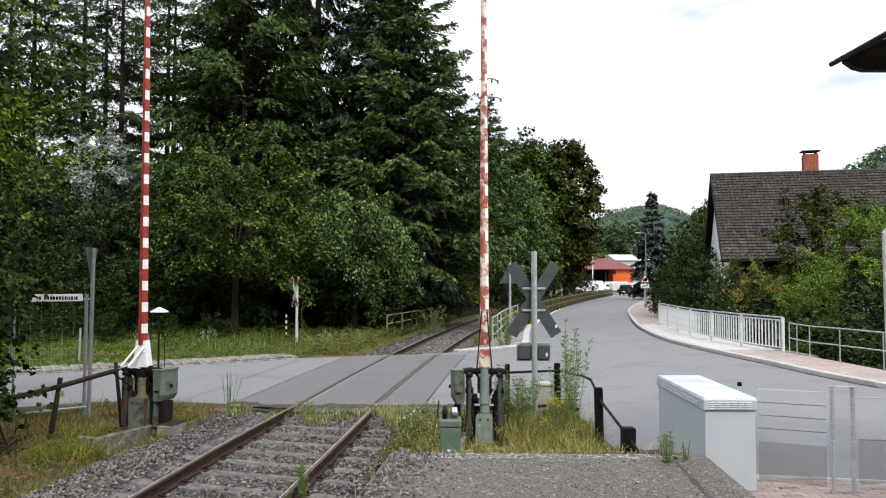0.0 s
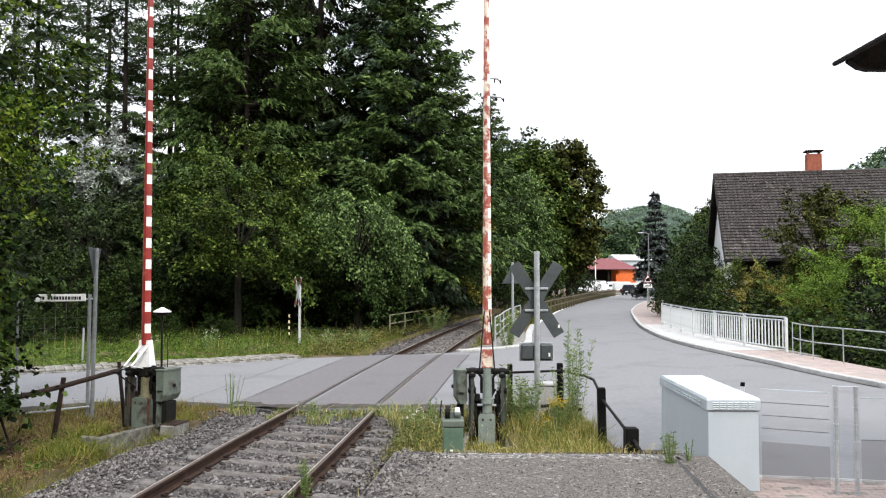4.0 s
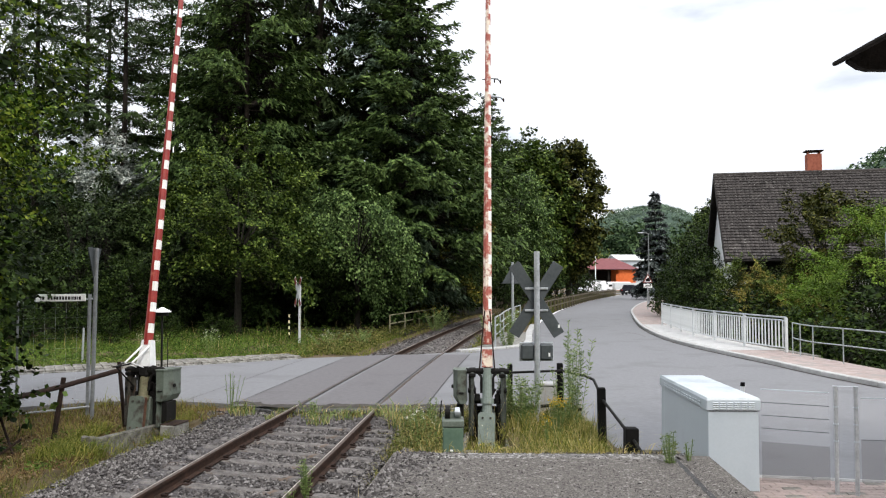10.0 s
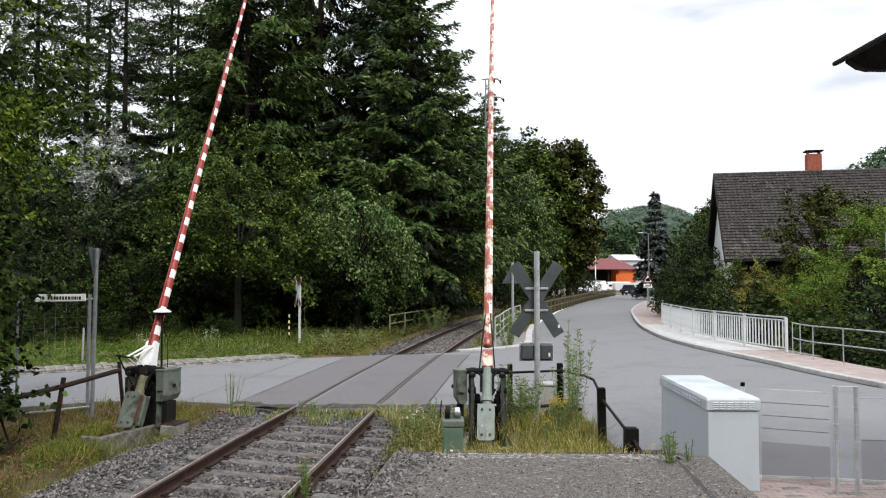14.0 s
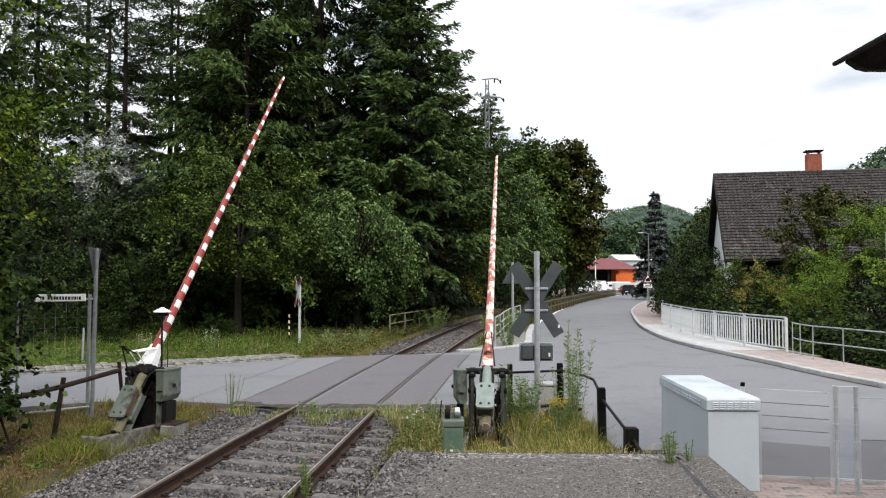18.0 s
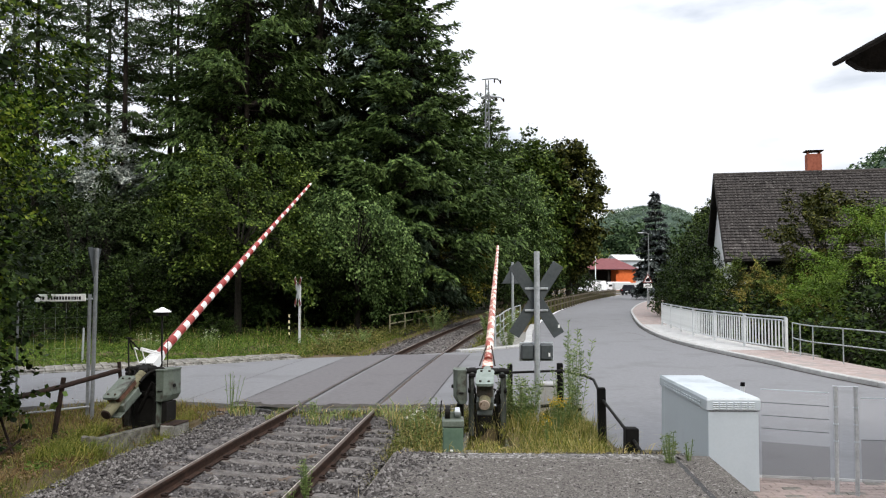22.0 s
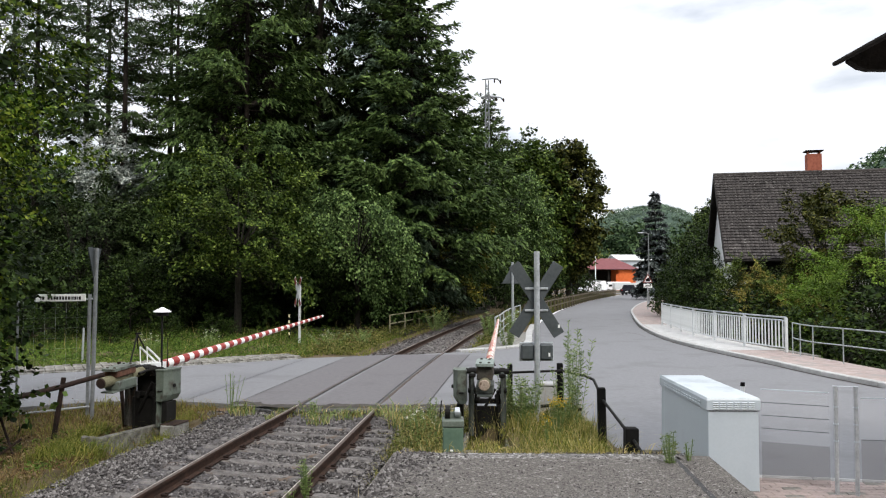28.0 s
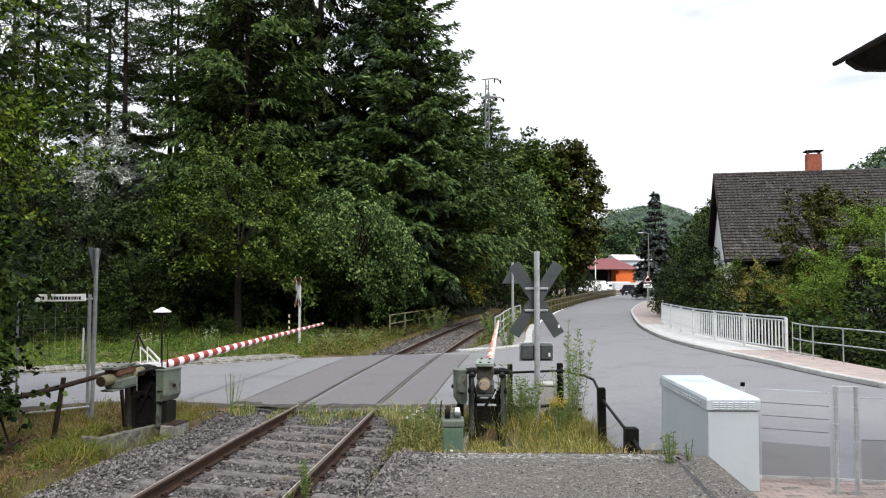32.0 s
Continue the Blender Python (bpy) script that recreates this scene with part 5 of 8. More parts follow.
for k in range(-1, 4):
    z0, z1 = (0.56 + k * 0.142, 0.56 + (k + 1) * 0.142 - 0.006) if k >= 0 else (0.12, 0.552)
    sh = Form()
    d = Vector((0.002, 0.004, 0))
    for p in (p0 - d, p1 - d, p1 + d, p0 + d):
        sh.v.append((p.x, p.y, z0))
    for p in (p0 - d, p1 - d, p1 + d, p0 + d):
        sh.v.append((p.x, p.y, z1))
    for q in ((3, 2, 1, 0), (4, 5, 6, 7), (0, 1, 5, 4), (1, 2, 6, 5), (2, 3, 7, 6), (3, 0, 4, 7)):
        sh.face(list(q))
    pn = part("panel", sh, ACRYLIC if k >= 0 else SMOKED, gp, "clear scratched acrylic panel" if k >= 0 else "dull grey lower acrylic panel")
    pn.visible_shadow = False
    if k > 0:
        part("joint", Form().rod((p0.x, p0.y, z0 - 0.003), (p1.x, p1.y, z0 - 0.003), 0.004, None, 6), SIGN_BACK, gp, "thin dark joint strip")
part("top_strip", Form().rod((p0.x, p0.y, 1.128), (p1.x, p1.y, 1.128), 0.005, None, 6), CABINET, gp)
q0, q1 = Vector((4.43, 8.2, 0)), Vector((6.2, 7.9, 0))
for z0, z1 in ((0.65, 1.08), (0.2, 0.64)):
    sh = Form()
    for z in (z0, z1):
        for p, o in ((q0, -0.004), (q1, -0.004), (q1, 0.004), (q0, 0.004)):
            sh.v.append((p.x, p.y + o, z))
    for q in ((3, 2, 1, 0), (4, 5, 6, 7), (0, 1, 5, 4), (1, 2, 6, 5), (2, 3, 7, 6), (3, 0, 4, 7)):
        sh.face(list(q))
    pn = part("panel", sh, ACRYLIC if z0 > 0.5 else SMOKED, gp, "clear scratched acrylic panel" if z0 > 0.5 else "dull grey lower acrylic panel")
    pn.visible_shadow = False
part("top_strip", Form().rod((q0.x, q0.y, 1.085), (q1.x, q1.y, 1.085), 0.005, None, 6), CABINET, gp)
part("joint", Form().rod((q0.x, q0.y, 0.645), (q1.x, q1.y, 0.645), 0.004, None, 6), SIGN_BACK, gp, "thin dark joint strip")

# ---- bridge railing with upright bars ----
bridge = thing("bridge_railing", Matrix(), "pale grey steel bridge railing with close upright bars", "railing")
line = smooth_line([(x, y, 0.118) for x, y in RAIL_LINE], 0.02)
total = (len(line) - 1)


def along(s):
    return line[min(max(int(s * total), 0), total)]


hr = [along(i / 40) for i in range(41)]
part("handrail", Form().pipe([(p.x, p.y, 1.195) for p in hr], 0.027, 8), GALV, bridge, "galvanised round handrail")
part("upper_rail", Form().pipe([(p.x, p.y, 1.1) for p in hr], 0.02, 6), BAR_GREY, bridge)
part("lower_rail", Form().pipe([(p.x, p.y, 0.25) for p in hr], 0.02, 6), BAR_GREY, bridge)
post_mesh = Form().box((0, 0, 0.535), (0.08, 0.08, 1.07), None, 0.008).mesh("post", BAR_GREY)
bar_mesh = Form().box((0, 0, 0.56), (0.034, 0.045, 0.85), None, 0.004).mesh("bar", BAR_GREY)
n_bars = 78
for i in range(n_bars + 1):
    p = along(i / n_bars)
    if i % 13 == 0:
        part("post", post_mesh, None, bridge, m=pose(p.x, p.y, 0.118))
    else:
        part("bar", bar_mesh, None, bridge, m=pose(p.x, p.y, 0.118))

# two-pipe railing beyond the bridge
tube = thing("tube_railing", Matrix(), "galvanised two-pipe railing above the overgrown bank", "railing")
tl = [(10.62, 23.4), (10.48, 22.6), (10.42, 21.7), (10.7, 20.6), (10.95, 19.0), (11.2, 17.4), (11.6, 15.0)]
for z in (1.05, 0.6):
    part("pipe", Form().pipe([(x, y, z) for x, y in tl], 0.017, 8), GALV, tube)
for x, y in tl:
    part("post", Form().rod((x, y, 0.0), (x, y, 1.05), 0.017, None, 8), GALV, tube)
lp = thing("drain_pipe_post", pose(11.62, 20.0, 0.0), "pale round steel post with a rounded top", "post")
part("shaft", Form().pipe([(0.02, 0, -0.4), (-0.02, 0, 3.55), (0.02, 0, 3.64), (0.12, 0, 3.67)], 0.05, 10), GALV, lp)

# pale railing and far wooden rail
ir = thing("kerb_railing", Matrix(), "galvanised guard rail on the small pavement", "railing")
il = [(1.78, 26.2), (2.1, 28.2), (2.4, 30.5), (2.85, 33.5), (3.4, 36.5), (3.95, 39.3)]
for z in (1.08, 0.78, 0.48):
    part("pipe", Form().pipe([(x, y, z) for x, y in il], 0.025, 8), GALV, ir)
for x, y in il:
    part("post", Form().rod((x, y, -0.1), (x, y, 1.08), 0.03, None, 8), GALV, ir)
wr = thing("wooden_rail", Matrix(), "weathered wooden rail fence beside the track", "fence")
wl2 = [(-2.35, 34.0), (-1.8, 36.3), (-1.2, 38.8), (-0.5, 41.5)]
for x, y in wl2:
    part("post", Form().rod((x, y, -0.1), (x, y, 0.82), 0.04, 0.036, 8), RAILWOOD, wr)
for z in (0.8, 0.42):
    part("rail", Form().pipe([(x, y, z) for x, y in wl2], 0.032, 8), RAILWOOD, wr)
rf = thing("roadside_fence", Matrix(), "low weathered wooden rail fence along the road", "fence")
fl = smooth_line([(4.4, 41.5, 0), (6.2, 48.9, 0), (9.7, 62.2, 0), (16.9, 88.1, 0), (26.3, 117.5, 0)], 2.2)
pm = Form().rod((0, 0, -0.1), (0, 0, 1.05), 0.085, 0.075, 8).mesh("post", OLDWOOD)
for p in fl:
    part("post", pm, None, rf, m=pose(p.x, p.y, 0, 0, random.uniform(-2, 2), 0))
for z in (0.92, 0.5):
    part("rail", Form().pipe([(p.x, p.y, z) for p in fl], 0.05, 6), OLDWOOD, rf)

# ---- house beyond the bridge ----
RIDGE0, YAW = Vector((15.94, 45.0, 0)), -13.0
house = thing("house", pose(RIDGE0.x, RIDGE0.y, -0.1, 0, 0, YAW), "low house with a steep brown tiled roof and pale gable", "house")
HW, RL, RZ, EZ = 4.7, 9.8, 8.6, 3.5
body = Form()
body.prism([(-4.2, 0), (4.2, 0), (4.2, EZ + 0.15), (0, RZ - 0.35), (-4.2, EZ + 0.15)], 0.35, RL - 0.35, "x")
part("wall", body, RENDERED, house, "pale rendered wall")
slope = math.atan2(RZ - EZ, HW)
slant = math.hypot(RZ - EZ, HW)
for s in (-1, 1):
    deckf = Form()
    deckf.prism([(0, RZ - 0.05), (s * HW, EZ - 0.05), (s * HW, EZ + 0.03), (0, RZ + 0.03)], 0.0, RL, "x")
    roofp = part("roof", deckf, DARKWOOD, house, "brown tiled roof slope")
    for xx in (0.0, RL - 0.05):
        bg = Form()
        bg.prism([(0, RZ - 0.3), (s * HW, EZ - 0.3), (s * HW, EZ + 0.08), (0, RZ + 0.08)], xx - 0.03, xx + 0.08, "x")
        part("barge_board", bg, DARKWOOD, roofp, "dark timber barge board")
    if s < 0:
        gutter = Form().rod((0, -HW - 0.08, EZ - 0.04), (RL, -HW - 0.08, EZ - 0.04), 0.07, 0.07, 8)
        part("gutter", gutter, DARKWOOD, roofp, "dark gutter")
        near_roof = roofp
rows_t, cols = 30, 44
tp = Form()
prof_n = 5
tw, tlh = RL / cols, slant / rows_t
for i in range(prof_n + 1):
    u = i / prof_n
    h = 0.03 * math.sin(u * math.pi) + 0.012
    tp.v.append((u * tw * 0.95, 0.0, h + 0.045))
    tp.v.append((u * tw * 0.99, tlh * 1.08, h))
    tp.v.append((u * tw * 0.99, 0.0, 0.0))
for i in range(prof_n):
    a = i * 3
    tp.face([a, a + 3, a + 4, a + 1])
    tp.face([a + 2, a + 5, a + 3, a])
tile = tp.mesh("tile", TILE)
rest = Form()
tilt = Matrix.Rotation(slope, 4, "X")
for r in range(rows_t):
    for c in range(cols):
        d = slant - (r + 1) * tlh
        base = Vector((c * tw, -HW + r * tlh * math.cos(slope), EZ + 0.03 + r * tlh * math.sin(slope)))
        mt = Matrix.Translation(base + Vector((0, 0, random.uniform(-0.006, 0.006)))) @ tilt
        if r < 6:
            part("tile", tile, None, near_roof, m=mt)
        else:
            k = len(rest.v)
            rest.v.extend(tuple(mt @ Vector(q)) for q in tp.v)
            rest.f.extend([[k + i for i in q] for q in tp.f])
            rest.m.extend([0] * len(tp.f))
rt = part("tiles_upper", rest, TILE, near_roof, "brown roof tiles of the upper courses")
tagged(rt, kind="stuff")
for c in range(20):
    part("ridge_tile", Form().rod((c * RL / 20, 0, RZ + 0.03), ((c + 1) * RL / 20 - 0.01, 0, RZ + 0.035), 0.13, 0.12, 8), TILE, near_roof)
chim = Form()
part("chimney", chim.box((5.5, 0.25, RZ + 0.35), (0.78, 0.6, 1.5), None, 0.01), BRICK, house, "red brick chimney")
part("chimney_cap", Form().box((5.5, 0.25, RZ + 1.28), (0.98, 0.75, 0.06), None, 0.01), DARKWOOD, house, "thin dark cover slab")
for dx in (-0.3, 0.3):
    part("cap_leg", Form().box((5.5 + dx, 0.25, RZ + 1.17), (0.06, 0.4, 0.16)), BRICK, house)
win = part("window_frame", Form().box((0.34, -1.2, 4.9), (0.06, 0.7, 1.3), None, 0.01), DARKWOOD, house, "dark gable window frame")
part("pane", Form().box((0.31, -1.2, 4.9), (0.02, 0.55, 1.1)), CAR_GLASS, win)
for xx in (2.0, 5.0, 7.6):
    w2 = part("window_frame", Form().box((xx, -4.2, 1.9), (1.2, 0.1, 1.2), None, 0.01), DARKWOOD, house, "dark timber window frame")
    part("pane", Form().box((xx, -4.26, 1.9), (1.0, 0.02, 1.0)), CAR_GLASS, w2)
part("eave_band", Form().box((RL / 2, -4.24, 3.0), (RL - 0.8, 0.12, 0.9), None, 0.01), DARKWOOD, house, "dark band along the wall under the eaves")

# ---- station building: only its eave corner shows ----
st = thing("station_building", pose(0, 0, 0), "station building with a dark overhanging timber eave", "building")
sl_roof = Form()
sl_roof.prism([(4.16, 4.60), (4.16, 4.66), (9.5, 4.66 + 5.34 * 0.545), (9.5, 4.52 + 5.34 * 0.545)], 5.9, 8.02, "y")
part("roof", sl_roof, DARKWOOD, st, "dark roof slab")
verge = Form()
verge.prism([(4.24, 4.62), (4.34, 4.55), (4.44, 4.525), (6.2, 4.52), (6.2, 5.6), (4.24, 4.66)], 7.9, 8.0, "y")
part("rafter_end", verge, DARKWOOD, st, "dark curved rafter end")
part("wall", Form().box((7.4, 6.95, 2.2), (4.0, 1.8, 4.6), None, 0.01), RENDERED, st, "pale rendered wall")
part("gutter", Form().rod((4.14, 5.9, 4.62), (4.14, 8.03, 4.62), 0.025, 0.025, 8), DARKWOOD, st)

# ---- far sheds and hall ----
shed = thing("open_shed", pose(31.0, 175, 0), "open shed with a dark red hipped roof and orange wall", "shed")
# back wall and ceiling coloured near black for the shed's inner shade
part("back_wall", Form().box((7.2, 8, 2.4), (15, 0.3, 4.8)), SHADE_IN, shed, "back wall, coloured near black for the shed's inner shade")
part("side_wall", Form().box((10.95, 3.8, 2.4), (3.9, 8, 4.8)), ORANGE, shed, "bright orange wall")
part("orange_door", Form().box((9.0, 0.0, 2.0), (1.1, 0.15, 3.6)), ORANGE, shed, "orange sliding door")
for xx in (-2, 2.5, 6.8):
    part("pillar", Form().box((xx, 0.2, 2.4), (0.3, 0.3, 4.8)), DARKWOOD, shed)
part("floor_slab", Form().box((4.5, 4, 0.0), (18, 9, 0.12)), CONCRETE, shed)
part("ceiling_panel", Form().box((4.5, 4, 4.85), (17, 9, 0.1)), SHADE_IN, shed)
rr = Form()
rr.v = [(-5, -1, 4.9), (13.6, -1, 4.9), (13.6, 9, 4.9), (-5, 9, 4.9), (-4, 4, 7.5), (9.2, 4, 7.5)]
for q in ((0, 1, 5, 4), (1, 2, 5), (2, 3, 4, 5), (3, 0, 4), (3, 2, 1, 0)):
    rr.face(list(q))
part("roof", rr, RED_ROOF, shed, "dark red hipped roof")
hall = thing("white_hall", pose(51.6, 225, 0), "pale metal hall with a white pitched roof", "hall")
hh = Form()
hh.prism([(0, 0), (18, 0), (18, 8.2), (9, 9.9), (0, 8.2)], 0, 15, "x")
part("wall", hh, PALE_WALL, hall, "pale blue-grey sheet wall")
for y0, z0, y1, z1 in ((-0.5, 8.25, 9, 10.05), (9, 10.05, 18.5, 8.25)):
    ho = Form()
    ho.prism([(y0, z0), (y1, z1), (y1, z1 + 0.2), (y0, z0 + 0.2)], -0.4, 15.4, "x")
    part("roof", ho, VAN_WHITE, hall, "white sheet roof slope")


# ---- vehicles ----
def car(name, m, paint, label, van=False, length=4.1, width=1.74, height=1.5, group="", back_lights=True):
    """A car with its nose along +y: body, glass, lamps, plate and four wheels."""
    root = thing(name, m, label, "van" if van else "car", group)
    L, W, H = length / 2, width / 2, height
    if van:
        prof = [(-L, 0.4), (-L, 1.0), (-L + 0.05, H - 0.15), (-L + 0.25, H), (L - 1.5, H), (L - 0.75, 1.15), (L - 0.15, 1.0), (L, 0.75), (L, 0.35), (-L, 0.35)]
    else:
        prof = [(-L, 0.45), (-L + 0.03, 0.85), (-L + 0.2, 0.98), (-L + 0.45, H - 0.12), (-L + 0.75, H), (0.35, H), (1.0, 1.0), (L - 0.25, 0.82), (L, 0.6), (L, 0.3), (-L + 0.05, 0.3)]
    f = Form()
    n, base = len(prof), 0
    # rounded shoulders: the profile shrinks a little towards both sides
    cuts = ((-1.0, 0.09), (-0.96, 0.035), (-0.86, 0.008), (-0.4, 0.0), (0.4, 0.0), (0.86, 0.008), (0.96, 0.035), (1.0, 0.09))
    for xs, tuck in cuts:
        for a, b in prof:
            k = W - (0.2 * max(0, (b - 0.9)) if not van else 0.08 * max(0, b - 0.9))
            f.v.append((xs * k, a * (1 - tuck / L), b - tuck * max(0, min(1, (b - 0.5) / 0.5))))
    for c in range(len(cuts) - 1):
        for i in range(n):
            j = (i + 1) % n
            f.face([c * n + i, c * n + j, c * n + n + j, c * n + n + i])
    f.face(list(range(n)))
    f.face([(len(cuts) - 1) * n + i for i in range(n)][::-1])
    body = part("body", f, paint, root)
    gl = Form()
    if van:
        gl.box((0, -L - 0.005, 1.35), (W * 1.4, 0.02, 0.4))
        gl.box((0, L - 1.12, H - 0.45), (W * 1.7, 0.04, 0.5), pose(0, 0, 0, -50, 0, 0).to_3x3())
    else:
        gl.box((0, -L + 0.3, 1.17), (W * 1.5, 0.02, 0.34), pose(0, 0, 0, -30, 0, 0).to_3x3(), 0.004)
        gl.box((0, 0.69, 1.22), (W * 1.5, 0.02, 0.6), pose(0, 0, 0, 52, 0, 0).to_3x3(), 0.004)
    part("windscreen", gl, CAR_GLASS, body, "dark tinted glass")
    for s in (-1, 1):
        sg = Form()
        if van:
            sg.box((s * (W - 0.04), L - 1.55, 1.32), (0.03, 0.7, 0.42))
        else:
            sg.box((s * (W - 0.055), -0.35, 1.2), (0.03, 1.7, 0.32), pose(0, 0, 0, 0, -s * 11, 0).to_3x3(), 0.004)
        part("side_window", sg, CAR_GLASS, body, "dark tinted glass")
        part("tail_lamp", Form().box((s * (W - 0.14), -L + 0.02, 0.86), (0.22, 0.1, 0.2), None, 0.02), TAIL_RED, body, "red tail lamp")
        part("headlamp", Form().box((s * (W - 0.24), L - 0.09, 0.68), (0.32, 0.14, 0.13), None, 0.02), GALV, body, "clear headlamp")
        part("mirror", Form().box((s * (W + 0.05), 0.75, 1.0), (0.14, 0.1, 0.12), None, 0.02), paint, body)
        for q in (-L * 0.62, L * 0.62):
            wheel = Form().rod((s * (W - 0.2), q, 0.31), (s * (W + 0.01), q, 0.31), 0.31, 0.31, 16)
            wp = part("wheel", wheel, TYRE, root, "black tyre")
            part("rim", Form().rod((s * (W + 0.005), q, 0.31), (s * (W + 0.02), q, 0.31), 0.19, 0.17, 12), CAR_SILVER, wp)
    part("plate", Form().box((0, -L - 0.005, 0.62), (0.5, 0.02, 0.11)), WHITE_PAINT, body, "blank pale plate")
    part("bumper", Form().box((0, -L + 0.03, 0.46), (W * 1.9, 0.16, 0.2), None, 0.04), TYRE, body)
    return root


car("parked_car", pose(29.6, 122, 0, 0, 0, -27), CAR_PAINT, "dark blue hatchback parked at the road side", length=3.8, width=1.7, height=1.68)
car("van", pose(28.6, 147, 0, 0, 0, 110), VAN_WHITE, "white delivery van parked beyond the fence", True, 5.2, 1.95, 2.3, "parked vans")
car("van", pose(36, 160, 0, 0, 0, 95), VAN_WHITE, "white van with a pale load bed beyond the fence", True, 6.0, 2.0, 2.1, "parked vans")
car("parked_car", pose(44.5, 166, 0, 0, 0, 80), VAN_WHITE, "white car parked before the orange shed", length=4.3)
trailer = thing("flat_trailer", pose(36.5, 150.5, 0), "pale grey box trailer beyond the fence", "trailer")
part("box", Form().box((0, 0, 1.3), (6.2, 2.0, 1.2), None, 0.04), BAR_GREY, trailer)
for xx in (-1.8, 1.8):
    part("wheel", Form().rod((xx, -1.05, 0.35), (xx, -0.85, 0.35), 0.35, 0.35, 14), TYRE, trailer)
PASS_Y = 141.0
movers = [car("passing_car", pose(-20, PASS_Y, 0, 0, 0, -90), CAR_SILVER, "silver car driving along the cross road", length=4.4),
          car("passing_car", pose(-28, PASS_Y, 0, 0, 0, -90), CAR_PAINT, "dark car driving along the cross road", length=4.3),
          car("passing_car", pose(-36, PASS_Y, 0, 0, 0, -90), BLACK_PAINT, "black car driving along the cross road", length=4.5),
          car("passing_car", pose(-44, PASS_Y, 0, 0, 0, -90), FADED_RED, "dark red car driving along the cross road", length=4.2)]

# ---- masts and far signs ----
mast = thing("tall_pole", pose(29.8, 150, 0), "tall slim pale pole beside the yard", "pole")
part("shaft", Form().rod((0, 0, -0.1), (0, 0, 15.0), 0.12, 0.08, 10), WHITE_PAINT, mast)
sl2 = thing("street_lamp", pose(20.1, 75, 0), "grey street lamp with a short arm", "lamp")
part("pole", Form().rod((0, 0, -0.1), (0, 0, 6.95), 0.07, 0.055, 10), POST_GREY, sl2)
part("arm", Form().pipe([(0, 0, 6.9), (-0.2, 0, 7.0), (-0.75, 0, 7.02)], 0.045, 8), POST_GREY, sl2)
part("lamp_head", Form().box((-0.75, 0, 7.0), (0.55, 0.2, 0.1), None, 0.03), GALV, sl2)
ws = thing("warning_sign", pose(16.0, 60, 0), "red-bordered triangular warning sign with a plate below", "sign")
part("post", Form().rod((0, 0.05, -0.1), (0, 0.05, 3.0), 0.05, None, 8), GALV, ws)
t1 = Form()
t1.prism([(-0.4, 2.17), (0.4, 2.17), (0, 2.88)], -0.02, 0.0, "y")
tp1 = part("border", t1, FADED_RED, ws, "red triangular border")
t2 = Form()
t2.prism([(-0.29, 2.23), (0.29, 2.23), (0, 2.74)], -0.03, -0.021, "y")
part("face", t2, WHITE_PAINT, tp1, "white sign face")
t3 = Form()
t3.box((0, -0.04, 2.36), (0.34, 0.01, 0.17), None, 0.003)
t3.box((0.04, -0.04, 2.5), (0.2, 0.01, 0.13), None, 0.003)
part("symbol", t3, BLACK_PAINT, tp1, "black symbol")
pp = part("plate", Form().box((0, -0.02, 1.92), (0.68, 0.02, 0.32), None, 0.01), WHITE_PAINT, ws, "white plate with dark bars")
part("bar", Form().box((0, -0.034, 1.92), (0.4, 0.006, 0.08)), BLACK_PAINT, pp)
pyl = thing("lattice_mast", pose(4.3, 74, 0), "slim steel lattice mast with two cross arms", "mast")
legs = ((-0.2, -0.2), (0.2, -0.2), (0.2, 0.2), (-0.2, 0.2))
for a, b in legs:
    part("leg", Form().rod((a * 1.5, b * 1.5, 0), (a * 0.7, b * 0.7, 21.8), 0.065, 0.055, 6), POST_GREY, pyl)
lat = Form()
for k in range(24):
    z0, z1 = 0.9 * k, 0.9 * (k + 1)
    s0, s1 = 1.5 - 0.8 * z0 / 21.8, 1.5 - 0.8 * z1 / 21.8
    for i in range(4):
        a, b = legs[i], legs[(i + 1) % 4]
        lat.rod((a[0] * s0, a[1] * s0, z0), (b[0] * s1, b[1] * s1, z1), 0.045, None, 4, False)
part("bracing", lat, POST_GREY, pyl, "zigzag steel bracing")
for z, r in ((21.9, 1.3), (20.1, 1.6)):
    arm = part("cross_arm", Form().pipe([(-r * 0.4, 0, z), (0.5, 0, z + 0.1), (r * 0.8, 0, z + 0.05), (r, 0, z - 0.25)], 0.07, 6), POST_GREY, pyl)
    part("insulator", Form().rod((r, 0, z - 0.4), (r, 0, z - 0.05), 0.08, 0.08, 8), BROWN_RUST, arm)
    part("insulator", Form().rod((r * 0.55, 0, z - 0.3), (r * 0.55, 0, z), 0.08, 0.08, 8), BROWN_RUST, arm)


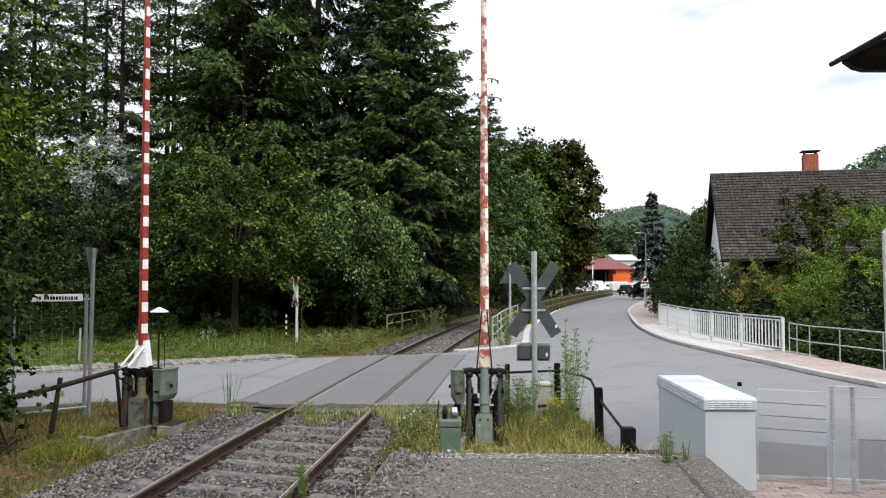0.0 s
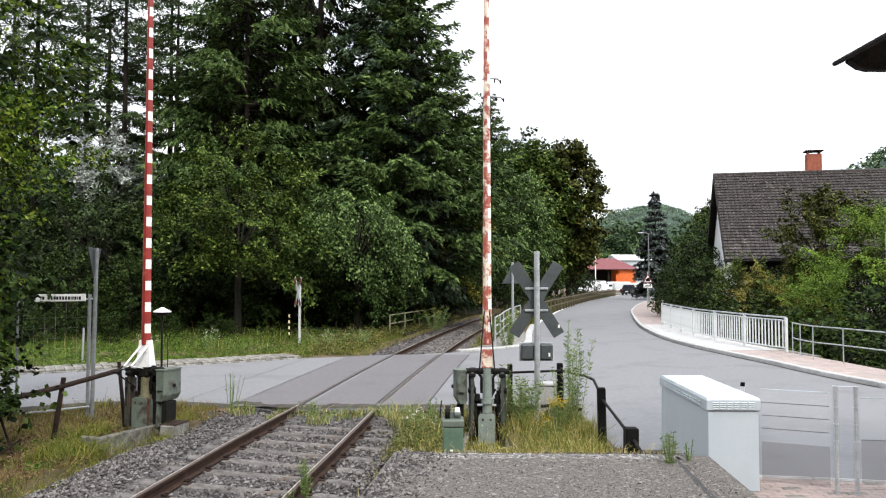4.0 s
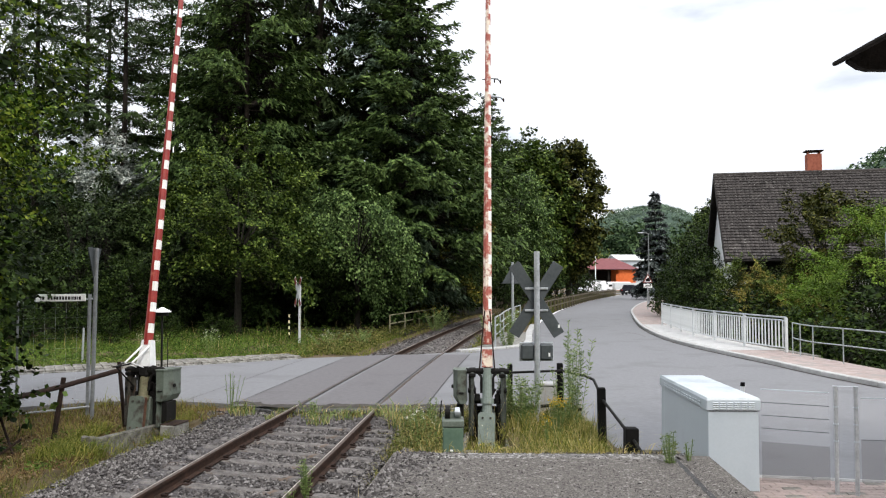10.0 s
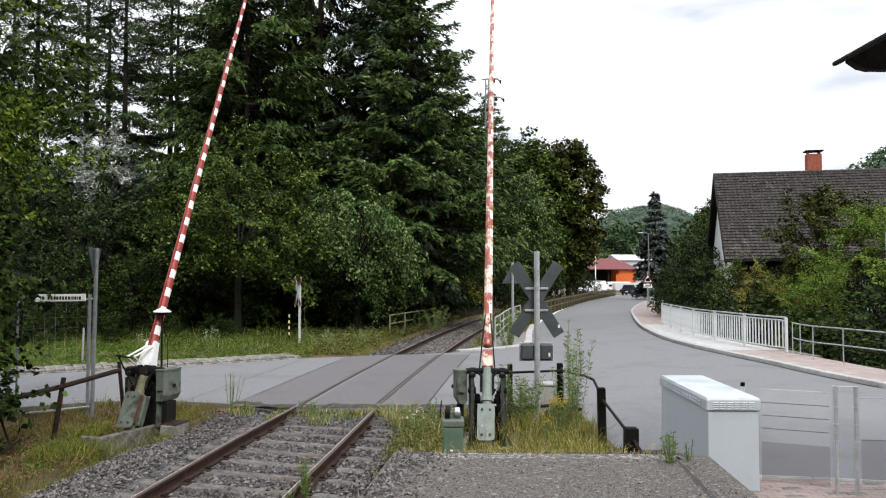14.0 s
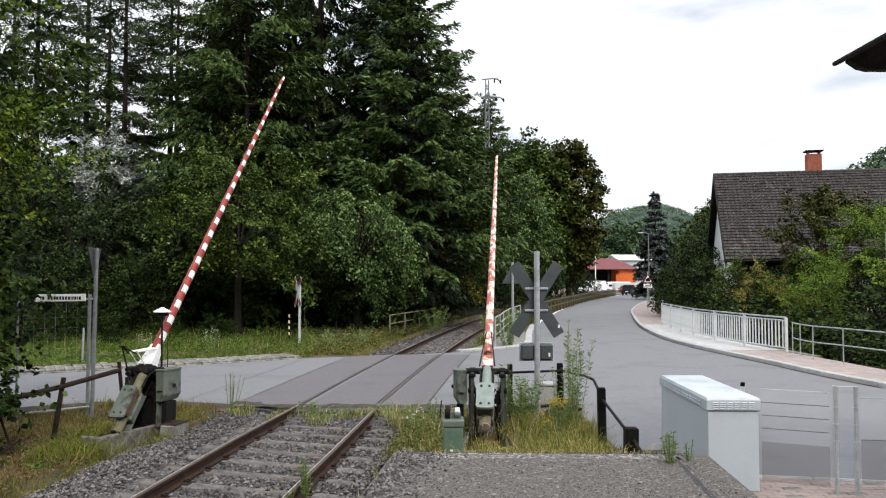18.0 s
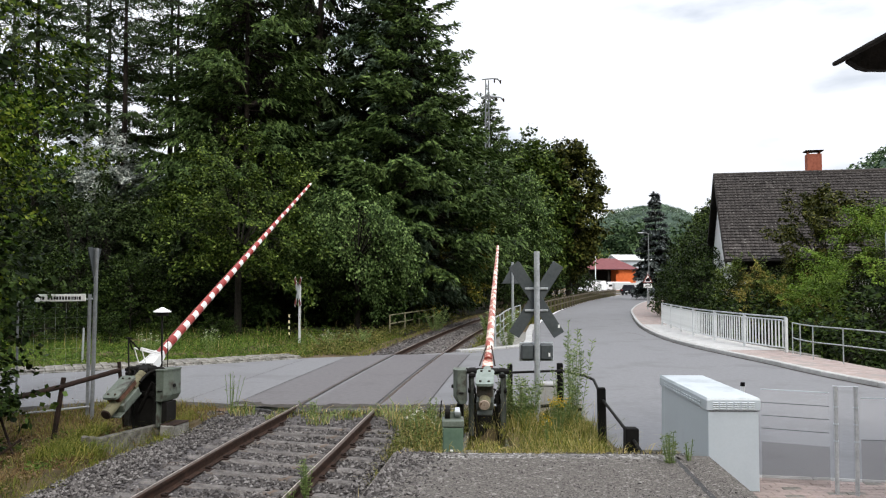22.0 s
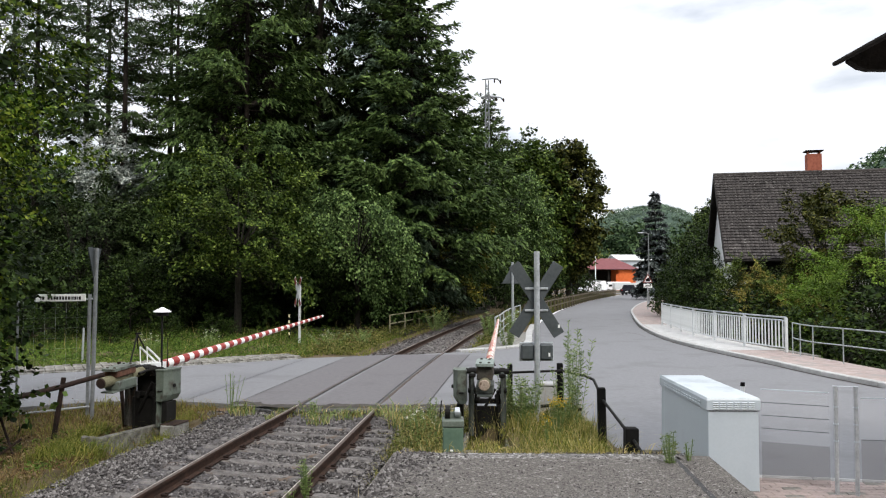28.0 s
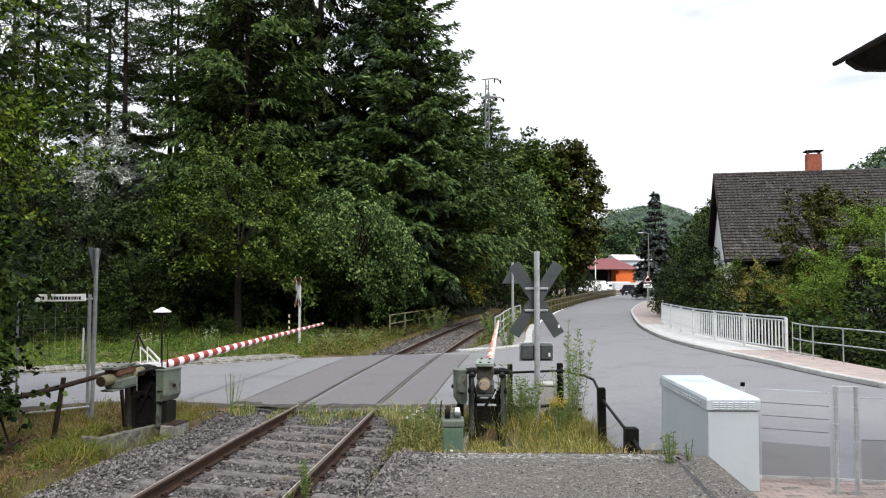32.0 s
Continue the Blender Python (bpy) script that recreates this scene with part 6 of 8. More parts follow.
# ---- distance: wooded hills ----
def hill(name, cx, cy, wx, wy, top, seed, label, crowns=0, size=3.0, leaf=None):
    """A wooded dome; crowns counts the tree tops that stand on its near slope."""
    f = Form()
    nx_, ny_ = 120, 60

    def rise(x, y):
        u, v = (x - cx) / wx, (y - cy) / wy
        dome = max(0, 1 - u * u) ** 0.8 * max(0, 1 - v * v) ** 0.7
        return -1 + dome * top * (0.95 + 0.2 * noise.noise((x * 0.011 + seed, y * 0.011, 0)))
    for j in range(ny_ + 1):
        for i in range(nx_ + 1):
            x, y = cx + (i / nx_ * 2 - 1) * wx, cy + (j / ny_ * 2 - 1) * wy
            f.v.append((x, y, rise(x, y)))
    f.f = [[j * (nx_ + 1) + i, j * (nx_ + 1) + i + 1, (j + 1) * (nx_ + 1) + i + 1, (j + 1) * (nx_ + 1) + i] for j in range(ny_) for i in range(nx_)]
    f.m = [0] * len(f.f)
    root = tagged(solid(name, f, HILL), label, "hill", kind="structure")
    if crowns:
        rng = np.random.default_rng(int(seed * 10))
        px, py = rng.uniform(cx - wx * 0.9, cx + wx * 0.9, crowns), rng.uniform(cy - wy * 0.95, cy + wy * 0.1, crowns)
        pz = np.array([rise(x, y) for x, y in zip(px, py)])
        per = 26
        d = unit(rng.normal(0, 1, (crowns * per, 3)) + np.array([0, 0, 0.5]))
        big = np.repeat(rng.uniform(0.7, 1.4, crowns) * size, per)
        pos = np.repeat(np.stack([px, py, pz + size * 0.6], 1), per, 0) + d * big[:, None] * np.array([0.8, 0.8, 1.1])
        nrm = unit(d + rng.normal(0, 0.3, d.shape))
        axis = unit(np.cross(nrm, rng.normal(0, 1, d.shape)))
        ln = big * rng.uniform(0.22, 0.55, len(big))
        tops = part("tree_tops", soup("tree_tops", leaf_quads(pos, axis, np.cross(nrm, axis), ln, ln * 0.75), leaf or LEAF_FAR), None, root, "green crowns of the hillside woods")
        tagged(tops, kind="stuff")
    return root


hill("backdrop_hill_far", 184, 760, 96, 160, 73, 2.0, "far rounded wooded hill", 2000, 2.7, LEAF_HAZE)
hill("backdrop_hill_right", 290, 420, 140, 150, 83, 5.0, "wooded hill behind the house", 1300, 3.4)
# unseen hill added behind the viewpoint to cut the low sky light
hill("sky_block_hill_behind", 60, -330, 420, 230, 150, 3.0, "unseen hill behind the station, added to block low sky light")
hill("backdrop_hill_left", -160, 420, 260, 180, 60, 9.0, "wooded slope behind the forest")


# ---- trees ----
def across_of(axis, nrm):
    return unit(np.cross(nrm, axis))


def conifer_crown(rng, h, r, low, boughs, twigs, spray, wide, droop=0.3, rise=0.15, taper=0.8, bare=0.35, tiers=0):
    """Layered boughs: each a curved axis with side twigs that hang a little, all set with narrow sprays of needles.
    Returns the sprays, and then the bare dead twigs next to the trunk, coloured near black to deepen the crown's inner
    shade."""
    z0 = low * h + (h * 0.985 - low * h) * (np.arange(boughs) + rng.random(boughs)) / boughs
    if tiers:
        step = (h - low * h) / tiers
        tier = low * h + (np.floor((z0 - low * h) / step) + 0.3 * rng.random(boughs)) * step
        z0 = np.where(z0 < h * 0.86, tier, z0)
    t = (z0 - low * h) / (h - low * h)
    length = (r * (1 - t) ** taper * rng.uniform(0.62, 1.15, boughs) + 0.3) * np.clip(0.7 + t * 5, 0, 1)
    az = np.arange(boughs) * 2.399 + rng.normal(0, 0.35, boughs)
    up = rise + 0.35 * t ** 2 + rng.normal(0, 0.12, boughs)
    sag = droop * rng.uniform(0.5, 1.5, boughs) * (1 - 0.5 * t)
    count = np.maximum((length * twigs).astype(int), 6)
    bi = np.repeat(np.arange(boughs), count)
    n = len(bi)
    s = rng.uniform(0.1, 1.0, n) ** 0.8
    L, A = length[bi], az[bi]
    out = np.stack([np.cos(A), np.sin(A), np.zeros(n)], 1)
    side = np.stack([-np.sin(A), np.cos(A), np.zeros(n)], 1)
    sgn = rng.choice([-1.0, 1.0], n)
    foot = out * (s * L)[:, None]
    foot[:, 2] = z0[bi] + up[bi] * s * L - sag[bi] * s ** 2 * L + 0.14 * sag[bi] * s ** 6 * L
    tl = (0.16 + 0.4 * np.minimum(1.15 - s, s * 1.2) * L) * rng.uniform(0.5, 1.2, n)
    slope = up[bi] - 2 * sag[bi] * s
    way = unit(out * rng.uniform(0.3, 1.0, n)[:, None] + side * (sgn * rng.uniform(0.35, 1.1, n))[:, None] + np.array([0, 0, 1.0]) * (slope * 0.7 - rng.uniform(0.0, 0.75, n) * (0.3 + droop))[:, None])
    k = np.maximum((tl / (spray[0] * 0.42)).astype(int), 2)
    ti = np.repeat(np.arange(n), k)
    m = len(ti)
    q = (np.concatenate([np.arange(c) for c in k]) + rng.random(m)) / k[ti]
    pos = foot[ti] + way[ti] * (q * tl[ti])[:, None]
    pos[:, 2] -= 0.45 * (0.2 + droop) * q ** 2 * tl[ti]
    pos += rng.normal(0, 0.04, (m, 3))
    axis = unit(way[ti] * 0.9 + out[ti] * 0.3 + rng.normal(0, 0.4, (m, 3)) + np.array([0, 0, -0.2 - 0.4 * droop]))
    nrm = unit(np.array([0, 0, 0.75]) + out[ti] * 0.7 + rng.normal(0, 0.5, (m, 3)))
    ac = across_of(axis, nrm)
    dead = s[ti] < bare
    ln, wd = rng.uniform(*spray, m)[:, None], (rng.uniform(*wide, m) * np.where(dead, 0.55, 1.0))[:, None]
    tri = np.stack([pos - axis * ln * 0.35 - ac * wd * 0.5, pos - axis * ln * 0.2 + ac * wd * 0.5, pos + axis * ln * 0.65], 1)
    return np.concatenate([tri[~dead], tri[dead]]), int(dead.sum())


def conifer(name, seed, h, r, low, boughs, twigs, mat, label, bark=None, group="", spray=(0.2, 0.4), wide=(0.06, 0.11), trunk=1.0, **kw):
    rng = np.random.default_rng(seed)
    root = thing(name, Matrix(), label, "tree", group)
    tr = Form()
    tr.rod((0, 0, -0.4), (0.05, 0, h * 0.5), (h * 0.01 + 0.06) * trunk, h * 0.007 * trunk, 9)
    tr.rod((0.05, 0, h * 0.5), (0, 0, h * 0.985), h * 0.007 * trunk, 0.02, 9)
    part("trunk", tr, bark or BARK, root, "straight brown trunk")
    for k in range(22):
        z = h * (low * 0.6 + (0.9 - low * 0.6) * k / 22)
        a = k * 2.4
        ln = r * (1 - z / h) * 0.85 + 0.2
        part("limb", Form().rod((0, 0, z), (ln * math.cos(a), ln * math.sin(a), z + ln * 0.05), 0.035, 0.01, 4, False), bark or BARK, root)
    tri, dead = conifer_crown(rng, h, r, low, boughs, twigs, spray, wide, **kw)
    # inner twigs take the dark bark colour, painting shade into the crown
    part("crown", soup("crown", tri, [mat, BARK], dead), None, root)
    return root


def broad_crown(rng, h, r, low, boughs, leaves, size, lean=0.0, hang=0.0, lobes=0, per=5, plume=0.34, ragged=1.0):
    """Flat leafy plumes on the boughs' ends, in a ragged outline with gaps; the leaves lie in loose layers. Returns the
    leaves, then the count of bare inner twigs among them, which are coloured dark to deepen the crown's inner shade,
    and the boughs' ends."""
    zc, rz = (h + low) / 2, (h - low) / 2
    d = unit(rng.normal(0, 1, (boughs, 3)))
    reach = rng.uniform(0.74, 1.06, boughs) * np.where(rng.random(boughs) < 0.33, 0.68, 1)
    reach = 1 - (1 - reach) * ragged
    tip = d * reach[:, None] * np.array([r, r, rz])
    tip[:, :2] *= (1 - 0.22 * np.clip(tip[:, 2] / rz, 0, 1))[:, None]
    tip[:, 2] += zc
    bi = np.repeat(np.arange(boughs), per)
    n = len(bi)
    s = rng.uniform(0.8, 1.0, n)
    base = np.stack([np.zeros(boughs), np.zeros(boughs), low + (tip[:, 2] - low) * 0.55], 1)
    foot = base[bi] + (tip - base)[bi] * s[:, None] + rng.normal(0, 0.05 * r, (n, 3))
    way = unit(d[bi] * np.array([1, 1, 0.6]) * 0.8 + rng.normal(0, 0.5, (n, 3)) + np.array([0, 0, 0.3 - hang]))
    sl = r * plume * rng.uniform(0.5, 1.15, n)
    pn = unit(d[bi] * 0.45 + np.array([0, 0, 0.85]) + rng.normal(0, 0.25, (n, 3)))
    ps = across_of(way, pn)
    pick = rng.choice(n, leaves, p=sl ** 2 / (sl ** 2).sum())
    q = rng.random(leaves) ** 0.8
    lat = rng.uniform(-0.5, 0.5, leaves) * (0.25 + 1.1 * q * (1.25 - q)) * sl[pick]
    pos = foot[pick] + way[pick] * (q * sl[pick])[:, None] + ps[pick] * lat[:, None] + rng.normal(0, 0.45, (leaves, 3)) * size
    pos[:, 2] -= (0.25 + hang) * (0.5 * q ** 2 * sl[pick] + 0.8 * np.abs(lat))
    nrm = unit(pn[pick] + rng.normal(0, 0.55, (leaves, 3)))
    axis = unit(np.cross(nrm, rng.normal(0, 1, (leaves, 3))) + way[pick] * 0.4 + np.array([0, 0, -0.3 - hang]))
    ac = across_of(axis, nrm)
    ln = rng.uniform(size * 0.6, size * 1.4, leaves)
    bare = int(leaves * 0.12)
    ln[-bare:] *= 1.8
    wd = ln * rng.uniform(0.5, 0.85, leaves)
    wd[-bare:] *= 0.12
    pos[-bare:] = base[bi[pick[-bare:]]] + (pos[-bare:] - base[bi[pick[-bare:]]]) * rng.uniform(0.35, 0.8, bare)[:, None]
    pos[:, 0] += lean * (pos[:, 2] - low)
    if not lobes:
        return leaf_quads(pos, axis, ac, ln, wd), bare, tip
    # lobed leaves: points and notches in turn round the stalk
    rim = []
    for g, rad in ((180, 0.2), (120, 0.45), (70, 0.62), (38, 0.36), (0, 0.74), (-38, 0.36), (-70, 0.62), (-120, 0.45)):
        rim.append(pos + axis * (ln * rad * math.cos(radians(g)))[:, None] + ac * (wd * 1.4 * rad * math.sin(radians(g)))[:, None])
    return np.stack(rim, 1), bare, tip


def broadleaf(name, seed, h, r, low, clumps, leaves, size, mat, label, category="tree", bark=None, group="", stem=0.02, lean=0.0, limbs=12, **kw):
    rng = np.random.default_rng(seed)
    root = thing(name, Matrix(), label, category, group)
    q, bare, c = broad_crown(rng, h, r, low, clumps, leaves, size, lean, **kw)
    tr = Form()
    fork = low + (h - low) * 0.3
    tr.rod((0, 0, -0.3), (lean * 0.2, 0, fork * 0.6), h * stem, h * stem * 0.75, 9)
    tr.rod((lean * 0.2, 0, fork * 0.6), (lean, 0, fork), h * stem * 0.75, h * stem * 0.55, 9)
    part("trunk", tr, bark or BARK_GREY, root, "grey-brown trunk")
    for p in c[:limbs]:
        lim = Form()
        mid = Vector((p[0] * 0.45 + lean, p[1] * 0.45, fork + (p[2] - fork) * 0.5 + 0.1))
        lim.rod((lean, 0, fork * 0.9), mid, h * stem * 0.3, h * stem * 0.18, 5, False)
        lim.rod(mid, (p[0] * 0.9 + lean * (p[2] - low), p[1] * 0.9, fork + (p[2] - fork) * 0.9), h * stem * 0.18, 0.01, 5, False)
        part("limb", lim, bark or BARK_GREY, root)
    # bare inner twigs in dark bark colour paint the crown's inner shade
    part("crown", soup("crown", q, [mat, bark or BARK_GREY], bare), None, root)
    return root


def place(root, x, y, z=0.0, turn=0.0, size=1.0, tall=None):
    root.matrix_basis = pose(x, y, z, 0, 0, turn)
    root.scale = (size, size, size * (tall or 1))
    return root


def again(root, x, y, z=0.0, turn=0.0, size=1.0, label=""):
    o = copy_thing(root, pose(x, y, z, 0, 0, turn))
    o.scale = (size, size, size)
    if label:
        o["label"] = label
    return o


FOREST = "forest conifers"
fir_a = conifer("fir", 11, 26, 6.4, 0.05, 270, 11.0, NEEDLE, "tall green fir with broad layered boughs", group=FOREST, spray=(0.19, 0.42), wide=(0.085, 0.155), droop=0.42, rise=0.3, trunk=0.6)
fir_b = conifer("fir", 12, 21.0, 6.4, 0.12, 280, 11.0, NEEDLE, "dense green fir with sweeping boughs at the forest edge", group=FOREST, spray=(0.19, 0.42), wide=(0.085, 0.155), droop=0.28, rise=0.3, taper=0.95, trunk=0.6)
spruce_g = conifer("spruce", 13, 24, 4.6, 0.05, 260, 12.0, NEEDLE_GREY, "tall grey-green spruce in the forest edge", group=FOREST, spray=(0.16, 0.36), wide=(0.07, 0.125), droop=0.35, rise=0.12)
spruce_d = conifer("spruce", 15, 28, 5.2, 0.04, 260, 10.0, NEEDLE_DARK, "very tall dark spruce with hanging twigs", group=FOREST, spray=(0.25, 0.6), wide=(0.1, 0.19), droop=0.75, rise=0.2)
pine = conifer("larch", 14, 25, 5.0, 0.12, 104, 9.0, NEEDLE_LARCH, "tall thin larch with open airy branches", group=FOREST, spray=(0.16, 0.34), wide=(0.055, 0.095), droop=0.25, rise=0.12, taper=0.45, trunk=0.75, bare=0.25)
place(fir_b, -1.75, 41.5, 0.1, 20, 1.04)
place(fir_a, -10.2, 39.5, 0.1, 80)
place(spruce_g, -3.3, 42.6, 0.1, 140, 1.08)
place(spruce_d, -7.0, 43.5, 0.1, 200)
again(fir_a, -12.2, 45.5, 0.1, 260, 0.86)
again(spruce_d, -12.6, 47.5, 0.1, 40, 0.9)
again(spruce_d, -2.0, 47.0, 0.2, 10, 0.76)
again(spruce_d, -9.4, 48.0, 0.2, 300, 1.0)
again(spruce_d, -3.6, 50.0, 0.2, 30, 1.02)
again(fir_b, 0.9, 55.0, 0.2, 120, 0.84)
again(fir_b, 4.9, 78.0, 0.2, 220, 1.02)
again(spruce_d, 5.2, 92, 0, 70, 0.9, "dark spruce behind the lattice mast")
place(pine, -17.6, 42, 0.1, 0)
again(pine, -20.4, 43.5, 0.1, 90, 1.05)
again(pine, -24.0, 45, 0.1, 170, 1.1)
again(pine, -16.4, 47, 0.1, 250, 1.0)
again(pine, -22.4, 51, 0.1, 130, 1.1)
again(pine, -19.0, 53, 0.1, 75, 1.15)
again(pine, -30.5, 54, 0.1, 230, 1.2)
again(spruce_d, -30, 53, 0.2, 20, 0.7)
again(spruce_g, -23, 62, 0.2, 60, 0.42)
again(spruce_g, -29, 64, 0.2, 160, 0.44)

maple = broadleaf("maple_tree", 21, 8.5, 3.0, 1.9, 56, 30000, 0.12, LEAF_MID, "leafy maple with a full green crown at the verge", plume=0.44)
place(maple, -8.4, 31.5, 0, 40)
pale = broadleaf("pale_tree", 28, 7.0, 3.0, 2.2, 48, 25000, 0.125, LEAF_PALE, "pale green leafy tree in front of the conifers", hang=0.6, plume=0.42)
place(pale, -3.9, 35.0, 0, 150)
again(pale, 4.6, 71, 0, 60, 1.85, "pale ivy-grown tree beside the track")
again(pine, -15.4, 51, 0.1, 310, 1.05)
bushy = broadleaf("shrub", 22, 5.6, 3.0, 0.3, 60, 20000, 0.11, LEAF_OLIVE, "soft olive green willow bush behind the verge", "shrub")
place(bushy, -15.6, 33, 0, 0, 1.2)
again(bushy, -20.5, 35, 0, 100, 1.2)
again(bushy, -12.6, 35, 0, 200, 1.1)
poplar = broadleaf("silver_poplar", 23, 10.2, 2.0, 6.0, 60, 13000, 0.13, LEAF_SILVER, "pale silver-leaved poplar among the trees")
place(poplar, -17.5, 40, 0, 0)
dark_tree = broadleaf("broadleaf_tree", 24, 11.5, 3.6, 0.8, 60, 13000, 0.215, LEAF, "dense dark green tree beside the track")
place(dark_tree, 0.6, 55, 0, 0)
again(dark_tree, 3.8, 66, 0, 130, 1.0)
again(dark_tree, -1.6, 47, 0, 220, 0.72)
again(dark_tree, 6.2, 76, 0, 260, 1.15)
round_tree = broadleaf("rounded_tree", 38, 18.6, 5.6, 1.4, 190, 18000, 0.46, LEAF_MID, "large rounded green tree by the road", plume=0.3, ragged=0.45)
place(round_tree, 10.0, 90, 0, 0)
again(round_tree, 7.4, 86, 0, 200, 0.9)
again(round_tree, 11.6, 99, 0, 45, 1.12)
chestnut = broadleaf("chestnut_tree", 25, 18.8, 4.1, 3.0, 210, 26000, 0.42, LEAF_AUTUMN, "large rounded tree with browning leaves by the road", plume=0.3, ragged=0.4)
place(chestnut, 15.05, 92, 0, 0, 1.02)
again(chestnut, 13.2, 95, -1.0, 130, 0.9)
autumn = broadleaf("turning_tree", 26, 9, 2.2, 0.6, 50, 12000, 0.17, LEAF_YELLOW, "slender tree with yellowing leaves beside the track")
place(autumn, -1.2, 43.0, 0, 0, 0.75)
again(autumn, 1.4, 50.5, 0, 100, 0.95)
near_maple = broadleaf("near_maple", 27, 9.6, 2.15, 2.3, 130, 42000, 0.053, LEAF_MAPLE, "bright green maple overhanging the trackside verge", stem=0.012, lobes=5, per=7)
place(near_maple, -7.2, 10.5, -0.2, 30)
# dark tree added behind the maple to give its crown a shaded inside
back_tree = broadleaf("backing_tree", 47, 9.0, 2.5, 3.1, 60, 9000, 0.13, LEAF, "dense dark green tree added behind the maple to deepen its shade", stem=0.012)
place(back_tree, -8.5, 12.2, -0.3, 75)

blue = conifer("blue_spruce", 31, 13.4, 3.05, 0.06, 270, 14, NEEDLE_BLUE, "blue-green spruce behind the village road", droop=0.25, rise=0.1, taper=0.95, spray=(0.3, 0.6), wide=(0.16, 0.28), tiers=17)
place(blue, 26.3, 95, 0, 0)
hedge = broadleaf("hedge_tree", 32, 6.6, 2.8, 0.1, 90, 8000, 0.18, LEAF, "dense green hedge tree beside the road", group="hedge trees")
place(hedge, 17.9, 52, 0, 0, 0.95)
again(hedge, 15.4, 46, -0.2, 90, 0.72)
again(hedge, 21, 61, 0, 190, 1.1)
again(hedge, 14.0, 41.5, -0.5, 10, 0.6)
again(hedge, 14.3, 47.5, -0.1, 60, 0.5)
again(hedge, 16.6, 55, -0.1, 160, 0.55)
again(round_tree, 36.4, 104, 0, 20, 0.68, "dark green tree behind the hedge")
again(round_tree, 39.0, 107, 0, 320, 0.76, "tall dark green tree behind the hedge")
again(round_tree, 42.0, 110, 0, 120, 0.65, "dark green tree behind the hedge")
again(dark_tree, 27, 76, 0, 220, 0.85, "dark green tree behind the hedge")
gold = broadleaf("golden_shrub", 37, 3.6, 1.6, 0.1, 40, 13000, 0.062, LEAF_GOLD, "golden yellow garden shrub before the house", "shrub")
place(gold, 14.6, 35.6, -0.4, 0)
again(gold, 16.4, 35.2, -0.5, 90, 0.9)
golden = broadleaf("garden_shrub", 33, 3.8, 1.7, 0.1, 50, 18000, 0.066, LEAF_LIGHT, "yellow-green garden shrub before the house", "shrub", group="garden shrubs")
place(golden, 14.3, 36.5, -0.3, 0)
again(golden, 15.9, 37, -0.3, 80, 0.85)
bank_tree = broadleaf("bank_tree", 43, 6.4, 2.7, 0.4, 26, 26000, 0.085, LEAF_GARDEN, "broad yellow-green tree on the stream bank", plume=0.6, per=4)
place(bank_tree, 16.9, 29.4, -1.6, 20)
again(bank_tree, 18.8, 33.0, -1.5, 140, 1.0)
again(bank_tree, 15.3, 30.6, -1.7, 250, 0.68)
for x, y, sc, a in ((15.2, 39.6, 0.55, 20), (20.0, 37.4, 0.6, 310), (18.5, 36.9, 0.5, 170), (16.3, 38.6, 0.55, 30), (18.7, 39.2, 0.62, 140), (20.9, 38.6, 0.66, 250), (15.0, 24.4, 0.36, 200)):
    again(hedge, x, y, -0.9, a, sc, "dark green bush before the house wall")
garden = broadleaf("garden_tree", 34, 7.5, 2.3, 1.2, 70, 26000, 0.12, LEAF_AUTUMN, "dark olive garden tree before the tiled roof")
place(garden, 18.0, 36.3, -0.3, 0)
for x, y, sc, a in ((-16.6, 30.6, 0.62, 40), (-14.4, 29.4, 0.55, 110), (-18.6, 29.6, 0.7, 170), (-12.6, 31.0, 0.5, 260), (-20.5, 28.0, 0.7, 330)):
    again(hedge, x, y, 0, a, sc, "dark green bush at the far verge")
again(hedge, -7.75, 11.3, -0.3, 70, 0.62, "dark green bush beneath the maple")
bank = broadleaf("bank_shrub", 35, 2.6, 1.5, 0.0, 40, 2600, 0.135, LEAF, "dark green shrub on the stream bank", "shrub", group="bank shrubs")
place(bank, 12.9, 21.5, -1.6, 0)
for x, y, s, a in ((13.2, 18.6, 1.1, 60), (12.8, 24.6, 1.0, 120), (12.4, 28.5, 1.1, 200), (12.5, 32.5, 1.2, 260), (13.0, 36.5, 1.1, 300), (14.8, 22.5, 1.3, 30), (14.6, 26.6, 1.3, 160)):
    again(bank, x, y, -1.6 if s < 1.15 else -1.4, a, s)
for x, y, sc, a in ((-14.5, 34.5, 1.0, 10), (-12.0, 33.2, 0.8, 70), (-9.6, 34.6, 1.0, 130), (-1.9, 45.5, 1.1, 90), (0.4, 51.5, 1.2, 150), (2.6, 60.5, 1.2, 210),
                    (4.8, 56.5, 0.8, 30), (6.6, 63.0, 1.0, 100), (9.4, 74.0, 1.2, 170), (12.0, 82.0, 1.3, 230), (16.8, 97.0, 1.4, 300), (20.5, 109.0, 1.3, 40)):
    again(bank, x, y, -0.05, a, sc, "dark green undergrowth shrub beside the track")
wood = broadleaf("far_tree", 36, 15, 6.0, 1.0, 90, 2800, 0.72, LEAF_FAR, "distant green tree of the valley woods", group="valley woods", limbs=3)
place(wood, 62, 282, 0, 0, 1.5)
bright = broadleaf("far_bush", 39, 9, 5.0, 0.5, 60, 2200, 0.6, LEAF_LIGHT, "distant bright green bush behind the red-roofed shed", group="valley woods", limbs=3)
place(bright, 52, 254, 0, 0, 1.3)
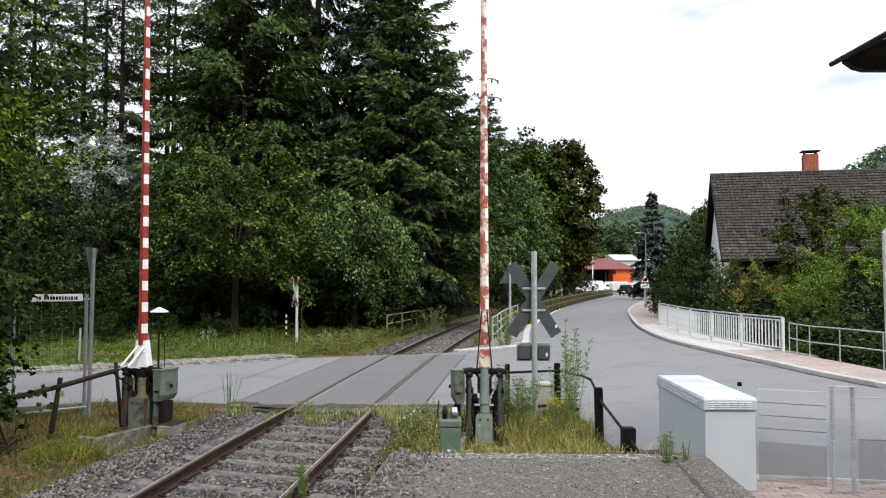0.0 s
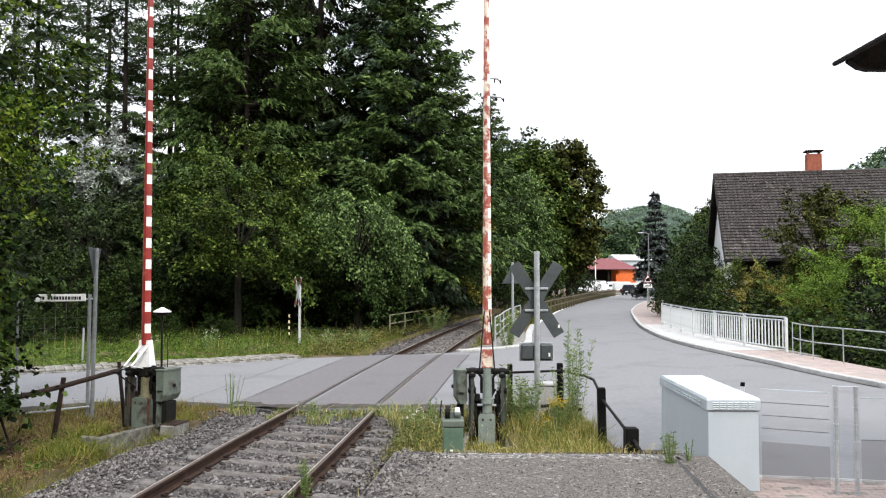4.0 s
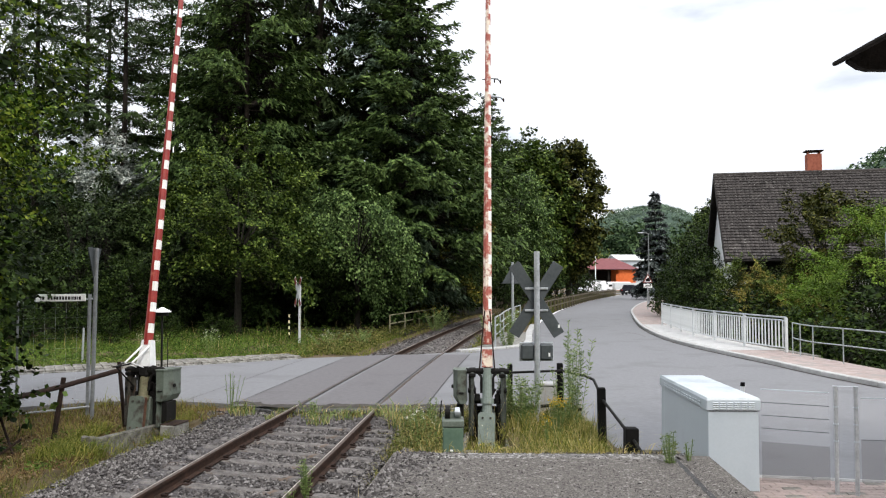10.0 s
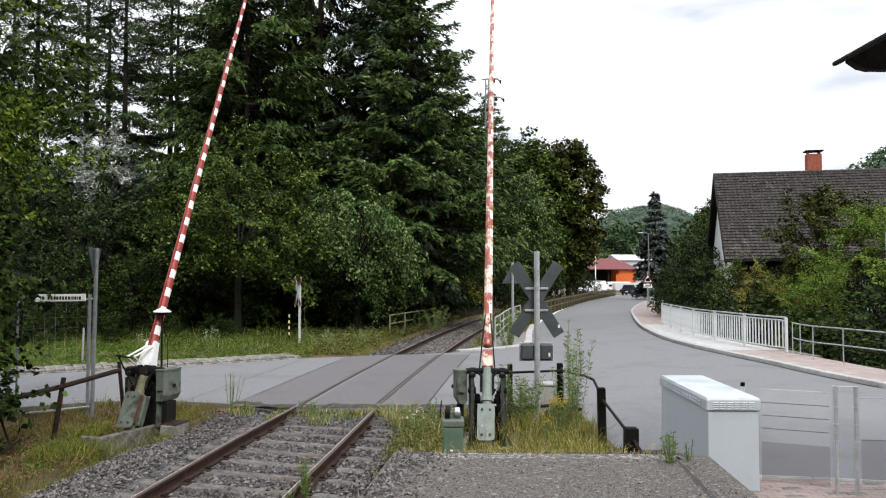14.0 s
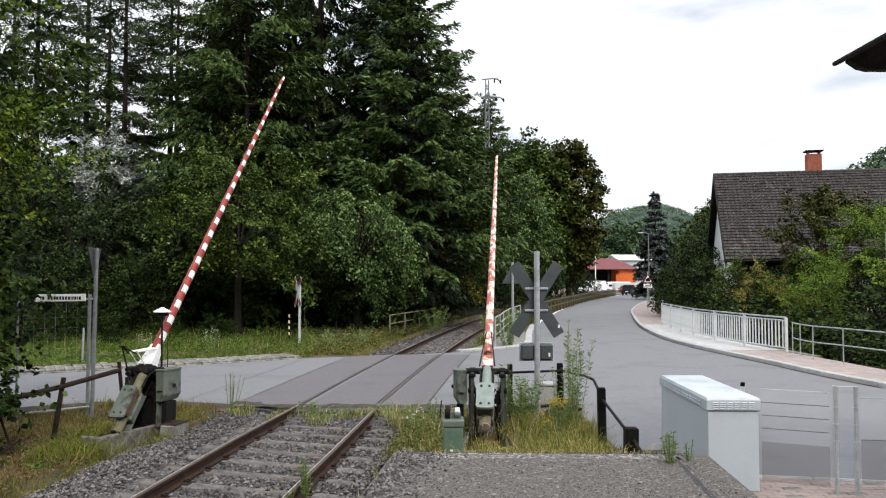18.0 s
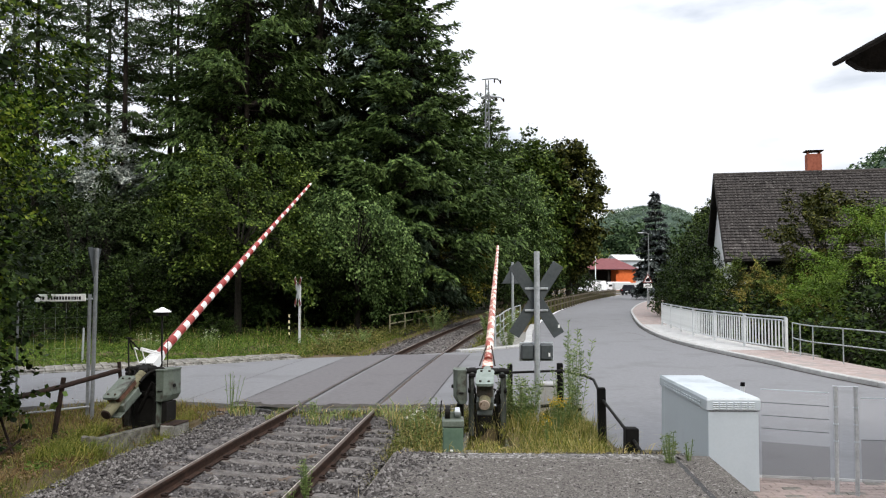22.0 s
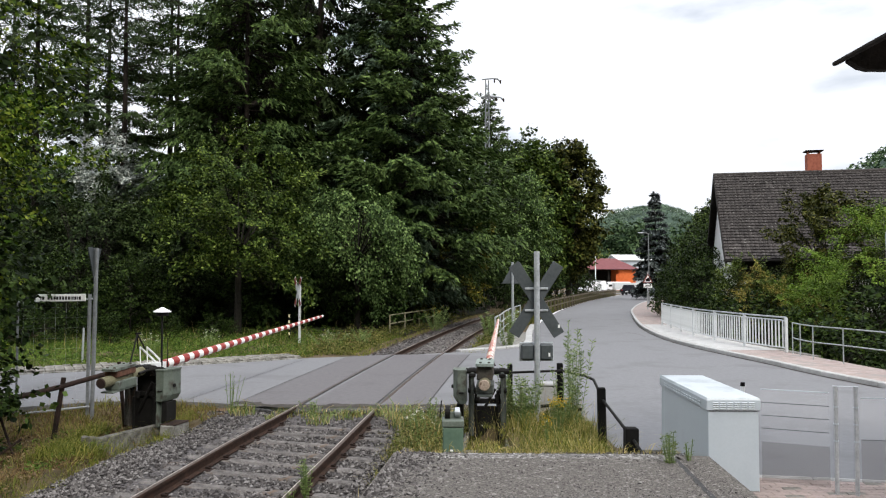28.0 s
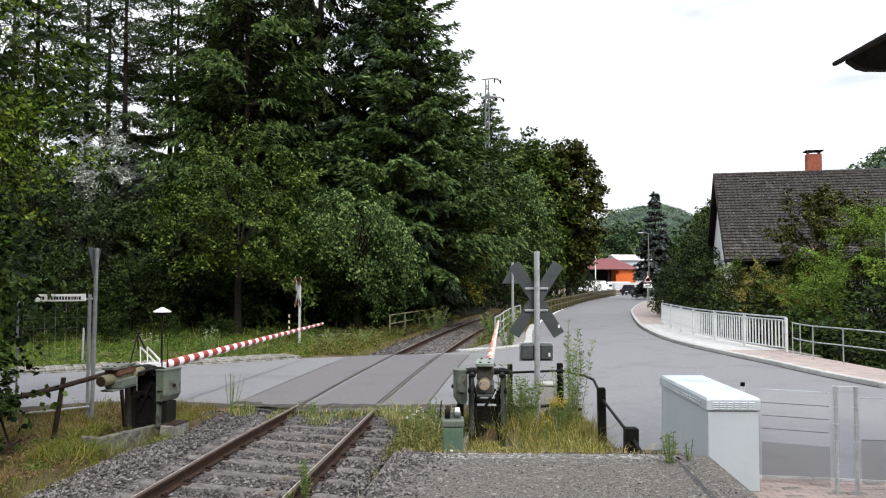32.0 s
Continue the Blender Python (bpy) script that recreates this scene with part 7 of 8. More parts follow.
for i in range(6):
    again(bright, 46 + i * 7.5, 256 + (i % 3) * 4, -0.2, i * 70, 1.0 + 0.1 * (i % 4))
rt_ = random.Random(4)
for i in range(18):
    again(wood, 50 + i * 6.4 + rt_.uniform(-2, 2), 285 + rt_.uniform(-12, 50), -0.2, rt_.uniform(0, 360), rt_.uniform(1.15, 1.75))
for i in range(11):
    again(bank, -15 + i * 1.25, 37.2 + rt_.uniform(-0.8, 1.2), 0.1, rt_.uniform(0, 360), rt_.uniform(0.9, 1.4), "dark green undergrowth shrub beneath the conifers")
    again(wood, -62 + i * 5 + rt_.uniform(-2, 2), 74 + rt_.uniform(0, 16), 0, rt_.uniform(0, 360), rt_.uniform(0.6, 0.9), "broad green tree deep in the forest")


# ---- grass and herbs ----
def blades(name, spots, heights, mat, label, width=0.011, lean=0.35, category="grass", bend=True):
    """Grass blades, each bent over at half its height."""
    n = len(spots)
    rng = np.random.default_rng(len(name) * 7 + n)
    p = np.asarray(spots, float)
    hgt = np.asarray(heights, float)[:, None] * rng.uniform(0.5, 1.3, (n, 1))
    a = rng.uniform(0, 2 * np.pi, n)
    side = np.stack([np.cos(a), np.sin(a) * 0.4, np.zeros(n)], 1) * width * 0.7 * rng.uniform(0.6, 1.4, (n, 1))
    tilt = rng.normal(0, lean, (n, 2))
    if not bend:
        tip = p + np.concatenate([tilt * hgt, hgt], 1)
        q = np.stack([p - side, p + side, tip], 1)
    else:
        fall = rng.uniform(0.15, 1.0, (n, 1))
        mid = p + np.concatenate([tilt * hgt * 0.45, hgt * 0.6], 1)
        tip = mid + np.concatenate([tilt * hgt * (0.7 + 1.2 * fall), hgt * (0.42 - 0.5 * fall)], 1)
        q = np.concatenate([np.stack([p - side, p + side, mid + side * 0.8, mid - side * 0.8], 1), np.stack([mid - side * 0.8, mid + side * 0.8, tip + side * 0.1, tip - side * 0.1], 1)])
    return tagged(new(name, soup(name, q, mat)), label, category, kind="stuff")


rg = random.Random(8)
spots, hs, sd, hd = [], [], [], []
for _ in range(34000):
    y = 6.5 + 8.6 * rg.random()
    x = track_x(y) - 2.35 - 5.5 * rg.random() ** 1.2
    if -5.55 < x < -4.85 and 11.4 < y < 13.1:
        continue
    if x < -6 and y > 14.6 + (x + 6) * 0.5:
        continue
    nn = noise.noise((x * 0.8, y * 0.8, 2)) + 0.35 * noise.noise((x * 2.6, y * 2.6, 6))
    if nn < 0.4 or rg.random() < 0.4:
        if noise.noise((x * 1.5, y * 1.5, 8)) > -0.35:
            sd.append((x, y, max(ground_z(x, y), -0.36)))
            hd.append(0.07 + 0.06 * rg.random())
    else:
        spots.append((x, y, max(ground_z(x, y), -0.36)))
        hs.append(0.08 + 0.12 * rg.random())
road_g, road_h, road_d, road_dh = [], [], [], []
for _ in range(9000):
    x = rg.uniform(-9.5, -3.3)
    ye = 14.85 + (x + 6.6) * 0.53 if x < -6.6 else 14.9 - max(0, x + 5.3) * 0.28
    y = ye - 1.9 * rg.random() ** 1.4
    if (abs(x + 4.95) < 0.75 and 11.7 < y < 13.6) or (x > -4.3 and y > 13.5 and rg.random() < 0.8):
        continue
    tall = 0.1 + 0.16 * rg.random() ** 2 + 0.16 * max(0, noise.noise((x * 1.1, y * 1.1, 4)))
    if rg.random() < 0.48:
        road_g.append((x, y, max(ground_z(x, y), -0.36)))
        road_h.append(tall)
    else:
        road_d.append((x, y, max(ground_z(x, y), -0.36)))
        road_dh.append(tall)
blades("road_edge_grass", road_g, road_h, GRASS, "ragged yellow-green grass below the road edge", 0.007, 0.5)
blades("dry_road_edge_grass", road_d, road_dh, VERGE_DRY, "dry grass below the road edge", 0.006, 0.6)
edge_g, edge_h = [], []
for _ in range(3800):
    y = rg.uniform(7.2, 14.0)
    x = track_x(y) - 2.32 - abs(rg.gauss(0, 0.22))
    if rg.random() < 0.55 + 0.9 * noise.noise((x * 1.3, y * 1.3, 9)):
        edge_g.append((x, y, max(ground_z(x, y), -0.36)))
        edge_h.append(0.12 + 0.16 * rg.random() ** 2)
blades("ballast_edge_grass", edge_g, edge_h, GRASS, "yellow-green grass along the ballast edge", 0.006, 0.6)
pit_g, pit_h = [], []
for _ in range(2600):
    a = rg.random()
    if a < 0.45:
        x, y = -5.72 - abs(rg.gauss(0, 0.16)), rg.uniform(11.5, 13.3)
    elif a < 0.75:
        x, y = rg.uniform(-5.9, -4.9), 11.3 - abs(rg.gauss(0, 0.2))
    else:
        x, y = -4.62 + abs(rg.gauss(0, 0.18)), rg.uniform(11.9, 13.2)
    pit_g.append((x, y, max(ground_z(x, y), -0.36)))
    pit_h.append(0.16 + 0.2 * rg.random() ** 1.5)
blades("pit_edge_grass", pit_g, pit_h, GRASS, "ragged grass round the barrier pit", 0.007, 0.5)
stalk, stalk_h = [], []
for _ in range(160):
    x, y = rg.uniform(0.2, 2.2), rg.uniform(9.4, 13.2)
    stalk.append((x, y, -0.05))
    stalk_h.append(0.4 + 0.45 * rg.random())
blades("seed_stalks", stalk, stalk_h, GRASS_DRY, "thin dry seed stalks above the grass", 0.004, 0.2, bend=False)
joint_g = [(rg.uniform(-0.45, 2.55), 8.36 + rg.gauss(0, 0.04), 0.46) for _ in range(420)]
blades("platform_edge_grass", joint_g, [0.03 + 0.11 * rg.random() ** 2 for _ in joint_g], GRASS_DRY, "dry grass in the platform's edge joint", 0.006, 0.6)
blades("verge_grass", spots, hs, VERGE_MIX, "green grass on the trackside verge", 0.007, 0.5)
blades("dry_verge_grass", sd, hd, VERGE_DRY, "dry yellow grass on the trackside verge", 0.006, 0.8)
spots, hs, sd, hd = [], [], [], []
for _ in range(22000):
    x, y = rg.uniform(-1.0, 2.35), rg.uniform(8.45, 13.7)
    if x < track_x(y) + 1.35 + 0.25 * rg.random() or x > 2.22 + (y - 9) * 0.05:
        continue
    if y < 9.6 and x < 0.25 and rg.random() < 0.9:
        continue
    if x < 0.3 and rg.random() < 0.35:
        continue
    h = (0.13 + 0.34 * rg.random() ** 1.5 * (1.2 if x > 0.9 else 0.9)) * (0.55 if 0.2 < x < 1.05 else 0.85) * (0.68 + 0.8 * noise.noise((x * 1.7, y * 1.7, 5)))
    (sd if rg.random() < (0.36 if x > 0.3 else 0.55) else spots).append((x, y, max(ground_z(x, y), -0.21)))
    (hd if len(sd) > len(hd) else hs).append(h)
blades("island_grass", spots, hs, GRASS, "tall green grass round the barrier", 0.0055, 0.6)
blades("dry_island_grass", sd, hd, GRASS_DRY, "tall dry yellow grass round the barrier", 0.004, 0.6)
for nm, mt, cnt, lab in (("yellow_flowers", PETAL_YELLOW, 30, "small yellow flowers scattered in the grass"), ("white_flowers", PETAL_WHITE, 26, "small white flowers scattered in the grass")):
    rf_ = np.random.default_rng(cnt)
    fx, fy = rf_.uniform(-0.3, 2.1, cnt), rf_.uniform(9.6, 13.2, cnt)
    fz = 0.12 + 0.3 * rf_.random(cnt) ** 1.5
    fa = unit(rf_.normal(0, 1, (cnt, 3)))
    fb = unit(np.cross(fa, rf_.normal(0, 1, (cnt, 3))))
    tagged(new(nm, soup(nm, leaf_quads(np.stack([fx, fy, fz], 1), fa, fb, rf_.uniform(0.014, 0.024, cnt), rf_.uniform(0.012, 0.02, cnt)), mt)), lab, "flowers", kind="stuff")
spots, hs = [], []
tufts = ((-2.15, 13.3, 0.2, 0.26), (-1.75, 13.75, 0.35, 0.2), (-1.2, 13.9, 0.3, 0.2), (-2.6, 13.95, 0.5, 0.14), (-0.55, 13.1, 0.4, 0.42), (-0.2, 12.4, 0.35, 0.36), (-0.75, 13.7, 0.3, 0.3), (-0.5, 11.6, 0.25, 0.26), (-0.15, 11.2, 0.28, 0.3),
         (-3.62, 13.95, 0.25, 0.24), (-2.98, 13.6, 0.15, 0.12), (0.05, 13.2, 0.35, 0.35))
gd, gdh = [], []
for cx, cy, r, h in tufts:
    for _ in range(int(480 * r)):
        a, q = rg.uniform(0, 6.28), r * rg.random() ** 0.6
        x, y = cx + q * math.cos(a), cy + q * math.sin(a) * 0.7
        (spots if rg.random() < 0.55 else gd).append((x, y, -0.16 + 0.1 * max(0, min(1, (y - 13) / 1.1))))
        (hs if len(spots) > len(hs) else gdh).append(h * (0.4 + 0.8 * rg.random()))
blades("track_weeds", gd, gdh, HERB, "green grass tufts between the rails", 0.01, 0.45)
blades("track_grass", spots, hs, GRASS_DRY, "yellowish grass growing between the rails", 0.008, 0.4)
spots, hs = [], []
sd, hd = [], []
for _ in range(52000):
    y = 20 + 14 * rg.random()
    x = -16 + (track_x(y) - 2.2 + 16) * rg.random()
    lim = 23.6 + (x + 4.1) * 0.55 if x < -4.1 else 24.6
    if y < lim + 0.5:
        continue
    patch = noise.noise((x * 0.55, y * 0.55, 7))
    if patch < -0.32:
        continue
    near = 1.0 if y < lim + 2.0 else 0.0
    h = 0.08 + 0.18 * max(0, patch) + 0.12 * rg.random() ** 3
    if rg.random() < (0.42 if x > -5.5 else 0.12) + 0.25 * near:
        sd.append((x, y, ground_z(x, y)))
        hd.append(h * 0.9)
    else:
        spots.append((x, y, ground_z(x, y)))
        hs.append(h)
blades("far_verge_grass", spots, hs, GRASS_GREEN, "mixed green grass on the far verge", 0.011, 0.7, bend=False)
blades("pale_verge_grass", sd, hd, GRASS, "yellow-green grass on the far verge", 0.01, 0.7, bend=False)


def herb_cover(name, clumps, leaf, mat, label, seed):
    """Low leafy herbs in uneven clumps; each clump is x, y, ground, radius, height and number of leaves."""
    rng = np.random.default_rng(seed)
    pos = []
    for x, y, z, r, h, n in clumps:
        q = rng.normal(0, 0.5, (n, 3))
        up = h * rng.random(n) ** 0.7 * np.exp(-(q[:, 0] ** 2 + q[:, 1] ** 2))
        pos.append(np.stack([x + q[:, 0] * r, y + q[:, 1] * r, z + up], 1))
    pos = np.concatenate(pos)
    n = len(pos)
    nrm = unit(rng.normal(0, 0.6, (n, 3)) + np.array([0, -0.35, 0.9]))
    ax = unit(np.cross(nrm, rng.normal(0, 1, (n, 3))))
    ln = leaf * rng.uniform(0.6, 1.5, n)
    return tagged(new(name, soup(name, leaf_quads(pos, ax, np.cross(nrm, ax), ln, ln * rng.uniform(0.3, 0.6, n)), mat)), label, "plants", kind="stuff")


cover, lush = [], []
for _ in range(620):
    y = 21 + 13 * rg.random()
    x = -16 + (track_x(y) - 2.4 + 16) * rg.random()
    if y < (23.6 + (x + 4.1) * 0.55 if x < -4.1 else 24.6) + 0.8:
        continue
    tall = 0.12 + 0.4 * max(0, noise.noise((x * 0.5, y * 0.5, 12)) + 0.15) + (0.18 if y > 28 else 0)
    (cover if x > -5.0 + rg.uniform(-1.5, 1.5) else lush).append((x, y, ground_z(x, y), rg.uniform(0.2, 0.6), tall * rg.uniform(0.6, 1.3), 60))
for _ in range(260):
    y = 24.8 + 26 * rg.random() ** 1.4
    x = track_x(y) - rg.uniform(2.2, 3.6)
    cover.append((x, y, -0.1, rg.uniform(0.15, 0.4), rg.uniform(0.1, 0.5), 50))
for _ in range(60):
    y = 26 + 14 * rg.random()
    x = track_x(y) + rg.uniform(1.5, 2.0)
    cover.append((x, y, -0.1, rg.uniform(0.12, 0.3), rg.uniform(0.15, 0.6), 50))
tall_s = []
while len(tall_s) < 420:
    y, x = rg.uniform(24, 32.5), rg.uniform(-14, -1.5)
    if y > (23.6 + (x + 4.1) * 0.55 if x < -4.1 else 24.6) + 0.9 and x < track_x(y) - 2.6 and noise.noise((x * 0.5, y * 0.5, 12)) > -0.1:
        tall_s.append((x, y, ground_z(x, y)))
blades("verge_seed_stalks", tall_s, [0.35 + 0.4 * rg.random() for _ in tall_s], GRASS_DRY, "thin pale seed stalks on the far verge", 0.008, 0.25, bend=False)
island_h = []
for _ in range(130):
    y = rg.uniform(10.6, 13.8)
    x = track_x(y) + 1.55 + 1.1 * rg.random() ** 1.6
    if 0.3 < x < 1.0 and y < 12.4:
        continue
    island_h.append((x, y, -0.15, rg.uniform(0.06, 0.16), rg.uniform(0.12, 0.5), 40))
herb_cover("trackside_herbs", island_h, 0.038, VERGE_MIX, "rough olive herbs between the track and the barrier", 62)
herb_cover("lush_verge_herbs", lush, 0.075, GRASS_GREEN, "lush green herbs on the far verge", 63)
herb_cover("far_verge_herbs", cover, 0.075, VERGE_MIX, "mixed olive and brownish herbs on the far verge", 61)
spots, hs = [], []
for _ in range(9000):
    y = 24.8 + 30 * rg.random() ** 1.5
    x = track_x(y) + (rg.uniform(1.35, 2.3) if rg.random() < 0.4 else -rg.uniform(1.8, 4.2))
    if x > 1.2 and 24.9 < y < 34 and x > track_x(y) + 1.9:
        continue
    spots.append((x, y, -0.12))
    hs.append(0.1 + 0.16 * rg.random() ** 2)
blades("trackside_grass", spots, hs, GRASS, "rough grass along the ballast", 0.012, 0.6, bend=False)
spots, hs = [], []
for _ in range(12000):
    k = rg.random()
    y = 40 + 80 * k ** 1.4
    x = np.interp(y, [39.2, 46.7, 66.1, 93.3, 122], [4.2, 6.04, 10.5, 18.2, 27.5]) - 0.15 - 2.2 * rg.random() ** 1.5
    spots.append((x, y, -0.07))
    hs.append(0.3 + 0.5 * rg.random() ** 1.5)
blades("fence_grass", spots, hs, VERGE_MIX, "tall grass under the roadside fence", 0.035, 0.35, bend=False)
spots, hs = [], []
for _ in range(1400):
    y = rg.uniform(15, 42)
    x = np.interp(y, [15, 22, 30, 38.6, 42], [12.0, 10.95, 10.75, 11.6, 12.3]) + 0.1 + 1.6 * rg.random()
    spots.append((x, y, ground_z(x, y)))
    hs.append(0.15 + 0.2 * rg.random())
blades("bank_grass", spots, hs, GRASS_GREEN, "tall grass on the stream bank", 0.02, 0.35, bend=False)


# dead leaves on the verge, and broad-leaved herbs in tufts
rng_l = np.random.default_rng(77)
n_l = 4200
ly = rng_l.uniform(6.8, 13.6, n_l)
lx_ = np.array([track_x(v) for v in ly]) - 2.7 - 4.2 * rng_l.random(n_l) ** 0.8
lz = np.array([max(ground_z(a, b), -0.36) + 0.03 for a, b in zip(lx_, ly)]) + rng_l.uniform(0, 0.05, n_l)
keep = ~((np.abs(lx_ + 5.1) < 0.5) & (ly > 11.6))
nl = unit(rng_l.normal(0, 0.5, (n_l, 3)) + np.array([0, 0, 1.0]))
al = unit(np.cross(nl, rng_l.normal(0, 1, (n_l, 3))))
dead = leaf_quads(np.stack([lx_, ly, lz], 1), al, np.cross(nl, al), rng_l.uniform(0.03, 0.085, n_l), rng_l.uniform(0.02, 0.045, n_l))[keep]
tagged(new("fallen_leaves", soup("fallen_leaves", dead, DEAD_LEAF)), "dry brown leaves fallen on the verge", "leaves", kind="stuff")
herb_q = []
for _ in range(150):
    y = rg.uniform(7, 13.4)
    x = track_x(y) - 2.7 - 3.6 * rg.random()
    if abs(x + 5.1) < 0.5 and y > 11.6:
        continue
    m_ = 26
    r = rg.uniform(0.05, 0.17)
    pc = np.array([x, y, max(ground_z(x, y), -0.36) + 0.05]) + rng_l.normal(0, 1, (m_, 3)) * np.array([r, r, r * 0.35])
    nn_ = unit(rng_l.normal(0, 0.6, (m_, 3)) + np.array([0, -0.3, 1.0]))
    ax_ = unit(np.cross(nn_, rng_l.normal(0, 1, (m_, 3))))
    herb_q.append(leaf_quads(pc, ax_, np.cross(nn_, ax_), rng_l.uniform(0.04, 0.09, m_), rng_l.uniform(0.02, 0.04, m_)))
tagged(new("verge_herbs", soup("verge_herbs", np.concatenate(herb_q), GRASS_GREEN)), "low broad-leaved herbs in the dry grass", "plants", kind="stuff")


def weed(name, x, y, z, stems, height, spread, leaf, label, mat=None, flower=None, lpm=40, even=0.6):
    """A herb with several upright stems set with narrow leaves."""
    rng = np.random.default_rng(int(abs(x * 100) + abs(y * 10)))
    root = thing(name, pose(x, y, z), label, "plant")
    pos, ax = [], []
    tops = []
    for k in range(stems):
        a, rr = rng.uniform(0, 6.28), spread * rng.random() ** 0.7
        hh = height * rng.uniform(even, 1.0)
        p0 = Vector((rr * 0.3 * math.cos(a), rr * 0.3 * math.sin(a), -0.05))
        p1 = Vector((rr * math.cos(a), rr * math.sin(a), hh))
        part("stem", Form().rod(p0, p1, 0.006, 0.003, 5, False), HERB, root)
        tops.append(p1)
        for i in range(int(lpm * 2.2 * hh)):
            s = rng.uniform(0.1, 1.0)
            p = p0.lerp(p1, s)
            b = rng.uniform(0, 6.28)
            d = Vector((math.cos(b), math.sin(b), rng.uniform(0.1, 0.9))).normalized()
            pos.append(p + d * leaf * 0.5)
            ax.append(d)
    ax = np.array([tuple(v) for v in ax])
    pos = np.array([tuple(v) for v in pos])
    ac = unit(np.cross(ax, rng.normal(0, 1, ax.shape)))
    n = len(pos)
    lv = part("leaves", soup("leaves", leaf_quads(pos, ax, ac, leaf * rng.uniform(0.6, 1.3, n), leaf * 0.15 * rng.uniform(0.7, 1.3, n)), mat or HERB), None, root)
    tagged(lv, kind="stuff")
    if flower:
        fp = np.array([tuple(t) for t in tops for _ in range(8)]) + rng.normal(0, 0.035, (len(tops) * 8, 3))
        fa = unit(rng.normal(0, 1, fp.shape))
        fb = unit(np.cross(fa, rng.normal(0, 1, fp.shape)))
        fl_ = part("flowers", soup("flowers", leaf_quads(fp, fa, fb, np.full(len(fp), 0.025), np.full(len(fp), 0.02)), flower), None, root)
        tagged(fl_, kind="stuff")
    return root


weed("tall_weed", 2.06, 12.35, -0.05, 12, 1.75, 0.36, 0.09, "tall slender green weed beside the black railing")
weed("tall_weed", 1.86, 12.1, -0.05, 6, 1.1, 0.22, 0.08, "green weed beside the black railing")
weed("tall_weed", 1.3, 12.3, -0.05, 26, 0.95, 0.34, 0.085, "leafy green weed at the foot of the crossbuck")
weed("tall_weed", 1.02, 12.45, -0.05, 13, 1.05, 0.18, 0.07, "leafy green weed at the black post")
weed("tansy", 1.68, 11.5, -0.05, 22, 0.62, 0.16, 0.05, "yellow flowering herb in the tall grass", None, PETAL_YELLOW, even=0.86)
weed("tansy", 1.5, 11.1, -0.05, 7, 0.42, 0.08, 0.05, "yellow flowering herb in the tall grass", None, PETAL_YELLOW, even=0.8)
weed("platform_weed", 2.3, 7.85, 0.47, 9, 0.34, 0.09, 0.05, "small green weed growing from the platform joint", None, None, 90)
weed("platform_weed", 2.52, 7.95, 0.47, 5, 0.24, 0.05, 0.04, "small green weed growing from the platform joint", None, None, 50)
weed("rail_weed", -1.58, 8.95, -0.14, 7, 0.42, 0.08, 0.06, "green weed growing beside the rail", None, None, 60)
weed("rail_weed", -1.62, 8.3, -0.14, 4, 0.25, 0.06, 0.05, "green weed growing beside the rail", None, None, 60)
weed("rail_weed", -0.62, 8.4, -0.14, 3, 0.5, 0.04, 0.05, "thin weed at the platform edge", None, None, 30)
weed("rail_weed", -2.35, 13.7, -0.12, 9, 0.35, 0.2, 0.06, "green weed growing between the rails", None, None, 50)
weed("rail_weed", -3.9, 14.2, -0.1, 9, 0.75, 0.4, 0.05, "thin weed at the road edge", None, None, 20)
for x, y, sc, a in ((-14.0, 27.4, 0.42, 0), (-12.2, 28.3, 0.4, 80), (-10.4, 29.3, 0.36, 140), (-15.8, 26.6, 0.45, 220), (-9.0, 30.2, 0.4, 300), (-17.6, 26.0, 0.45, 20), (-8.4, 30.4, 0.3, 100)):
    again(bank, x, y, 0, a, sc, "low dark green bush on the far verge")
bramble = broadleaf("bramble", 41, 1.6, 0.36, 0.6, 20, 1000, 0.07, LEAF, "leafy bramble with dark stems at the verge", "shrub", stem=0.012, limbs=9)
place(bramble, -6.45, 11.05, -0.3, 0)
weed("rail_weed", -0.45, 8.6, -0.1, 5, 0.6, 0.12, 0.05, "thin pale weed at the platform side", None, None, 30)
weed("rail_weed", -0.3, 11.8, -0.15, 8, 0.55, 0.3, 0.05, "rough flowering herb beside the track", None, PETAL_WHITE, 40)
weed("verge_herb", -0.2, 12.6, -0.15, 10, 0.6, 0.35, 0.06, "rough green herb beside the track", None, None, 40)
weed("verge_herb", -7.6, 25.0, 0.0, 10, 0.75, 0.45, 0.08, "white flowering herb on the far verge", None, PETAL_WHITE, 40)
weed("verge_herb", -9.4, 24.6, 0.0, 12, 0.65, 0.5, 0.08, "white flowering herb on the far verge", None, PETAL_WHITE, 40)
weed("verge_herb", -4.6, 25.5, 0.0, 6, 1.5, 0.25, 0.05, "withered forked stems on the far verge", GRASS_DRY, None, 10)
weed("verge_herb", -6.6, 9.4, -0.3, 10, 0.3, 0.3, 0.07, "small leafy herb in the dry grass", None, None, 50)
weed("verge_herb", -0.3, 36.5, 0.0, 16, 1.1, 0.8, 0.12, "pale green herb beside the wooden rail", None, PETAL_YELLOW, 40)
weed("verge_herb", -2.9, 28.0, 0.0, 16, 0.6, 0.9, 0.09, "leafy herb on the far verge", None, None, 50)
weed("verge_herb", -4.0, 27.0, 0.0, 14, 0.55, 0.8, 0.09, "leafy herb on the far verge", None, PETAL_WHITE, 50)
weed("verge_herb", 2.3, 27.0, 0.0, 14, 1.3, 0.5, 0.12, "leafy green shrublet by the guard rail", None, None, 40)
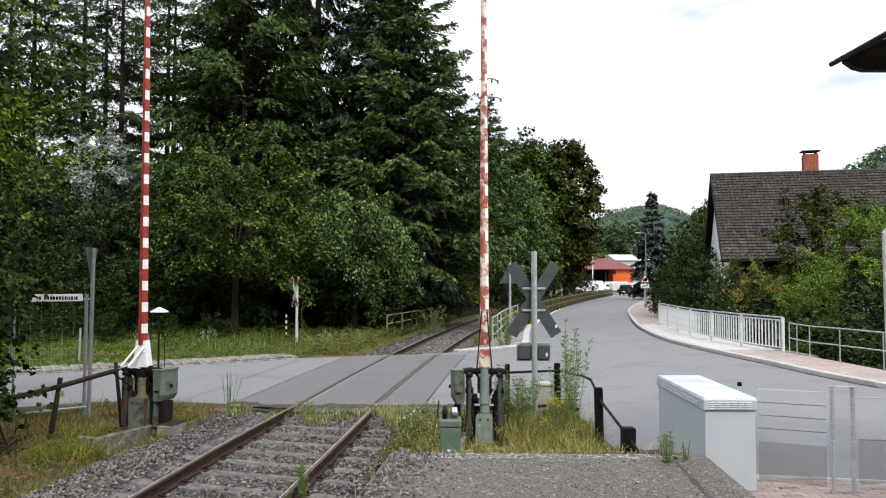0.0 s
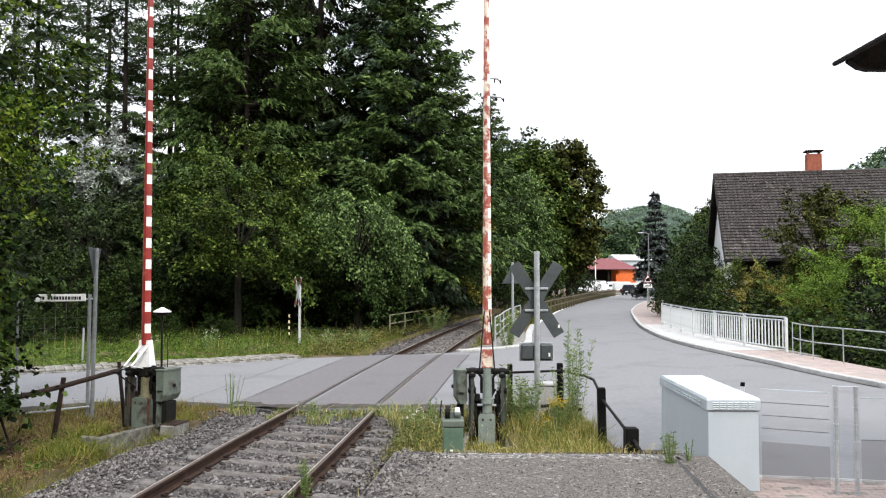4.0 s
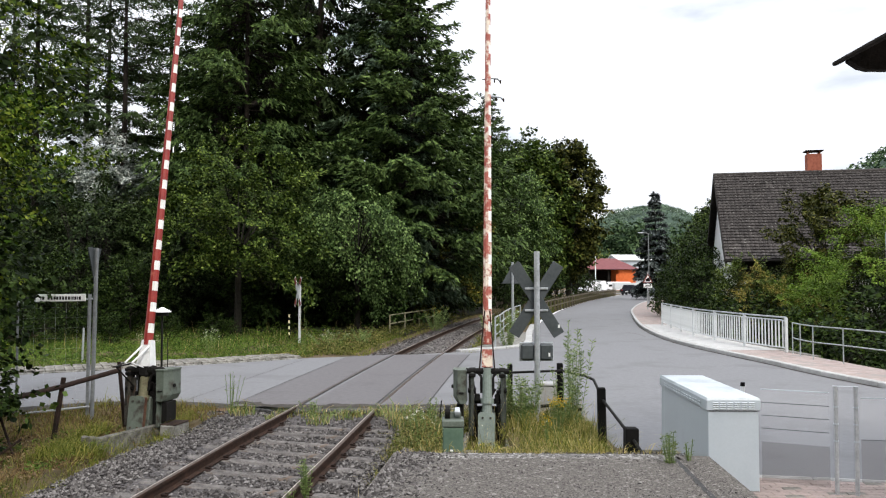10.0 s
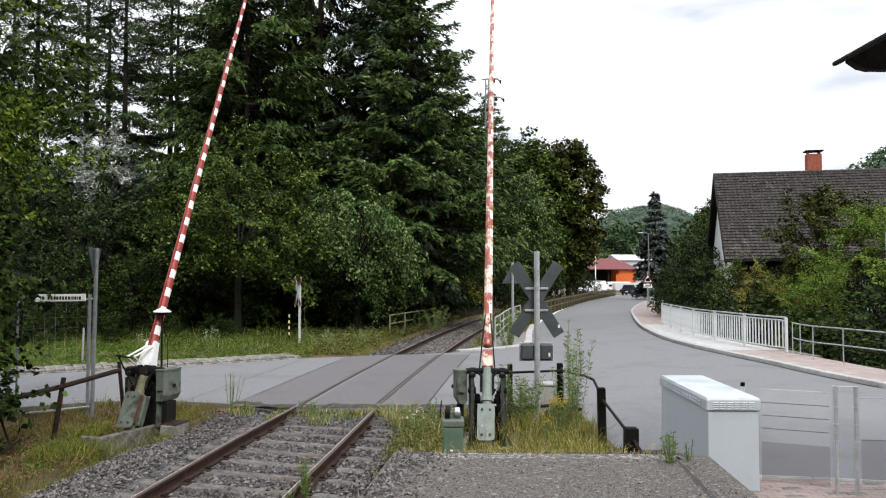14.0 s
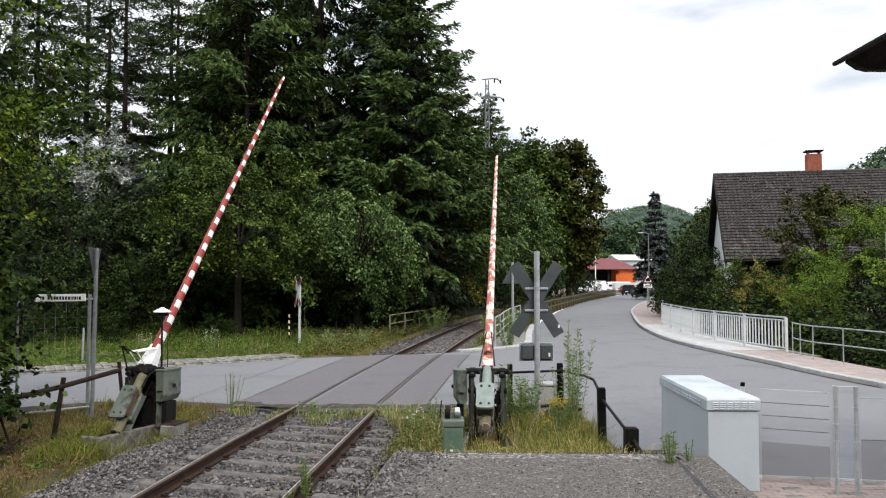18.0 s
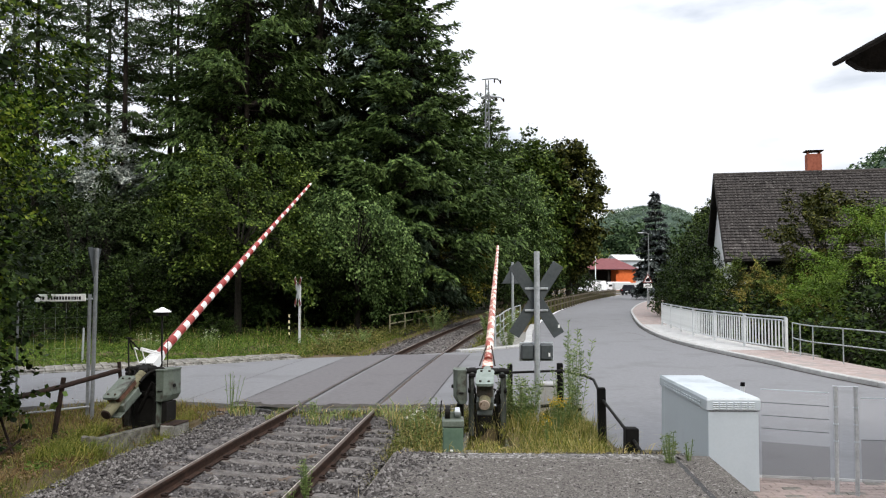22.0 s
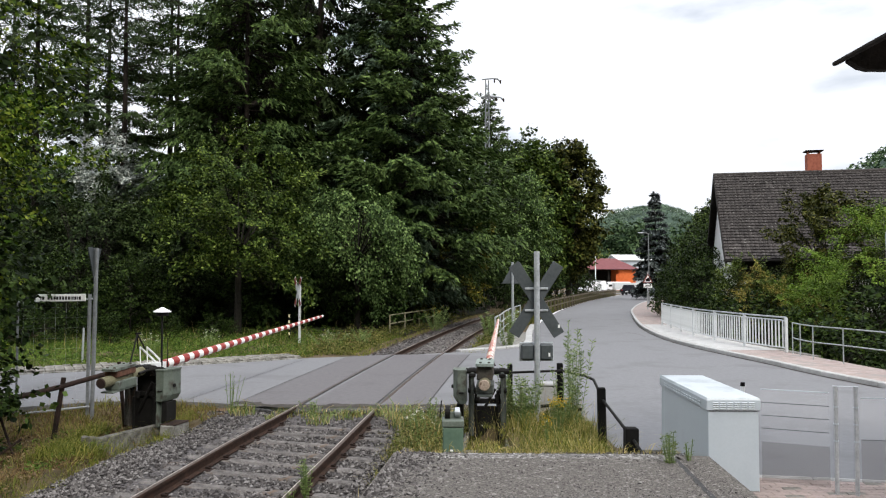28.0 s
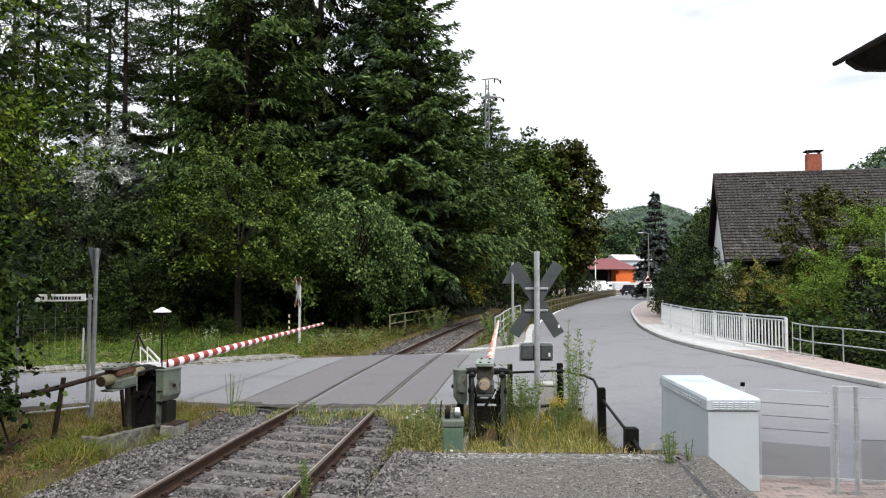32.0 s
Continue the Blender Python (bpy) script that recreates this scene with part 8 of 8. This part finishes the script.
weed("verge_herb", 1.9, 31.0, 0.0, 14, 1.1, 0.5, 0.12, "leafy green shrublet by the guard rail", None, None, 40)


# ---- what moves ----
def motions():
    a_rows = [(0, 90.2), (3.5, 90.2), (6, 89.6), (7, 88.6), (7.5, 87.4), (8, 86.4), (8.5, 85.4), (9, 84), (9.5, 83), (10, 81.8), (10.5, 79.9), (11, 78.1),
              (11.5, 75.8), (12, 73.5), (12.5, 71.3), (13, 69), (13.5, 67), (14, 64.7), (14.5, 62.2), (16.5, 52.9), (17, 51.4), (17.5, 50.4), (18, 48.4),
              (18.5, 45.5), (19, 42.4), (19.5, 38.4), (20, 34.9), (20.5, 32.1), (21, 30.2), (22, 28.2), (22.5, 27.7), (23, 27.2), (23.5, 25.8), (24, 23.5),
              (24.5, 20.5), (25, 16.8), (25.5, 13.1), (27.5, 3.5), (28, 3.4), (29.5, 3.3), (30, 2.1), (32, 2.0)]
    b_rows = [(0, 90), (6.5, 90), (7.5, 88.8), (8, 87.8), (9, 85.5), (10, 82.8), (11, 79.5), (12, 75), (13, 69.8), (14, 63.5), (14.5, 60), (16.5, 38), (17, 36.3),
              (18, 32.1), (18.5, 29.3), (19, 26.8), (19.5, 25.4), (20, 23.7), (20.5, 21.6), (21, 20.4), (22, 15.7), (23, 10.9), (24, 6.2), (25, 4.6), (27.5, 2.6), (28, 2.4), (32, 2.2)]
    walk(boom_a, [(t, pose(0, 0, 0.827, a)) for t, a in a_rows])
    walk(boom_b, [(t, pose(0, 0, 0.90, a)) for t, a in b_rows])
    for ob, t0, x0, speed, start, stop in ((movers[0], 6.0, 30.7, 8.0, -20, 76), (movers[1], 9.0, 29.5, 7.5, -28, 69), (movers[2], 12.0, 27.6, 7.6, -36, 62), (movers[3], 17.1, 27.9, 7.2, -44, 55)):
        ta, tb = max(0.0, t0 + (start - x0) / speed), t0 + (stop - x0) / speed
        rows = [] if ta <= 0 else [(0, pose(start, PASS_Y, 0, 0, 0, -90))]
        for k in range(13):
            t = ta + (tb - ta) * k / 12
            rows.append((t, pose(x0 + (t - t0) * speed, PASS_Y, 0, 0, 0, -90)))
        rows.append((32, pose(stop, PASS_Y, 0, 0, 0, -90)))
        walk(ob, rows)


motions()
